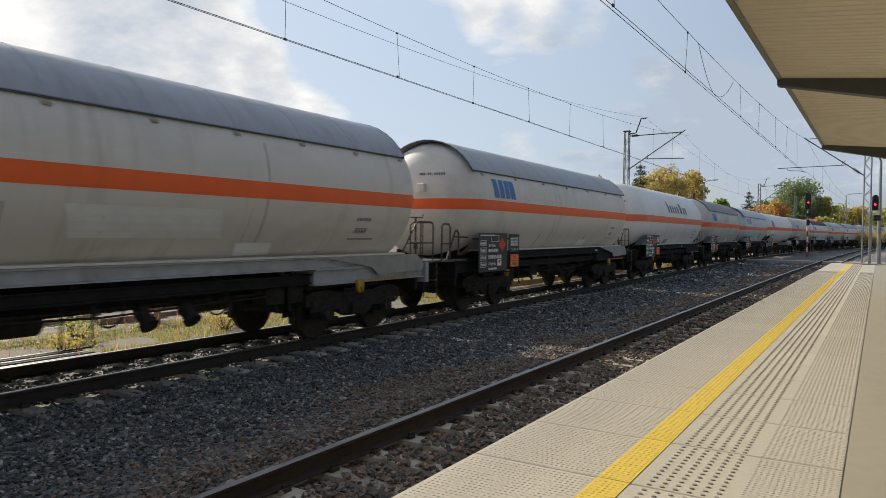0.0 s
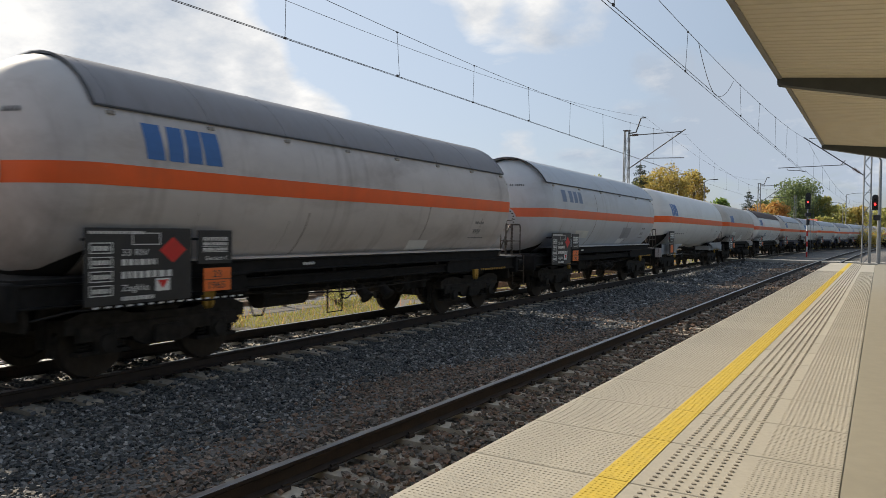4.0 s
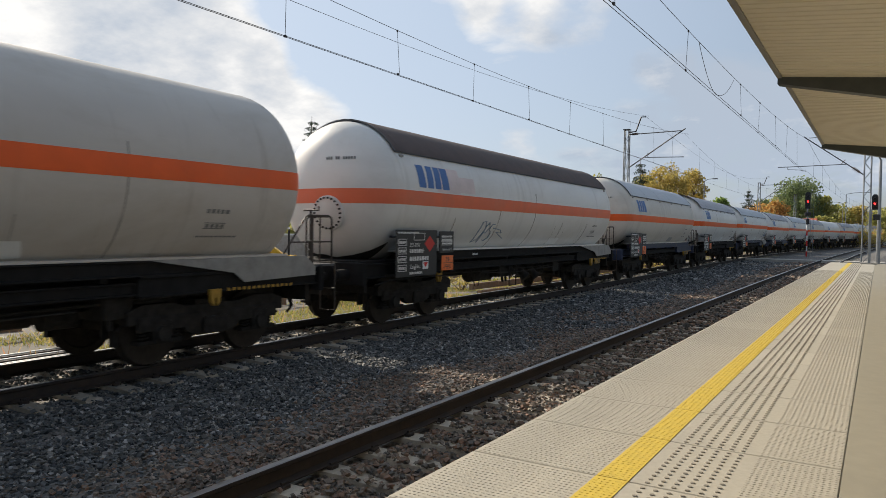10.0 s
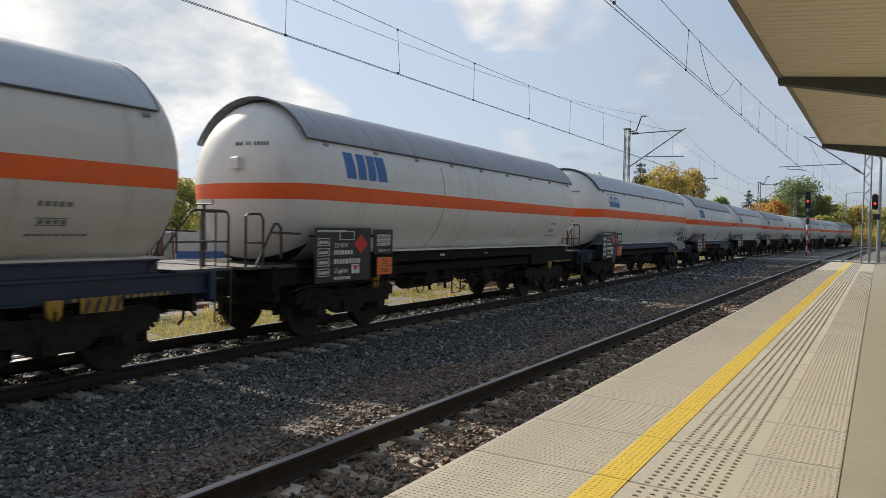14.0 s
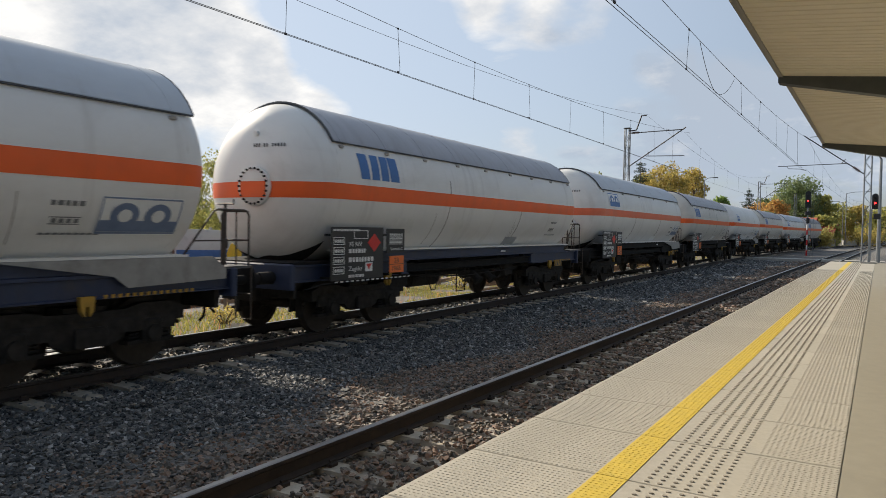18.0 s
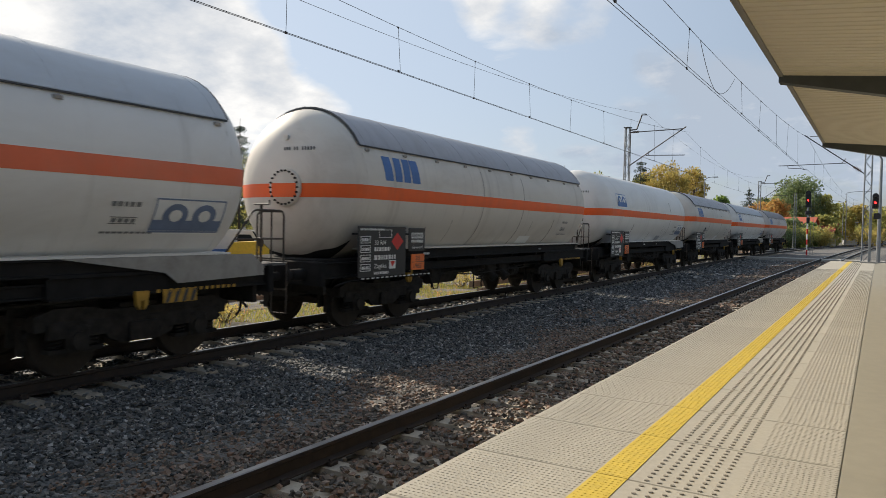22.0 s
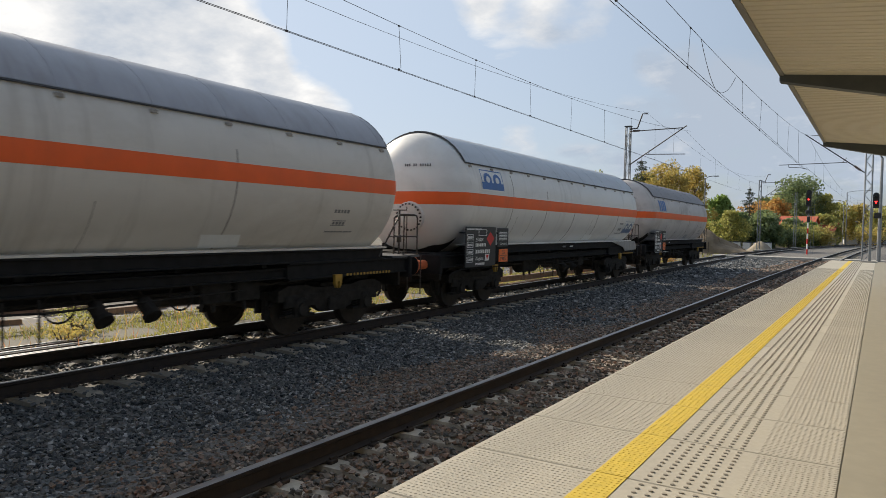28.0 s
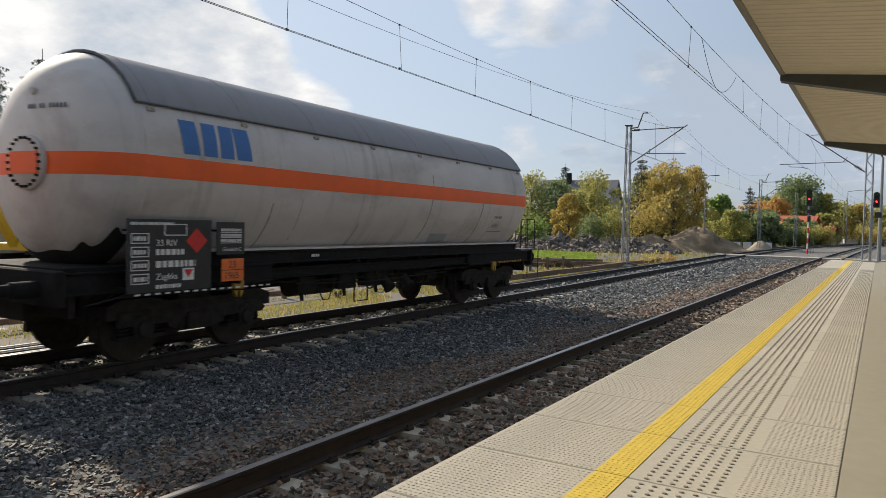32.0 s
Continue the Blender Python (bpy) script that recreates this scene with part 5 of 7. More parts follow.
def gear(w, spec, half, hs, rng):
    """Pipes, valves, brake gear and lamps under the tank."""
    ym = spec.get("valve_y", 0.4)
    for k in (-0.35, 0.35):
        v = Shape()
        v.rod((0.3, k, 1.3), (1.02, k, 0.78), 0.06, 10)
        v.rod((0.98, k, 0.82), (1.16, k, 0.66), 0.10, 12)
        v.rod((1.15, k, 0.67), (1.19, k, 0.63), 0.13, 12)
        part("valve", cached(("valve", k), lambda: v.mesh("valve", M["bogie"])), None, w, "outlet valve with a cap", at=pose(0, ym, 0))
    part("valve_tray", cached("tray", lambda: Shape().box(-0.9, 0.9, -0.75, 0.75, 1.14, 1.2).mesh("valve_tray", M["bogie"])), None, w, at=pose(0, ym, 0))

    def handwheel():
        hw = Shape().path([(0, 0.2 * math.cos(a), 0.2 * math.sin(a)) for a in [2 * math.pi * i / 16 for i in range(17)]], 0.014, 5)
        return hw.rod((0, -0.2, 0), (0, 0.2, 0), 0.010, 5).rod((-0.26, 0, 0), (0.02, 0, 0), 0.02, 6).mesh("handwheel", M["bogie"])

    for k in (-0.85, 0.9):
        part("handwheel", cached("handwheel", handwheel), None, w, "thin round handwheel", at=pose(1.06, ym + k, 0.86))
    for k, (x, y, ln, z, r) in enumerate(((0.55, -2.2, 1.1, 0.78, 0.19), (-0.3, 1.9, 0.7, 0.74, 0.21), (0.5, 2.3, 0.45, 0.72, 0.14))):
        part("air_reservoir", cached(("air", k), lambda: Shape().rod((x, y, z), (x, y + ln, z), r, 14).mesh("air_reservoir", M["bogie"])), None, w, "black brake air tank")
    part("brake_pipe", Shape().path([(0.95, -half + 2.5, 0.93), (0.95, -1.5, 0.88), (0.95, 1.5, 0.88), (0.95, half - 2.5, 0.93)], 0.022), M["bogie"], w)
    part("brake_pipe", Shape().path([(0.2, -half + 1.0, 0.9), (0.2, half - 1.0, 0.9)], 0.03), M["bogie"], w)
    for k in range(3):
        yy = rng.uniform(-3.6, 3.4)
        part("control_box", cached(("cbox", k), lambda: Shape().box(-0.16, 0.16, -0.22 - 0.08 * k, 0.22, -0.16, 0.14, cut=0.03).rod((0.1, -0.1, -0.16), (0.12, -0.1, -0.30), 0.035, 8).mesh("control_box", M["bogie"])), None, w, "black brake control box", at=pose(0.86, yy, 0.86))
    part("pull_rod", Shape().path([(1.1, -2.6, 0.88), (1.1, -0.6, 0.80), (1.1, 2.4, 0.86)], 0.014), M["bogie"], w)
    part("stirrup", cached("stirrup", lambda: Shape().path([(1.12, -0.3, 0.98), (1.14, -0.08, 0.56), (1.14, 0.08, 0.56), (1.12, 0.3, 0.98)], 0.013).mesh("stirrup", M["bogie"])), None, w, at=pose(0, rng.uniform(-3.0, -1.6), 0))
    part("foot_step", cached("fstep", lambda: Shape().path([(1.25, -1.2, 0.98), (1.25, -1.2, 0.48), (1.25, -0.8, 0.48), (1.25, -0.8, 0.98)], 0.016).mesh("foot_step", M["bogie"])), None, w)
    for y in (half - 2.2, -half + 2.4):
        part("lifting_lug", cached("lug", lambda: Shape().extrude([(0, 1.02), (0.2, 1.02), (0.18, 0.84), (0.13, 0.78), (0.12, 0.9), (0.08, 0.9), (0.07, 0.78), (0.02, 0.84)], 1.24, 1.30, "x").mesh("lifting_lug", M["yellow_dirty"])), None, w, "yellow lifting lug", at=pose(0, y, 0))
    for i in range(14):
        part("hazard_bar", cached("hazbar", lambda: Shape().box(1.31, 1.314, 0, 0.05, 0.985, 1.03).mesh("hazard_bar", M["yellow_dirty"])), None, w, at=pose(0, half - 1.9 + 0.1 * i, 0))
    for i in range(rng.randint(0, 2)):
        part("frame_lettering", flat_bars(Shape(), 1.245, rng.uniform(-4.0, 3.5), 1.33, rng.uniform(0.15, 0.3), 0.045, rng), M["ink_grey" if i else "ink_white"], w)


FLOWER = (-3.25, "scrawl", [
    [(0.0, 1.66), (0.22, 1.70), (0.42, 1.86), (0.46, 2.05), (0.40, 2.18), (0.30, 2.10), (0.22, 2.2), (0.14, 2.08), (0.08, 2.14), (0.06, 1.95), (0.14, 1.78), (0.30, 1.72)],
    [(0.16, 2.08), (0.26, 1.96), (0.38, 2.04)], [(0.0, 1.66), (-0.16, 1.63), (0.06, 1.72)],
    [(0.56, 2.02), (0.80, 2.04), (1.22, 2.0)], [(0.54, 1.78), (0.78, 1.80), (1.03, 1.76)],
])
LOOPS = (-3.1, "scrawl_blue", [
    [(0.0, 1.62), (0.05, 1.9), (0.12, 2.12), (0.28, 2.14), (0.34, 1.95), (0.22, 1.70), (0.02, 1.64)], [(0.30, 1.62), (0.36, 2.02), (0.46, 2.12), (0.56, 2.0), (0.44, 1.86), (0.38, 1.86)],
    [(0.78, 2.08), (0.62, 2.06), (0.58, 1.94), (0.72, 1.88), (0.74, 1.74), (0.60, 1.66), (0.50, 1.70)], [(0.78, 1.98), (1.2, 1.94), (1.35, 1.86), (1.0, 1.88), (1.3, 1.80), (1.6, 1.72)],
])
W_ROOF = dict(roof="shield_grey", straps=9)
SPECS = [
    dict(band=(2.39, 2.645), skirt="skirt_dirty", frame="frame_grey", length=14.80, paint="tank_cream", mark="blocks", stripe="orange", **W_ROOF, patches=((-1.1, 1.8, 2.2, 2.3),), label="cream tank wagon with a grey sun roof, with patched paint"),
    dict(band=(2.46, 2.71), skirt="skirt_dirty", hatch=True, front_rails=True, length=14.87, paint="tank_cream", mark="blocks", mark_paint="logo_pale", roof="shield_grey", straps=7, lip=0.32, spill=True, label="cream tank wagon with an overhanging grey sun roof"),
    dict(band=(2.46, 2.745), cover_z=2.28, proud=0.08, length=14.65, paint="tank_white", mark="long", mark_y=0.2, placards=((-0.2, 0.7),), stripe="orange_faded", label="white tank wagon with a long dark grey mark"),
    dict(band=(2.42, 2.68), stub=True, dashes=True, length=14.33, paint="tank_brownish", mark="blocks", mark_paint="logo_pale", roof="shield_dull", straps=8, label="dirty brown-grey tank wagon with a sun roof"),
    dict(band=(2.37, 2.63), cover_z=2.3, length=14.59, paint="tank_grey", mark="pale", roof="shield_light", straps=6, lip=0.34, stripe="orange_faded", patches=((-3.4, 1.75, 2.0, 1.2), (1.6, 1.75, 2.15, 1.1, "shield_grey")), label="pale grey tank wagon with a matching overhanging roof"),
    dict(band=(2.47, 2.77), dull_black=0.62, frameless=True, dashes=True, length=17.15, paint="tank_white", mark="blocks", mark_y=1.05, mark_z=(2.80, 3.36), board_y=0.35, slim=True, skirt="frame_grey", frame="frame_grey", buffer="buffer_red", seams=2, placards=(), label="long clean white tank wagon without a roof"),
    dict(band=(2.51, 2.79), patches=((-3.7, 1.62, 2.15, 1.3), (0.2, 1.52, 1.95, 0.9)), dull_black=0.45, cover_z=2.3, proud=0.05, skirt="skirt_dirty", length=14.64, paint="tank_tan", mark="blocks", seams=5, placards=((0.15, 0.85),), label="cream tank wagon stained brown below"),
    dict(band=(2.41, 2.70), chevrons=True, length=16.37, paint="tank_white", mark="blocks", roof="shield_brown", roof_low=33, straps=2, stripe="orange_faded", cover_z=2.22, skirt="skirt_dirty", seams=7, roof_label="dark brown rusty sun roof", scrawl=LOOPS, faded=((-5.3, 2.72, 3.25, 1.0, "pink_fade"), (-4.3, 2.75, 3.1, 0.7, "pink_fade")), label="white tank wagon with a dark brown roof and faded lettering"),
    dict(band=(2.38, 2.645), stub=True, chevrons=True, length=14.51, paint="tank_cream", mark="blocks", board_y=0.2, seams=2, roof="shield_light", straps=6, frame="frame_blue", label="cream tank wagon with a light grey roof and blue underframe"),
    dict(band=(2.37, 2.635), hatch=True, front_rails=True, length=14.99, paint="tank_white", mark="blocks", mark_paint="logo_pale", roof="shield_grey", straps=9, lip=0.32, label="white tank wagon with an overhanging grey roof"),
    dict(band=(2.42, 2.71), length=16.37, paint="tank_white", mark="panel", mark_paint="logo_pale", roof="shield_light", straps=6, lip=0.2, skirt="skirt_dirty", frame="frame_blue", label="long white tank wagon with a white roof and blue panel"),
    dict(band=(2.39, 2.665), stub=True, chevrons=True, dashes=True, length=14.60, paint="tank_white", mark="blocks", mark_paint="logo_pale", roof="shield_grey", straps=9, frame="frame_blue", patches=((-3.8, 1.8, 2.1, 0.7), (-1.4, 1.8, 2.1, 0.4)), label="white tank wagon with a stained grey roof and blue underframe"),
    dict(band=(2.45, 2.70), cover_z=2.08, cover_x=0.3, proud=0.05, chevrons=True, length=15.11, paint="tank_white", mark="panel", mark_paint="logo_pale", roof="shield_light", straps=6, stripe="orange_faded", skirt="skirt_dirty", label="white tank wagon with a pale roof and faded stripe"),
    dict(band=(2.41, 2.66), stub=True, dashes=True, length=14.76, paint="tank_cream", mark="blocks", roof="shield_grey", straps=10, seams=6, label="cream tank wagon with a banded grey roof"),
    dict(band=(2.45, 2.705), cover_z=2.2, proud=0.05, skirt="skirt_dirty", length=15.00, paint="tank_white", mark="panel", seams=5, label="clean white tank wagon with a blue and white panel"),
    dict(band=(2.49, 2.76), length=14.81, paint="tank_cream", mark="blocks", roof="shield_grey", straps=10, scrawl=FLOWER, label="cream tank wagon with a grey roof and scrawled paint"),
    dict(band=(2.40, 2.69), skirt="skirt_dirty", buffer="buffer_red", proud=0.04, length=16.93, paint="tank_white", mark="panel", mark_paint="logo_blue", roof="shield_light", straps=13, cover_z=2.12, cover_x=0.28, seams=7, label="long white tank wagon with a light grey banded roof"),
    dict(band=(2.44, 2.72), dull_black=0.26, stub=True, spikes=((0.50, 0.12), (0.80, 0.16)), dashes=True, length=14.73, paint="tank_brownish", mark="blocks", mark_paint="logo_pale", board_w=1.03, roof="shield_dull", straps=8, seams=6, label="dirty grey tank wagon at the end of the train"),
]
WAGONS = []
for i, sp in enumerate(SPECS):
    sp["seed"] = i + 1
    WAGONS.append(wagon(sp))
# ---- overhead line, masts, signals ----
def lattice(root, x, y, z0, z1, w0, w1, mat, step=0.55):
    """Two pairs of legs with zigzag bracing, as parts."""
    legs = [(-1, -1), (1, -1), (1, 1), (-1, 1)]
    for a, b in legs:
        part("leg", Shape().rod((x + a * w0, y + b * w0, z0), (x + a * w1, y + b * w1, z1), 0.035, 5), mat, root)
    s, z, k = Shape(), z0, 0
    while z < z1 - step:
        u0, u1 = (z - z0) / (z1 - z0), (z + step - z0) / (z1 - z0)
        p, q = w0 + (w1 - w0) * u0, w0 + (w1 - w0) * u1
        d = 1 if k % 2 else -1
        for e in (-1, 1):
            s.rod((x + d * p, y + e * p, z), (x - d * q, y + e * q, z + step), 0.016, 4)
            s.rod((x + e * p, y + d * p, z), (x + e * q, y - d * q, z + step), 0.016, 4)
        z += step
        k += 1
    part("bracing", s, mat, root)


def insulator(root, p, q):
    s = Shape().rod(p, q, 0.03, 6)
    p, q = Vector(p), Vector(q)
    for k in range(6):
        c = p.lerp(q, 0.2 + 0.12 * k)
        s.rod(c, c + (q - p).normalized() * 0.03, 0.075, 10)
    part("insulator", s, M["insulator"], root, "brown ribbed insulator")


def left_mast(x, y, z0, zt, reach, label, arm=True):
    r = thing("catenary_mast", label, "catenary mast", "catenary masts")
    part("footing", Shape().box(x - 0.45, x + 0.45, y - 0.45, y + 0.45, -0.75, z0 + 0.05, cut=0.05), M["concrete"], r, "concrete footing")
    lattice(r, x, y, z0, zt, 0.17, 0.13, M["galv"])
    part("cap", Shape().box(x - 0.2, x + 0.2, y - 0.2, y + 0.2, zt, zt + 0.05), M["dark_steel"], r)
    if arm:
        xt = x + reach
        part("bracket", Shape().path([(x + 0.1, y, zt - 0.15), (x + 0.55, y, zt - 0.1), (x + 0.85, y, zt + 0.75), (x + 1.15, y, zt + 0.75)], 0.045, 6), M["dark_steel"], r, "bent bracket for the feeder wire")
        part("top_tube", Shape().rod((x + 0.1, y, zt - 0.28), (xt - 0.05, y, zt - 0.22), 0.03, 6), M["dark_steel"], r)
        insulator(r, (x + 0.2, y, zt - 0.27), (x + 0.75, y, zt - 0.26))
        part("cantilever", Shape().rod((x + 0.1, y, zt - 2.35), (xt + 0.15, y, zt - 0.10), 0.035, 6), M["dark_steel"], r)
        part("steady_arm", Shape().path([(x + 1.15, y, zt - 1.72), (xt + 0.1, y, zt - 1.78)], 0.025, 6).rod((x + 1.3, y, zt - 1.73), (x + 1.3, y, zt - 1.45), 0.02, 5), M["dark_steel"], r)
    return r


left_mast(-13.45, 43.5, -0.34, 8.25, 3.35, "grey lattice catenary mast with a dark arm over the track")
left_mast(-13.0, 97.0, -0.3, 8.4, 3.0, "distant grey lattice catenary mast beside the curve")
left_mast(-11.2, 122.0, -0.3, 8.2, 2.8, "distant grey lattice mast by the trees", arm=False)

# mast beyond the platform end, its arm over the near track
rm = thing("catenary_mast", "grey lattice catenary mast behind the platform end", "catenary mast", "catenary masts")
part("footing", Shape().box(-1.0, -0.1, 40.55, 41.45, -0.75, -0.3, cut=0.05), M["concrete"], rm)
lattice(rm, -0.56, 41.0, -0.3, 8.4, 0.17, 0.14, M["galv"], 0.42)
part("cantilever", Shape().rod((-0.7, 41.0, 4.95), (-3.45, 41.0, 7.0), 0.028, 6), M["dark_steel"], rm)
insulator(rm, (-0.85, 41.0, 5.06), (-1.25, 41.0, 5.36))
part("top_tube", Shape().rod((-0.7, 41.0, 6.98), (-3.2, 41.0, 6.92), 0.016, 6), M["dark_steel"], rm)
part("steady_arm", Shape().path([(-1.52, 41.0, 5.52), (-4.62, 41.0, 5.46)], 0.019, 6).rod((-1.75, 41.0, 5.5), (-1.55, 41.0, 5.75), 0.02, 5).path([(-4.2, 41.0, 5.46), (-4.15, 41.0, 5.33), (-3.6, 41.0, 5.30), (-3.3, 41, 5.22)], 0.015, 5), M["dark_steel"], rm)


def hang(y, y0, y1, z_end, sag):
    u = (y - y0) / (y1 - y0)
    return z_end - 4 * sag * u * (1 - u)


def line(name, label, centre, y0, y1, z_contact, z_mess, sag, twin, drops):
    r = thing(name, label, "overhead line", "overhead lines")
    n = 30
    ys = [y0 + (y1 - y0) * i / n for i in range(n + 1)]
    for d in twin:
        part("contact_wire", Shape().path([(centre(y) + d, y, z_contact) for y in ys], 0.006, 5), M["wire"], r)
    part("carrier_wire", Shape().path([(centre(y), y, hang(y, y0, y1, z_mess, sag)) for y in ys], 0.006, 5), M["wire"], r)
    for k, y in enumerate(drops):
        zt = hang(y, y0, y1, z_mess, sag)
        off = twin[k % len(twin)]
        part("dropper", Shape().rod((centre(y) + off, y + (0.07 if k % 2 else 0), z_contact), (centre(y), y, zt), 0.005, 4), M["wire"], r)
        part("clamp", Shape().box(centre(y) + off - 0.012, centre(y) + off + 0.012, y - 0.03, y + 0.03, z_contact - 0.01, z_contact + 0.03).box(centre(y) - 0.011, centre(y) + 0.011, y - 0.025, y + 0.025, zt - 0.025, zt + 0.012), M["wire"], r)
    return r


line("overhead_line", "overhead contact line of two wires above the far track", lambda y: -9.31 - 0.012 * (y - 9), -14, 43.5, 5.395, 7.80, 1.42, (-0.02, 0.03), [3.0, 6.4, 9.6, 13.15, 16.8, 20.35, 24.0, 27.6, 31.4, 35.4, 39.4])
line("overhead_line", "overhead contact line beyond the first mast", lambda y: far_x(y), 43.5, 97, 5.42, 7.8, 1.3, (0.0,), [48 + 5.2 * i for i in range(9)])
line("overhead_line", "overhead contact line above the platform track", lambda y: -3.4, -14, 41.0, 5.22, 6.95, 0.93, (-0.035, 0.035), [8.2, 10.1, 14.9, 21.2, 25.0, 29.0, 33.0, 37.0])
line("overhead_line", "overhead contact line running on beyond the platform", lambda y: near_x(y), 41.0, 120, 5.3, 7.0, 1.2, (0.0,), [46 + 6.5 * i for i in range(10)])
jp = thing("jumper_cable", "slack bonding cable between the overhead wires", "cable")
part("cable", Shape().path([(-3.4, 15.9 + 1.85 * u, 5.24 + 0.78 * (1 - u) ** 1.7) for u in [i / 10 for i in range(11)]], 0.0065, 5), M["wire"], jp)
part("cable", Shape().path([(-3.4, 17.75 + 2.4 * u, 5.24 + 0.76 * u ** 1.9) for u in [i / 10 for i in range(11)]], 0.0065, 5), M["wire"], jp)
fw = thing("feeder_wire", "single feeder wire strung along the mast tops", "overhead line", "overhead lines")
part("wire", Shape().path([(-11.9 - 0.008 * max(0, y - 11), y, 7.24 + 0.0018 * (y - 12) ** 2) for y in [-14 + 2.4 * i for i in range(25)]], 0.006, 5), M["wire"], fw)
part("wire", Shape().path([(-12.3 + 0.008 * (y - 44), y, 9.0 - 1.4 * math.sin((y - 43.5) / 53.5 * math.pi)) for y in [43.5 + 2.68 * i for i in range(21)]], 0.006, 5), M["wire"], fw)


def signal(x, y, z0, zh, label, banded):
    r = thing("railway_signal", label, "signal", "railway signals")
    if banded:
        zb = zh - 1.75
        for k in range(6):
            a, b = z0 + (zb - z0) * k / 6, z0 + (zb - z0) * (k + 1) / 6
            part("mast_band", Shape().rod((x, y, a), (x, y, b), 0.075, 10), M["placard"] if k % 2 else M["red"], r)
        part("post", Shape().rod((x, y, zb), (x, y, zh), 0.07, 10), M["galv"], r, "grey upper mast")
        part("switch_box", Shape().box(x - 0.12, x + 0.2, y - 0.09, y + 0.1, zb + 0.1, zb + 0.7, cut=0.04), M["signal_black"], r, "dark box on the mast")
    else:
        part("post", Shape().box(x - 0.055, x + 0.055, y - 0.055, y + 0.055, z0, zh, cut=0.012), M["galv"], r, "grey steel post")
    s = Shape()
    hx = x + (0.0 if banded else 0.15)
    hd = 1.75 if banded else 0.64
    wd = 0.25 if banded else 0.115
    o = [(-wd, 0), (wd, 0), (wd, hd - wd)] + [(wd * math.cos(a), hd - wd + wd * math.sin(a)) for a in [math.pi * i / 8 for i in range(1, 8)]] + [(-wd, hd - wd)]
    s.extrude([(hx + a, zh + b) for a, b in o], y - 0.03, y + 0.06)
    head = part("signal_head", s, M["signal_black"], r, "black signal head")
    ze = zh + hd * (0.42 if banded else 0.38)
    for k, z in enumerate((ze, ze + hd * 0.28, ze - hd * 0.26)):
        part("lens", Shape().rod((hx, y - 0.02, z), (hx, y - 0.05, z), wd * 0.34, 14), M["signal_red"] if k == 0 else M["signal_black"], head, "lit red lens" if k == 0 else "")
        vis = Shape()
        rr = wd * 0.62
        vis.grid([[(hx + rr * math.cos(a), yy, z + rr * math.sin(a)) for a in [math.pi * i / 10 for i in range(11)]] for yy in (y - 0.03, y - 0.22)])
        part("visor", vis, M["signal_black"], head)
    if banded:
        part("ladder", Shape().path([(x + 0.3, y + 0.2, z0), (x + 0.3, y + 0.2, zh + hd)], 0.02, 4).path([(x + 0.55, y + 0.2, z0), (x + 0.55, y + 0.2, zh + hd)], 0.02, 4), M["galv"], r)
        part("lower_head", Shape().box(x - 0.28, x + 0.34, y - 0.08, y + 0.1, zh - 0.75, zh - 0.35, cut=0.08), M["signal_black"], r)
    else:
        part("lower_head", Shape().box(hx - 0.05, hx + 0.20, y - 0.06, y + 0.08, zh - 0.42, zh - 0.18, cut=0.04), M["signal_black"], r)
        part("foot", Shape().box(x - 0.3, x + 0.3, y - 0.2, y + 0.2, z0, z0 + 0.06), M["concrete"], r)
    return r


signal(-6.5, 84.0, -0.3, 4.75, "red light signal on a red and white banded mast", True)
signal(-0.33, 34.2, PLAT_Z, 3.02, "red light signal on a grey post at the platform end", False)


def lamp_post(x, y, z0, h, arm, label):
    r = thing("street_lamp", label, "street lamp", "street lamps")
    part("pole", Shape().rod((x, y, z0), (x, y, z0 + h), 0.09, 8, 0.05), M["galv"], r)
    part("arm", Shape().path([(x, y, z0 + h), (x + arm * 0.4, y, z0 + h + 0.25), (x + arm, y, z0 + h + 0.3)], 0.035, 6), M["dark_steel"], r)
    part("lantern", Shape().box(x + arm - 0.3 * (1 if arm > 0 else -1) if arm < 0 else x + arm, x + arm + (0.55 if arm > 0 else 0.0) + (0.3 if arm < 0 else 0), y - 0.12, y + 0.12, z0 + h + 0.24, z0 + h + 0.34, cut=0.03), M["dark_steel"], r)


lamp_post(-5.4, 152, -0.5, 10.2, 3.4, "tall galvanised lamp post beside the line")
lamp_post(-6.6, 170, -0.5, 9.2, -2.0, "lamp post farther along the line")
lamp_post(-17.2, 85, -0.5, 8.4, 0.9, "lamp post in front of the trees")
lamp_post(-29.6, 84, -0.5, 8.6, 1.0, "lamp post standing among the trees")
lamp_post(-0.02, 36.8, 0.7, 4.6, -0.35, "white lamp post at the platform end")
# ---- plants ----
def leaves(rng, centres, size, flat=0.0):
    """Small folded leaf sprays, one quad each, at the given places."""
    n = len(centres)
    a = rng.normal(size=(n, 3))
    a /= np.linalg.norm(a, axis=1)[:, None]
    b = rng.normal(size=(n, 3))
    b -= a * (a * b).sum(1)[:, None]
    b /= np.linalg.norm(b, axis=1)[:, None]
    s = np.asarray(size).reshape(-1, 1) * rng.uniform(0.6, 1.3, (n, 1))
    a, b = a * s, b * s * 0.6
    up = np.cross(a, b)
    up *= 0.25 * s / (np.linalg.norm(up, axis=1)[:, None] + 1e-9)
    return np.stack([centres - a, centres - b + up, centres + a, centres + b + up], 1)


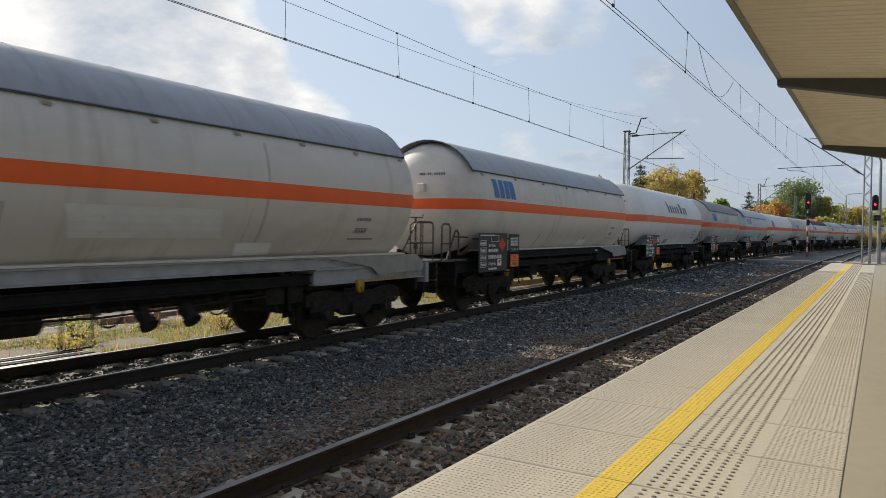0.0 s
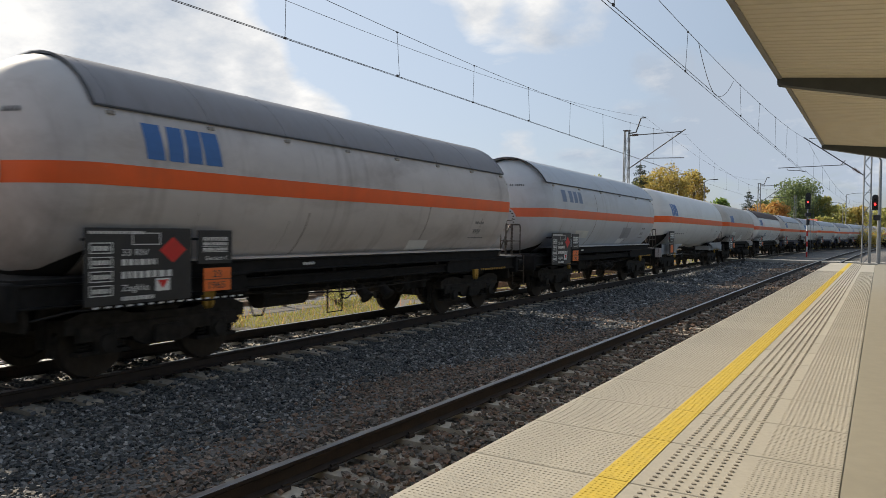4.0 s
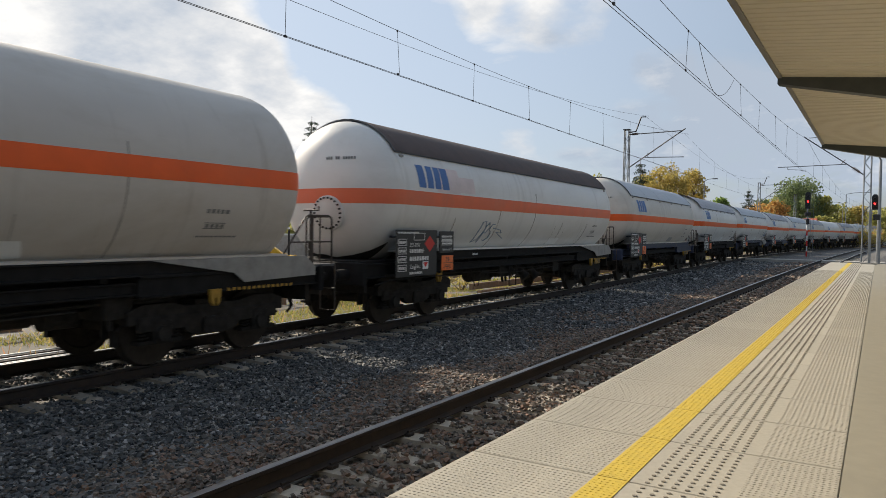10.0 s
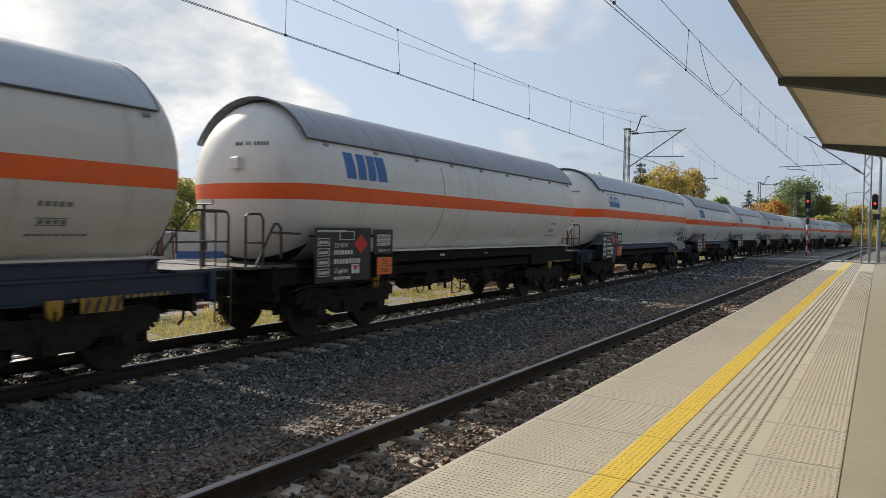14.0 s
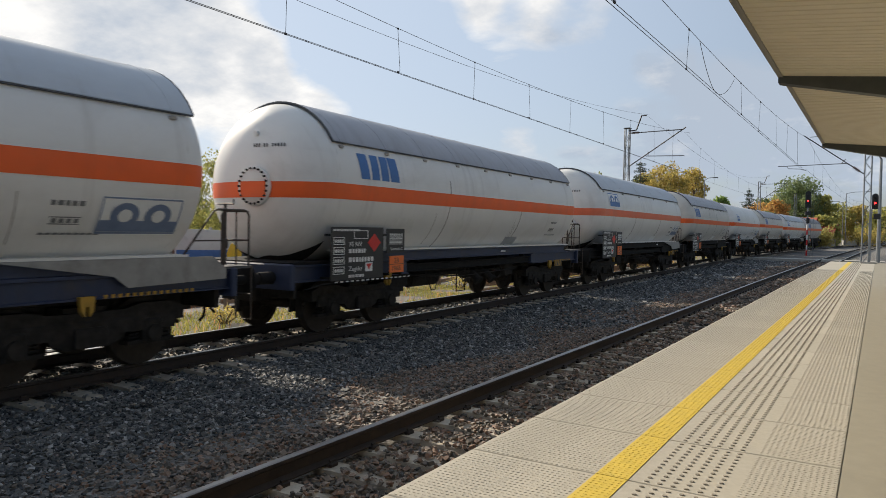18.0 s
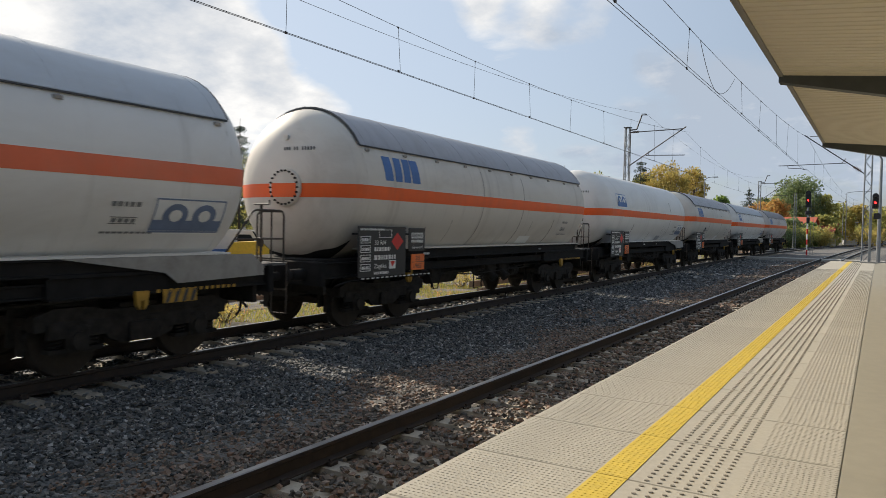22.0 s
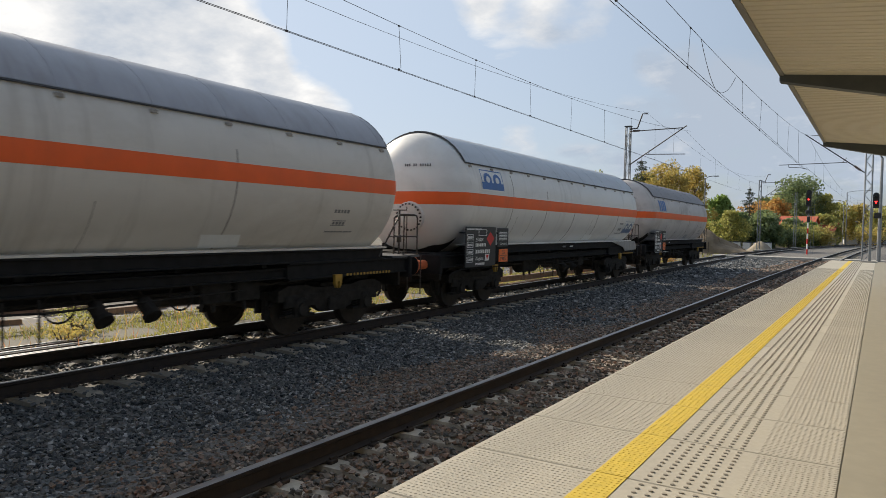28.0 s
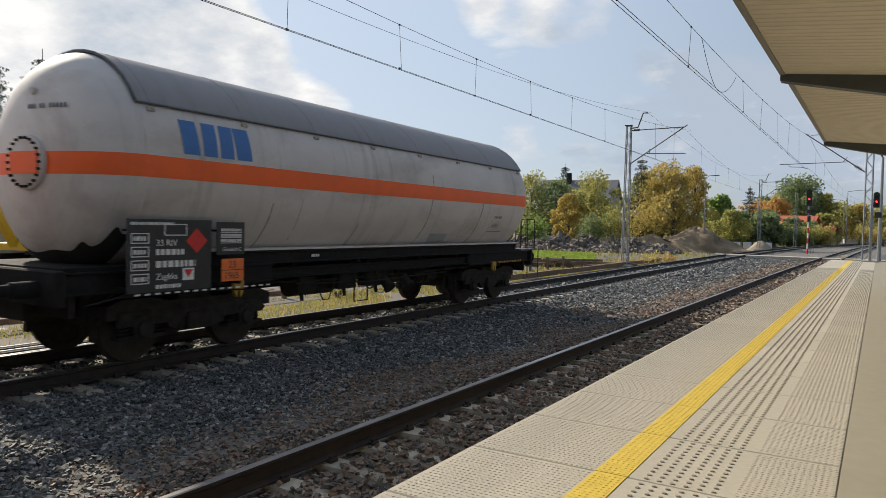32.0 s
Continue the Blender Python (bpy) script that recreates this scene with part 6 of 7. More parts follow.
def tree(x, y, h, r, kind, label, seed, base=0.25, count=2600, leaf=0.22, lobes=16, z0=-0.62):
    """A broad-leaved tree: tapered trunk, limbs, and clumps of leaves with gaps between them."""
    rng = np.random.default_rng(seed)
    t = thing("tree", label, "tree", "trees")
    lob = []
    for k in range(lobes):
        u = (k + 0.5) / lobes
        zz = h * (base + (0.94 - base) * u)
        prof = math.sin(math.pi * min(1, 0.18 + 0.78 * u)) ** 0.7
        a = k * 2.4 + rng.uniform(-0.5, 0.5)
        d = r * prof * rng.uniform(0.25, 0.85)
        lob.append((x + d * math.cos(a), y + d * math.sin(a), z0 + zz, r * rng.uniform(0.17, 0.36)))
    s = Shape()
    top = Vector((x + rng.uniform(-0.1, 0.1) * r, y, z0 + h * 0.8))
    p = Vector((x, y, z0 - 0.1))
    mid = p.lerp(top, 0.45) + Vector((rng.uniform(-0.05, 0.05) * h, 0, 0))
    s.rod(p, mid, h * 0.022, 8, h * 0.015).rod(mid, top, h * 0.015, 7, h * 0.004)
    for lx, ly, lz, lr in lob:
        u = min(0.9, max(0.1, (lz - z0) / h - 0.15))
        q = p.lerp(mid, u / 0.45) if u < 0.45 else mid.lerp(top, (u - 0.45) / 0.55)
        s.rod(q, (lx, ly, lz), h * 0.006, 5, h * 0.002)
    part("trunk", s, M["bark"], t, "brown trunk and limbs")
    cs = []
    for lx, ly, lz, lr in lob:
        n = int(count / lobes)
        v = rng.normal(size=(n, 3))
        v /= np.linalg.norm(v, axis=1)[:, None]
        cs.append(np.array([lx, ly, lz]) + v * (lr * rng.uniform(0.35, 1.12, (n, 1)) ** 0.8) * np.array([1, 1, 0.8]))
    me = soup("crown", leaves(rng, np.concatenate(cs), leaf), [(0, 1, 2), (0, 2, 3)], LEAF[kind])
    part("crown", me, None, t, kind + " autumn foliage" if kind not in ("green", "bright") else "green foliage")
    return t


def spruce(x, y, h, r, label, seed, count=26, z0=-0.62, thin=1.0, boughs=6):
    """A conifer: straight trunk with whorls of drooping boughs and hanging sprays."""
    rng = np.random.default_rng(seed)
    t = thing("spruce_tree", label, "conifer", "trees")
    s = Shape().rod((x, y, z0 - 0.1), (x, y, z0 + h), h * 0.012, 7, 0.02)
    cs = []
    for k in range(count):
        u = (k + rng.uniform(-0.3, 0.3)) / count
        z = z0 + h * (0.08 + 0.915 * max(0.0, u))
        length = r * (1 - max(0.0, u)) ** 0.6 * rng.uniform(0.7, 1.1) + 0.22
        for j in range(boughs):
            a = j * 2 * math.pi / boughs + k * 0.7 + rng.uniform(-0.4, 0.4)
            L = length * rng.uniform(0.45, 1.2)
            # each bough dips and lifts again at the tip
            pts = [(x + L * v * math.cos(a), y + L * v * math.sin(a), z - L * (0.42 * v - 0.16 * v * v)) for v in (0.0, 0.5, 1.0)]
            s.rod(pts[0], pts[1], 0.022, 4, 0.014).rod(pts[1], pts[2], 0.014, 4, 0.006)
            n = max(6, int(30 * thin * (0.3 + L / r)))
            w = rng.uniform(0.2, 1.03, n)
            c = np.stack([x + L * w * math.cos(a), y + L * w * math.sin(a), z - L * (0.42 * w - 0.16 * w * w)], 1)
            c += rng.normal(size=(n, 3)) * np.array([0.12, 0.12, 0.03]) * (0.4 + w[:, None] * L / r)
            c[:, 2] -= np.abs(rng.normal(size=n)) * (0.10 + 0.16 * np.sin(math.pi * np.clip(w, 0, 1)))
            cs.append(c)
    part("trunk", s, M["bark"], t, "straight dark trunk with boughs")
    me = soup("needles", leaves(rng, np.concatenate(cs), 0.075), [(0, 1, 2), (0, 2, 3)], LEAF["needle"])
    part("crown", me, None, t, "drooping dark green needles")
    return t


def bush(x, y, h, r, kind, label, seed, count=900, leaf=0.13, z0=-0.62):
    rng = np.random.default_rng(seed)
    t = thing("bush", label, "bush", "bushes")
    s, cs = Shape(), []
    for k in range(9):
        a, d = k * 2.4, r * rng.uniform(0.1, 0.75)
        tip = np.array([x + d * math.cos(a), y + d * math.sin(a), z0 + h * rng.uniform(0.45, 0.9)])
        s.rod((x + 0.1 * d * math.cos(a), y + 0.1 * d * math.sin(a), z0 - 0.05), tip, 0.025, 4, 0.008)
        v = rng.normal(size=(count // 9, 3))
        cs.append(tip + v * np.array([r * 0.24, r * 0.24, h * 0.17]))
    part("stem", s, M["bark"], t)
    c = np.concatenate(cs)
    c[:, 2] = np.maximum(c[:, 2], z0 + 0.02)
    part("foliage", soup("foliage", leaves(rng, c, leaf), [(0, 1, 2), (0, 2, 3)], LEAF[kind]), None, t)
    return t


def blades(name, label, kind, n, where, height, seed, width=0.02):
    """Grass as thin upright blades."""
    rng = np.random.default_rng(seed)
    x, y, z = where(rng, n)
    n = len(x)
    a = rng.uniform(0, 2 * math.pi, n)
    h = height * rng.uniform(0.4, 1.4, n)
    w = width * rng.uniform(0.6, 1.5, n)
    lean = rng.normal(size=(n, 2)) * h[:, None] * 0.35
    p = np.stack([x, y, z], 1)
    d = np.stack([np.cos(a) * w, np.sin(a) * w, 0 * a], 1)
    top = p + np.stack([lean[:, 0], lean[:, 1], h], 1)
    v = np.stack([p - d, p + d, top], 1)
    ob = new(name, soup(name, v, [(0, 1, 2)], LEAF[kind]))
    return tagged(ob, label, "grass", kind="stuff")


def strip(rng, n):
    y = rng.uniform(2, 60, n) ** 1.0
    u = rng.uniform(0, 1, n)
    x = np.array([far_x(v) for v in y]) - 2.9 - u ** 1.3 * 4.2
    keep = np.array([noise.noise((a * 0.6, b * 0.6, 0)) > -0.25 for a, b in zip(x, y)])
    return x[keep], y[keep], np.full(keep.sum(), -0.64)


blades("verge_grass", "dry yellow-green grass on the verge behind the track", "grass", 84000, strip, 0.10, 21, 0.012)
blades("verge_weeds", "taller dry autumn weeds beside the ballast", "dry", 1900, strip, 0.34, 22, 0.011)
blades("lawn", "fresh green grass patch by the rubble", "lawn", 16000, lambda rng, n: (lambda y: (-rng.uniform(0.355, 0.46, n) * y, y, np.full(n, -0.62)))(rng.uniform(50, 65, n)), 0.22, 23, 0.045)
blades("far_grass", "yellowish grass between the yard and the line", "grass", 4500, lambda rng, n: (rng.uniform(-40, -14, n), rng.uniform(30, 110, n), np.full(n, -0.62)), 0.25, 24, 0.06)

sp = [
    # x, y, height, radius, label, seed, whorls, fullness
    (-47.0, 26.0, 13.4, 4.4, "tall sparse spruce with drooping boughs", 31, 24, 2.6), (-54.6, 26.4, 14.4, 5.2, "dark spruce behind the yard", 32, 30, 3.4),
    (-58.0, 53.0, 13.6, 2.6, "narrow dark spruce beyond the yard", 36, 22, 2.6), (-56.0, 62.0, 15.4, 2.8, "tall dark spruce beyond the yard", 37, 22, 2.6),
    (-42.0, 104.0, 12.5, 2.4, "dark pointed spruce among the trees", 33, 24, 2.4), (-26.6, 92.0, 12.0, 3.6, "broad dark spruce behind the mast", 34, 24, 2.2),
    (-19.3, 132.0, 10.4, 2.8, "small dark spruce in the distance", 35, 24, 2.2),
]
for a in sp:
    spruce(*a[:6], count=a[6], thin=a[7])
T = [
    # x, y, height, radius, foliage, label
    (-44.5, 97, 10.6, 4.2, "olive", "olive green tree at the yard edge"), (-40.0, 96, 9.6, 4.4, "green", "dense dark green leafy tree"), (-36.8, 101, 9.0, 4.0, "green", "dark green tree beside the house"),
    (-33.3, 93, 10.0, 4.6, "olive", "yellowing tree with a round crown"), (-34.8, 88, 7.2, 2.6, "gold", "small yellow autumn tree"), (-47.0, 92, 7.5, 2.6, "orange", "young tree with brown-orange autumn leaves"),
    (-27.3, 96, 10.4, 3.9, "olive", "olive autumn tree by the yard"), (-24.2, 94, 11.5, 4.2, "gold", "tall golden autumn tree behind the earth heap"), (-21.0, 97, 11.2, 3.4, "gold", "golden autumn tree by the yard"),
    (-22.6, 92, 10.2, 4.4, "gold", "broad golden autumn tree with gaps in its crown"), (-18.4, 110, 5.6, 3.0, "olive", "light green tree by the yard"), (-21.6, 118, 8.2, 3.2, "bright", "light green tree beyond the heap"),
    (-19.2, 122, 5.6, 3.4, "green", "low green tree by the line"), (-16.6, 128, 6.0, 4.2, "green", "low green tree before the red roof"), (-15.2, 120, 5.2, 3.2, "green", "rounded green tree near the crossing"),
    (-17.6, 152, 8.9, 5.0, "orange", "orange autumn tree in the distance"), (-21.5, 158, 8.4, 5.0, "orange", "orange-brown tree behind the red roof"),
    (-16.6, 185, 15.2, 9.6, "green", "large dark green tree with an uneven crown"), (-11.4, 188, 12.0, 4.6, "olive", "large olive tree with gaps"), (-21.5, 190, 12.0, 6.0, "olive", "large olive tree in the distance"),
    (-9.8, 205, 10.4, 7.0, "olive", "brownish tree far along the line"), (-4.5, 205, 10.0, 6.0, "gold", "yellow-green tree far along the line"), (-13.0, 136, 4.9, 3.4, "green", "low green tree beyond the crossing"), (-19.6, 134, 5.6, 3.2, "green", "green tree hiding the red roof"), (-10.6, 139, 4.4, 2.6, "bright", "light green tree before the red roof"),
    (-8.8, 150, 6.0, 3.6, "olive", "low olive tree by the line"), (0.5, 190, 8.8, 6.0, "olive", "olive distant tree behind the platform"), (6.0, 175, 7.6, 5.0, "gold", "yellow tree far behind the platform"),
    (-54.0, 42, 6.6, 4.2, "olive", "yellow-green tree behind the machine"), (-50.0, 34, 5.6, 3.4, "olive", "yellow-green autumn tree behind the yard"), (-60.0, 40, 7.2, 4.2, "gold", "yellow tree at the yard edge"),
    (-52.5, 28.5, 7.6, 3.0, "olive", "leafy yellow-green tree between the spruces"), (-57.0, 31.0, 9.4, 3.6, "green", "dark leafy tree behind the spruce"), (-49.0, 30.5, 6.4, 2.6, "gold", "small yellow autumn tree behind the machine"),
    (-62, 55, 10.5, 5.0, "olive", "olive tree beyond the yard"), (-56, 68, 10.0, 5.0, "gold", "yellow tree beyond the yard"), (-52, 82, 10.5, 5.0, "olive", "olive tree beyond the yard"), (-70, 48, 11, 5, "green", "green tree beyond the yard"),
]
for i, a in enumerate(T):
    far = a[1] > 115
    tree(a[0], a[1], a[2], a[3], a[4], a[5], 100 + i, count=4800 if not far else 9000 if a[3] > 9 else 3600, leaf=0.17 if not far else 0.30, base=0.12 if a[2] < 8 else 0.22, lobes=30)
B = [
    (-36.2, 80, 3.2, 2.2, "bright", "bright green leafy bush by the rubble"), (-27.6, 84, 4.6, 2.6, "olive", "yellow-green bush before the trees"), (-24.4, 86, 5.4, 3.2, "gold", "golden bush before the trees"),
    (-29.5, 82, 3.6, 2.2, "green", "green bush at the rubble"), (-18.5, 126, 2.6, 2.4, "green", "green bush before the house"), (-15.4, 128, 2.4, 2.4, "olive", "olive bush before the house"), (-12.8, 130, 3.2, 2.6, "green", "green bush beside the bins"), (-10.4, 132, 3.2, 2.6, "olive", "olive bush by the line"), (-21.5, 124, 3.4, 2.8, "green", "dense green bush before the house"), (-17.0, 131, 3.6, 2.8, "green", "dense green bush before the house"), (-14.0, 134, 3.6, 2.8, "olive", "olive bush before the house"), (-8.6, 137, 3.2, 2.6, "green", "green bush near the signal"), (-19.9, 133, 3.6, 2.8, "olive", "olive bush before the house"), (-43.0, 80, 5.2, 1.7, "orange", "slender bush with orange-brown leaves"), (-45.5, 76, 3.8, 1.6, "orange", "rusty brown autumn bush"),
    (-12.6, 46.5, 0.9, 0.7, "gold", "yellow weeds beside the mast"), (-12.5, 50.5, 0.75, 0.6, "orange", "reddish dry weeds by the track"),
    (-8.2, 135, 3.2, 1.8, "gold", "bright yellow bush near the signal"), (-2.0, 150, 3.4, 3.0, "gold", "yellow bush behind the mast"),
    (-13.6, 8.0, 0.45, 0.6, "gold", "low yellow bush beside the rails"), (-15.2, 9.2, 0.5, 0.6, "olive", "low weedy bush beside the rails"), (-14.2, 12.5, 0.45, 0.6, "gold", "low yellow weeds behind the track"),
    (-15.5, 18.5, 0.55, 0.7, "olive", "weeds behind the track"), (-15.0, 26, 0.6, 0.8, "gold", "yellow weeds behind the track"), (-44, 30, 3.2, 3.0, "olive", "yellow-green bush behind the machine"), (-40, 26, 3.4, 2.4, "olive", "green-yellow bush by the yard"), (-48, 27, 3.2, 3, "olive", "yellow-green bush at the yard edge"),
]
for i, a in enumerate(B):
    bush(a[0], a[1], a[2], a[3], a[4], a[5], 300 + i, count=(1400 if a[1] > 60 else 220) if a[1] > 40 else (1600 if a[0] < -30 else 420), leaf=(0.16 if a[1] > 60 else 0.07) if a[1] > 40 else (0.06 if a[0] < -30 else 0.035))


# ---- earth, rubble ----
def heap(name, label, cat, x, y, rx, ry, h, mat, seed, rough=0.25):
    s = Shape()
    n, m = 30, 12
    rows = []
    for i in range(m + 1):
        u = i / m
        ring = []
        for j in range(n + 1):
            a = 2 * math.pi * j / n
            d = 1 + rough * noise.noise((2 * math.cos(a) + seed, 2 * math.sin(a), u * 3)) + 0.12 * rough * noise.noise((9 * math.cos(a) + seed, 9 * math.sin(a), u * 9))
            z = h * (math.cos(u * math.pi) * 0.5 + 0.5) * (1 + 0.5 * rough * noise.noise((a * 2, u * 4, seed)))
            ring.append((x + rx * u * d * math.cos(a), y + ry * u * d * math.sin(a), -0.66 + z))
        rows.append(ring)
    s.grid(rows)
    return solid(name, s, mat, label, cat, smooth="all")


M["earth"] = paint("earth", (0.24, 0.18, 0.115), 0.95, grain=1.2, spread=0.25, stain=0.6, stain_colour=(0.13, 0.10, 0.06), stain_scale=0.5, bump=0.12, bump_scale=3)
M["sand"] = paint("sand", (0.34, 0.29, 0.22), 0.95, grain=2, spread=0.15, bump=0.05, bump_scale=5)
M["rubble"] = islands("rubble", [(0.07, 0.058, 0.046), (0.17, 0.145, 0.12), (0.31, 0.28, 0.24), (0.15, 0.11, 0.085), (0.095, 0.085, 0.08)], 0.9, grain=5)
heap("earth_mound", "tall heap of brown earth beside the line", "earth heap", -18.3, 86, 6.8, 4.8, 2.75, M["earth"], 3, 0.55)
heap("earth_mound", "lower heap of brown earth", "earth heap", -22.6, 83, 4.6, 3.5, 1.8, M["earth"], 9, 0.6)
heap("sand_mound", "small pale heap of sand", "sand heap", -13.7, 104, 2.1, 2.0, 1.35, M["sand"], 5, 0.25)


def rubble(name, label, x0, x1, y0, y1, h, n, seed):
    rng = np.random.default_rng(seed)
    x, y = rng.uniform(x0, x1, n), rng.uniform(y0, y1, n)
    u = np.sin(np.pi * (x - x0) / (x1 - x0)) * np.sin(np.pi * (y - y0) / (y1 - y0))
    z = -0.62 + h * u * rng.uniform(0.0, 1.0, n) ** 0.6 * (0.7 + 0.3 * np.sin(x * 2.1 + seed))
    v = stones(rng, np.stack([x, y, z], 1), rng.uniform(0.06, 0.30, n))
    tagged(new(name, soup(name, v, CUBE_F, M["rubble"])), label, "rubble", kind="stuff")


rubble("rubble_heap", "heap of broken grey concrete and stones", -36, -22.5, 71, 80, 1.9, 4200, 41)
rubble("rubble_row", "low row of dark stones at the yard edge", -46, -33, 75, 83, 1.3, 2400, 42)
rubble("rubble_spill", "scattered broken stones by the earth heap", -27, -18, 74, 80, 1.5, 1800, 43)

# old platform edge of stacked boards behind the far track
M["board_old"] = paint("old_boards", (0.20, 0.14, 0.095), 0.9, grain=6, spread=0.3, stain=0.5, stain_colour=(0.08, 0.06, 0.045), stain_scale=2, bump=0.01, vary=0.25)
wl = thing("retaining_wall", "low decayed wall of brown boards and old sleepers", "wall", kind="structure")
rw = random.Random(4)
for k in range(13):
    for j in range(2):
        x, y = -13.0 - 0.35 * j - 0.02 * k, 24.0 + k * 2.2
        part("board", Shape().box(-0.09, 0.09, 0, 2.1, 0, 0.24, cut=0.015), M["board_old"], wl, at=pose(x + rw.uniform(-0.1, 0.1), y, -0.64 + 0.25 * j, 0, rw.uniform(-4, 4), rw.uniform(-2, 2)))
bs = thing("board_stack", "decaying stack of old brown boards in the weeds", "board stack")
for k in range(22):
    u = k % 6
    part("board", Shape().box(-1.3, 1.3, -0.11, 0.11, 0, 0.14, cut=0.012), M["board_old"], bs,
         at=pose(-19.6 + u * 1.15 + rw.uniform(-0.3, 0.3), 41.2 + u * 0.5 + rw.uniform(-0.5, 0.5), -0.63 + 0.145 * (k // 6), 0, 0, 22 + rw.uniform(-16, 16)))
rs = thing("rail_stack", "stack of old rails lying beside the track", "rails", "")
for k in range(6):
    part("old_rail", Shape().extrude([(u, w + 0.172) for u, w in RAIL], -4, 7.6), M["bright_steel"] if k % 2 else M["rail_side"], rs, at=pose(-12.35 - 0.2 * k, 0.5, -0.63, 0, 0, 0.6))

# ---- fence along the yard ----
fe = thing("fence", "low post and rail fence of weathered wood", "fence")
for k in range(16):
    part("post", Shape().box(-16.6, -16.48, 5.0 + 2.4 * k, 5.12 + 2.4 * k, -0.66, 0.15), M["board_old"], fe)
    if k < 15:
        part("rail", Shape().box(-16.56, -16.52, 5.1 + 2.4 * k, 7.4 + 2.4 * k, -0.08, 0.02), M["board_old"], fe)

# paved yard road
rd = Shape().grid([[(x, y, -0.612) for x in (-30, -24, -19.5)] for y in (-10, 10, 30, 44)])
M["road"] = paint("yard_road", (0.15, 0.14, 0.13), 0.9, grain=4, spread=0.2, stain=0.6, stain_colour=(0.12, 0.11, 0.10), stain_scale=0.4, bump=0.01, bump_scale=20)
solid("road", rd, M["road"], "worn grey road across the yard", "road", kind="structure")


def mud_material():
    """Trodden wet mud: rough earth with smooth puddled hollows."""
    m = paint("mud", (0.10, 0.09, 0.078), 0.9, grain=3.0, spread=0.3, stain=0.6, stain_colour=(0.16, 0.145, 0.12), stain_scale=0.7, bump=0.03, bump_scale=9, stretch=(1, 0.35, 1))
    t = m.node_tree
    co = t.nodes.new("ShaderNodeTexCoord")
    mp = t.nodes.new("ShaderNodeMapping")
    mp.inputs["Scale"].default_value = (1.0, 0.3, 1.0)
    t.links.new(co.outputs["Object"], mp.inputs[0])
    n = node(t, "ShaderNodeTexNoise", Scale=1.3, Detail=5.0)
    t.links.new(mp.outputs[0], n.inputs["Vector"])
    r = t.nodes.new("ShaderNodeMapRange")
    r.inputs["From Min"].default_value, r.inputs["From Max"].default_value = 0.50, 0.60
    r.inputs["To Min"].default_value, r.inputs["To Max"].default_value = 0.9, 0.12
    t.links.new(n.outputs["Fac"], r.inputs["Value"])
    t.links.new(r.outputs[0], t.nodes["Principled BSDF"].inputs["Roughness"])
    return m


M["mud"] = mud_material()
solid("mud", Shape().grid([[(x - 0.0165 * y, y, -0.611) for x in (-19.2, -17.5, -15.9)] for y in range(-6, 62, 4)]), M["mud"], "wet trodden mud with puddles behind the verge", "ground", kind="structure")

# lengths of old timber and rail lying in the mud
lt = thing("old_timber", "weathered timbers and rails lying in the mud", "timber")
for k in range(34):
    yy = 3.0 + k * 0.95 + rw.uniform(-0.4, 0.4)
    part("timber", Shape().box(-0.07, 0.07, -1.0, 1.0, 0.0, 0.10, cut=0.012), M["board_old"], lt, at=pose(-17.1 - rw.uniform(0, 2.2) - 0.0165 * yy, yy, -0.612, 0, 0, rw.uniform(-14, 14)) @ Matrix.Diagonal((1, rw.uniform(0.6, 1.5), rw.uniform(0.7, 1.6), 1)))

# panel wall that closes the yard
yw = thing("yard_wall", "low wall of grey concrete panels between posts", "wall")
for k in range(14):
    q = pose(-40.5 + 0.93 * k, 11.0 + 1.55 * k, -0.64, 0, 0, -30.9)
    part("panel", Shape().box(-0.04, 0.04, 0.08, 1.74, 0, 2.1, cut=0.01), M["concrete"], yw, at=q)
    part("post", Shape().box(-0.09, 0.09, -0.08, 0.08, 0, 2.35, cut=0.015), M["concrete"], yw, at=q)
    part("cap_rail", Shape().box(-0.07, 0.07, -0.08, 1.74, 2.1, 2.2, cut=0.01), M["placard"], yw, at=q)

# poles and boards stood up against one another
ps = thing("pole_stack", "reddish-brown poles and boards leaning together", "pole stack")
M["pole_brown"] = paint("pole_brown", (0.20, 0.105, 0.07), 0.85, grain=9, spread=0.3, stain=0.5, stain_colour=(0.09, 0.055, 0.04), stain_scale=2, vary=0.25, stretch=(1, 1, 0.2))
for k in range(46):
    u = k / 45
    bx, by = -28.9 + 1.9 * u + rw.uniform(-0.4, 0.4), 18.0 + 2.6 * u + rw.uniform(-0.4, 0.4)
    part("pole", Shape().box(-0.045, 0.045, -0.035, 0.035, 0, 1.7 + rw.uniform(0, 1.3), cut=0.01), M["pole_brown"], ps, at=pose(bx, by, -0.63, rw.uniform(-9, 9), rw.uniform(-9, 9), rw.uniform(0, 90)))


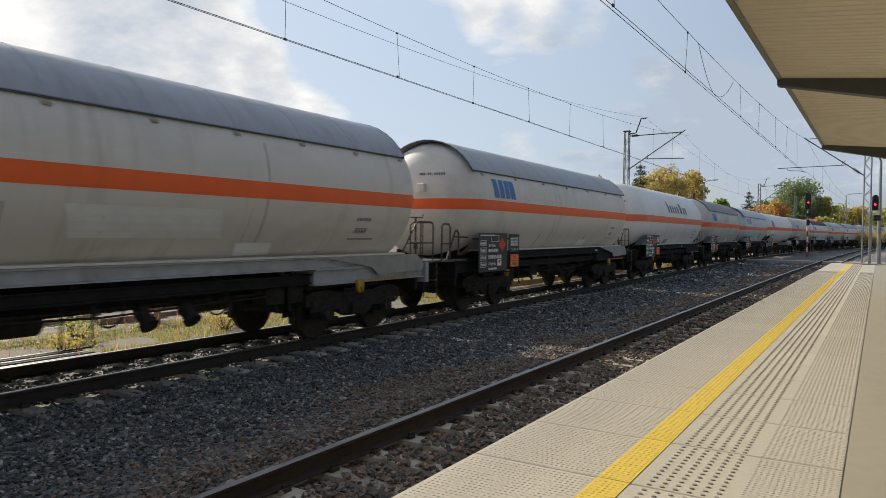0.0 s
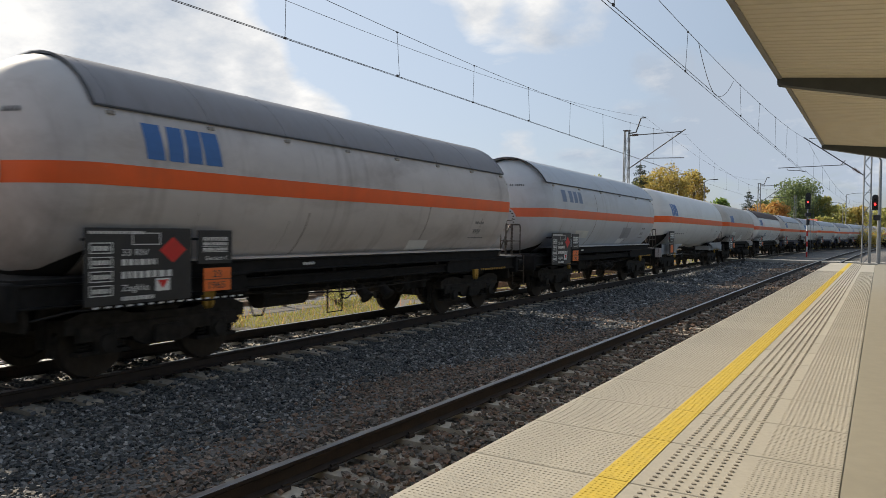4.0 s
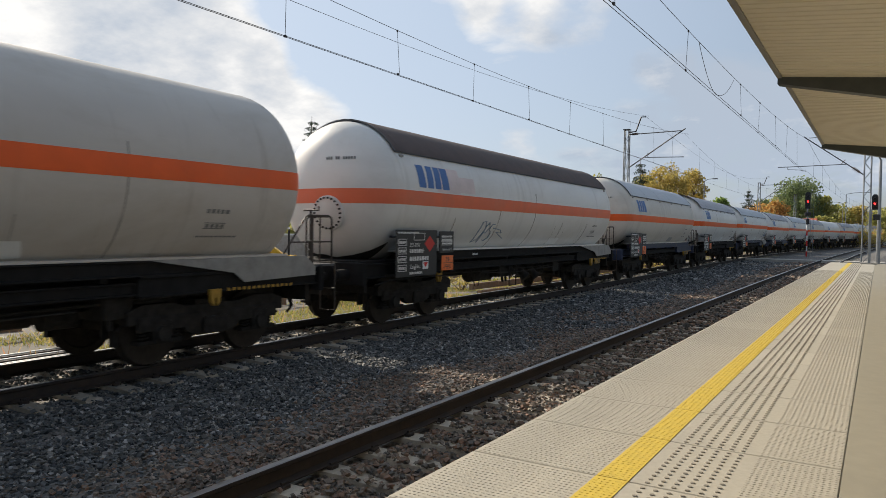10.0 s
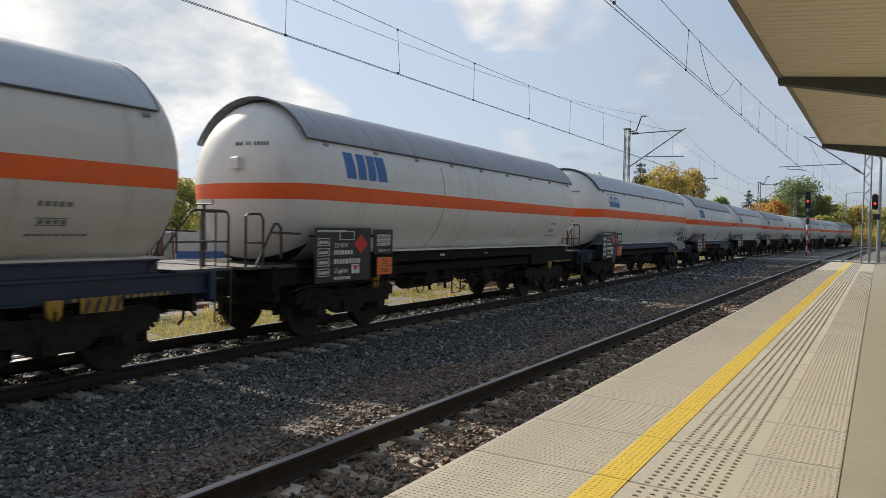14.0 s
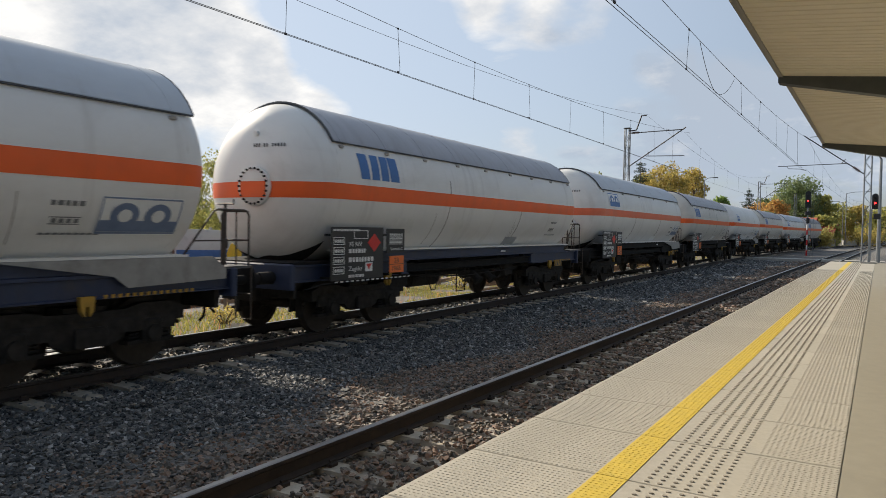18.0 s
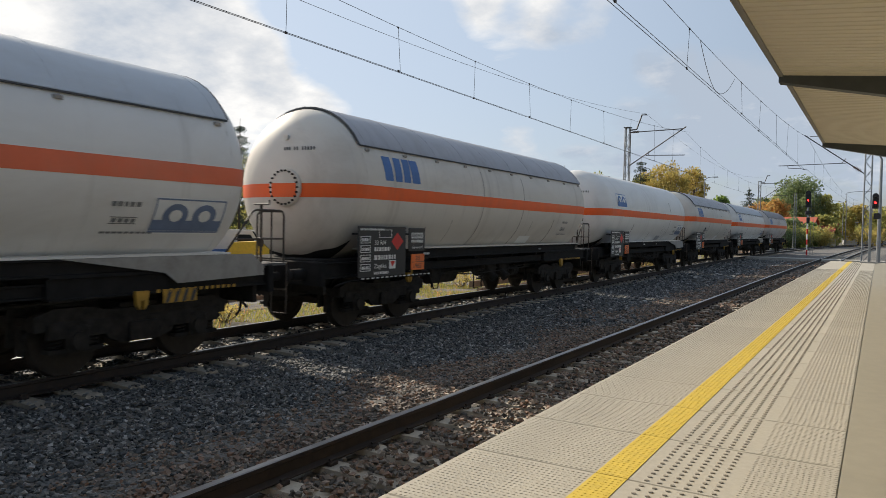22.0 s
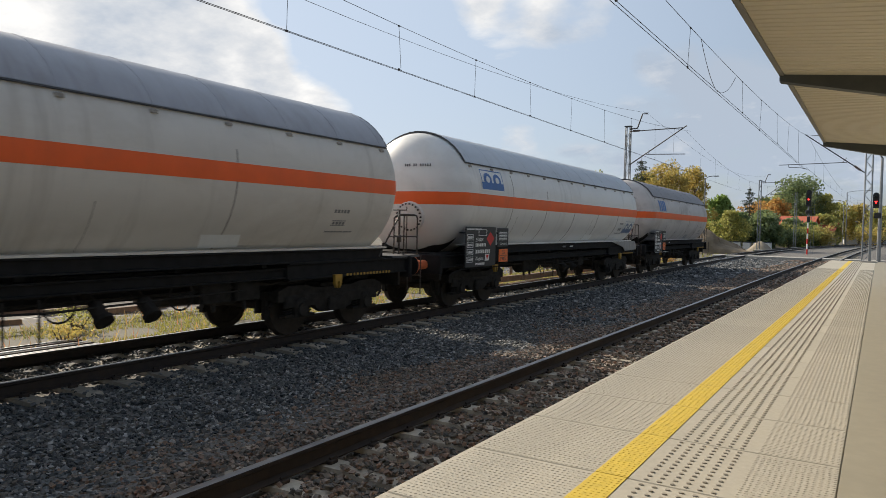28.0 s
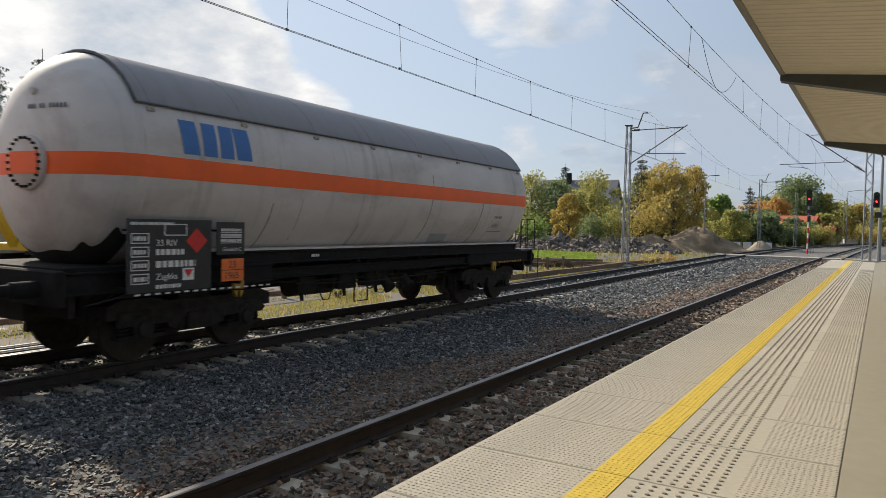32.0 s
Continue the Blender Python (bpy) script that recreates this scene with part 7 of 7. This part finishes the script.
def van(at):
    r = thing("van", "white delivery van with a blue band parked in the yard", "van", at=at)
    body = part("body", Shape().extrude([(-2.4, 0.35), (2.35, 0.35), (2.5, 0.8), (2.3, 1.15), (1.55, 1.35), (1.05, 2.2), (-2.2, 2.28), (-2.45, 2.1)], -0.95, 0.95, "x"), M["car_white"], r, "white van body")
    part("band", Shape().box(-0.955, 0.955, -2.3, 1.1, 0.95, 1.3), M["logo_blue"], body, "blue band")
    part("windscreen", Shape().extrude([(1.54, 1.40), (1.62, 1.40), (1.16, 2.15), (1.08, 2.15)], -0.8, 0.8, "x"), M["glass"], body)
    for b in (-0.955, 0.955):
        part("side_window", Shape().extrude([(0.4, 1.4), (1.35, 1.4), (1.0, 2.0), (0.4, 2.0)], b - 0.008, b + 0.008, "x"), M["glass"], body)
    for a in (-1.5, 1.6):
        for b in (-0.88, 0.88):
            part("wheel", Shape().rod((b - 0.1, a, 0.34), (b + 0.1, a, 0.34), 0.34, 16), M["dull_black"], r)


def loader(at):
    r = thing("loader", "yellow wheel loader parked in the yard", "loader", at=at)
    part("body", Shape().extrude([(-2.2, 0.6), (1.0, 0.6), (1.1, 1.1), (0.2, 1.3), (-0.4, 1.75), (-2.1, 1.65), (-2.3, 1.2)], -0.7, 0.7, "x"), M["yellow"], r, "yellow loader body")
    cab = part("cab", Shape().box(-0.6, 0.6, -0.6, 0.5, 2.45, 2.56, cut=0.03), M["placard"], r, "cab with a pale roof")
    for a in (-0.55, 0.55):
        for b in (-0.55, 0.45):
            part("pillar", Shape().box(a - 0.04, a + 0.04, b - 0.04, b + 0.04, 1.2, 2.46), M["signal_black"], cab)
    part("lift_arm", Shape().extrude([(0.6, 1.0), (0.7, 1.25), (2.3, 0.65), (2.3, 0.4)], -0.5, -0.35, "x"), M["yellow"], r)
    part("lift_arm", Shape().extrude([(0.6, 1.0), (0.7, 1.25), (2.3, 0.65), (2.3, 0.4)], 0.35, 0.5, "x"), M["yellow"], r)
    part("bucket", Shape().extrude([(2.2, 0.85), (2.3, 0.1), (3.1, 0.02), (3.1, 0.08), (2.45, 0.25), (2.35, 0.85)], -1.1, 1.1, "x"), M["dark_steel"], r)
    for a in (-1.4, 0.9):
        for b in (-0.8, 0.8):
            wh = part("wheel", Shape().rod((b - 0.2, a, 0.55), (b + 0.2, a, 0.55), 0.55, 20), M["dull_black"], r)
            part("rim", Shape().rod((b - 0.21, a, 0.55), (b + 0.21, a, 0.55), 0.28, 14), M["yellow"], wh)


# ---- machine in the yard ----
def excavator(at):
    r = thing("excavator", "yellow tracked excavator parked in the yard", "excavator", at=at)
    for sx in (-1.1, 1.1):
        tr = part("crawler", Shape().extrude([(-1.7, 0.25), (-1.4, 0.0), (1.4, 0.0), (1.7, 0.25), (1.7, 0.5), (1.4, 0.75), (-1.4, 0.75), (-1.7, 0.5)], sx - 0.28, sx + 0.28, "x"), M["dull_black"], r, "black crawler track")
        for k in range(5):
            part("roller", Shape().rod((sx - 0.3, -1.2 + 0.6 * k, 0.25), (sx + 0.3, -1.2 + 0.6 * k, 0.25), 0.18, 12), M["dark_steel"], tr)
    part("turntable", Shape().rod((0, 0, 0.7), (0, 0, 0.95), 0.7, 18), M["dark_steel"], r)
    part("body", Shape().extrude([(-1.9, 0.95), (1.6, 0.95), (1.6, 1.25), (0.3, 1.3), (0.1, 1.9), (-1.7, 1.9), (-1.95, 1.5)], -1.25, 1.25, "x"), M["yellow"], r, "yellow machine body", smooth=False)
    cab = part("cab", Shape().box(-1.25, -0.25, 0.2, 1.6, 1.25, 1.45, cut=0.04).box(-1.25, -0.25, 0.2, 1.6, 2.75, 2.9, cut=0.05), M["yellow"], r, "cab with roof")
    for a, b in ((-1.2, 0.25), (-0.3, 0.25), (-1.2, 1.55), (-0.3, 1.55), (-1.2, 0.9)):
        part("pillar", Shape().box(a - 0.05, a + 0.05, b - 0.05, b + 0.05, 1.4, 2.8), M["signal_black"], cab)
    part("window", Shape().box(-1.23, -1.215, 0.3, 1.5, 1.5, 2.7), M["glass"], cab)
    part("boom", Shape().extrude([(1.2, 1.3), (2.6, 3.3), (4.3, 3.6), (4.4, 3.35), (2.9, 2.95), (1.6, 1.1)], -0.2, 0.2, "x"), M["yellow"], r, "bent yellow boom")
    part("stick", Shape().extrude([(4.2, 3.8), (4.5, 3.75), (4.9, 1.2), (4.7, 1.2)], -0.15, 0.15, "x"), M["yellow"], r)
    part("bucket", Shape().extrude([(4.6, 1.3), (5.1, 1.2), (5.3, 0.7), (4.9, 0.3), (4.4, 0.5)], -0.45, 0.45, "x"), M["dark_steel"], r)


def glass(name, tint):
    m = bpy.data.materials.new(name)
    m.use_nodes = True
    b = m.node_tree.nodes["Principled BSDF"]
    b.inputs["Base Color"].default_value = (*tint, 1)
    b.inputs["Roughness"].default_value = 0.06
    b.inputs["IOR"].default_value = 1.5
    return m


M["glass"] = glass("dark_glass", (0.02, 0.025, 0.03))
excavator(pose(-33.6, 18.6, -0.62, 0, 0, 196))
loader(pose(-23.9, 24.3, -0.62, 0, 0, -47))

# ---- buildings ----
M["wall_cream"] = paint("wall_cream", (0.55, 0.47, 0.36), 0.9, grain=3, spread=0.08, stain=0.3, stain_scale=0.6)
M["wall_grey"] = paint("wall_grey", (0.42, 0.41, 0.40), 0.9, grain=3, spread=0.08, stain=0.3, stain_scale=0.6)
M["roof_red"] = paint("roof_red", (0.48, 0.12, 0.065), 0.8, grain=8, spread=0.18, stain=0.3, stain_colour=(0.3, 0.07, 0.04), stain_scale=1)
M["roof_grey"] = paint("roof_grey", (0.16, 0.165, 0.18), 0.7, grain=6, spread=0.15)


def house(x, y, w, d, h, ridge, wall, roof, label, turn=0, wins=4):
    r = thing("house", label, "house", "houses", at=pose(x, y, -0.62, 0, 0, turn))
    part("wall", Shape().extrude([(0, 0), (d, 0), (d, h), (d / 2, h + ridge * 0.94), (0, h)], -w / 2, w / 2, "x"), M[wall], r)
    for s in (-1, 1):
        e = d / 2 + s * (d / 2 + 0.5)
        part("roof", Shape().extrude([(d / 2, h + ridge), (d / 2, h + ridge + 0.16), (e, h - 0.35 + 0.16), (e, h - 0.35)], -w / 2 - 0.4, w / 2 + 0.4, "x"), M[roof], r)
    part("chimney", Shape().box(-w * 0.2, -w * 0.2 + 0.8, d / 2 - 0.9, d / 2 - 0.2, h + ridge - 0.6, h + ridge + 1.3), M["dull_black"], r)
    for k in range(wins):
        xx = -w / 2 + (k + 0.5) * w / wins
        for z in ((1.0, 2.3), (3.7, 5.0)):
            if z[1] < h:
                o = part("window", Shape().box(xx - 0.55, xx + 0.55, -0.05, 0.02, z[0], z[1]), M["placard"], r, "white window frame")
                part("pane", Shape().box(xx - 0.45, xx + 0.45, -0.07, -0.04, z[0] + 0.1, z[1] - 0.1), M["glass"], o)


house(-17.0, 142, 13, 9, 3.5, 2.0, "wall_cream", "roof_red", "cream house with a red tiled roof behind trees", -6, 5)
house(-9.8, 146, 5, 8, 3.0, 1.5, "wall_cream", "roof_red", "lower wing with a red tiled roof", -6, 2)
house(-43.5, 112, 12, 10, 6.6, 4.0, "wall_grey", "roof_grey", "grey-roofed house behind the trees", 8, 3)
house(-3.0, 215, 10, 9, 6.0, 3.0, "wall_grey", "roof_grey", "distant pale house beside the line", 5, 3)

# far road bridge
br = thing("bridge", "dark blue-grey road bridge in the distance", "bridge")
part("deck", Shape().box(-22, 8, 228, 234, 4.2, 5.4), M["frame_blue"], br)
for x in (-15, -8, -1):
    part("pier", Shape().box(x - 0.6, x + 0.6, 229, 233, -0.7, 4.2), M["concrete"], br)
# van and bins in the yard
M["car_white"] = paint("car_white", (0.6, 0.6, 0.6), 0.3, grain=3, spread=0.05, coat=0.6)
van(pose(-26.9, 23.9, -0.62, 0, 0, -40))


def container(x, y, label):
    r = thing("container", label, "container", "containers")
    part("box", Shape().box(x - 0.5, x + 0.5, y - 0.6, y + 0.6, -0.64, 0.45, cut=0.05), M["placard"], r)
    part("lid", Shape().box(x - 0.53, x + 0.53, y - 0.63, y + 0.63, 0.45, 0.55, cut=0.03), M["frame_blue"], r)


for x, y in ((-18.6, 108), (-17.3, 108.2), (-16.0, 108.4), (-14.7, 108.6), (-13.4, 108.8)):
    container(x, y, "pale plastic storage container by the trees")
# distant woods close the horizon
rng = np.random.default_rng(77)
n = 26000
ang = rng.uniform(radians(-50), radians(115), n)
dist = rng.uniform(250, 330, n)
hh = np.array([7 + 4 * noise.noise((a * 14, 0.3, 0)) + 2.5 * noise.noise((a * 50, 4, 0)) for a in ang])
c = np.stack([-np.sin(ang) * dist, np.cos(ang) * dist, -0.6 + hh * rng.uniform(0, 1, n)], 1)
tagged(new("far_woods", soup("far_woods", leaves(rng, c, 1.5), [(0, 1, 2), (0, 2, 3)], LEAF["olive"])), "distant belt of olive and yellow woods", "woods", kind="stuff")
# ---- movement ----
ENDS = [12.44, 27.32, 41.96, 56.29, 70.89, 88.03, 102.67, 119.03, 133.55, 148.54, 164.91, 179.51, 194.62, 209.38, 224.38, 239.20, 256.12, 270.85]
SPEED_T = [0, 4, 8, 12, 16, 20, 24, 28, 32]
SPEED_V = [10.130, 9.522, 8.894, 8.308, 7.731, 7.224, 6.843, 6.527, 6.231]


def run(t):
    """Metres that the train has gone after t seconds."""
    d = 0.0
    for t0, t1, v0, v1 in zip(SPEED_T, SPEED_T[1:], SPEED_V, SPEED_V[1:]):
        if t <= t0:
            break
        u = min(t, t1) - t0
        d += v0 * u + (v1 - v0) * u * u / (t1 - t0) / 2
    return d


def on_track(y):
    return pose(far_x(y), y, 0, 0, 0, -math.degrees(math.atan((far_x(y + 5) - far_x(y - 5)) / 10)))


def motions():
    for w, sp, end in zip(WAGONS, SPECS, ENDS):
        centre = end - (sp["length"] / 2 - 0.83)
        walk(w, [(t, on_track(centre - run(t))) for t in range(0, 33)])
        # wheels roll while they are in the stretch before the camera
        for owner, along, k, wheel in WHEELS:
            if owner == w:
                rows, t = [], 0.0
                while t < 32.0:
                    t += 0.07
                    if 1.0 < centre + along - run(t) < 45.0:
                        rows.append((min(t, 32.0), pose(0, k, 0.46, math.degrees(run(t) / 0.46) % 360)))
                if not rows:
                    continue
                if rows[0][0] > 0.1:
                    rows.insert(0, (0.0, rows[0][1]))
                if rows[-1][0] < 31.9:
                    rows.append((32.0, rows[-1][1]))
                walk(wheel, rows)


motions()
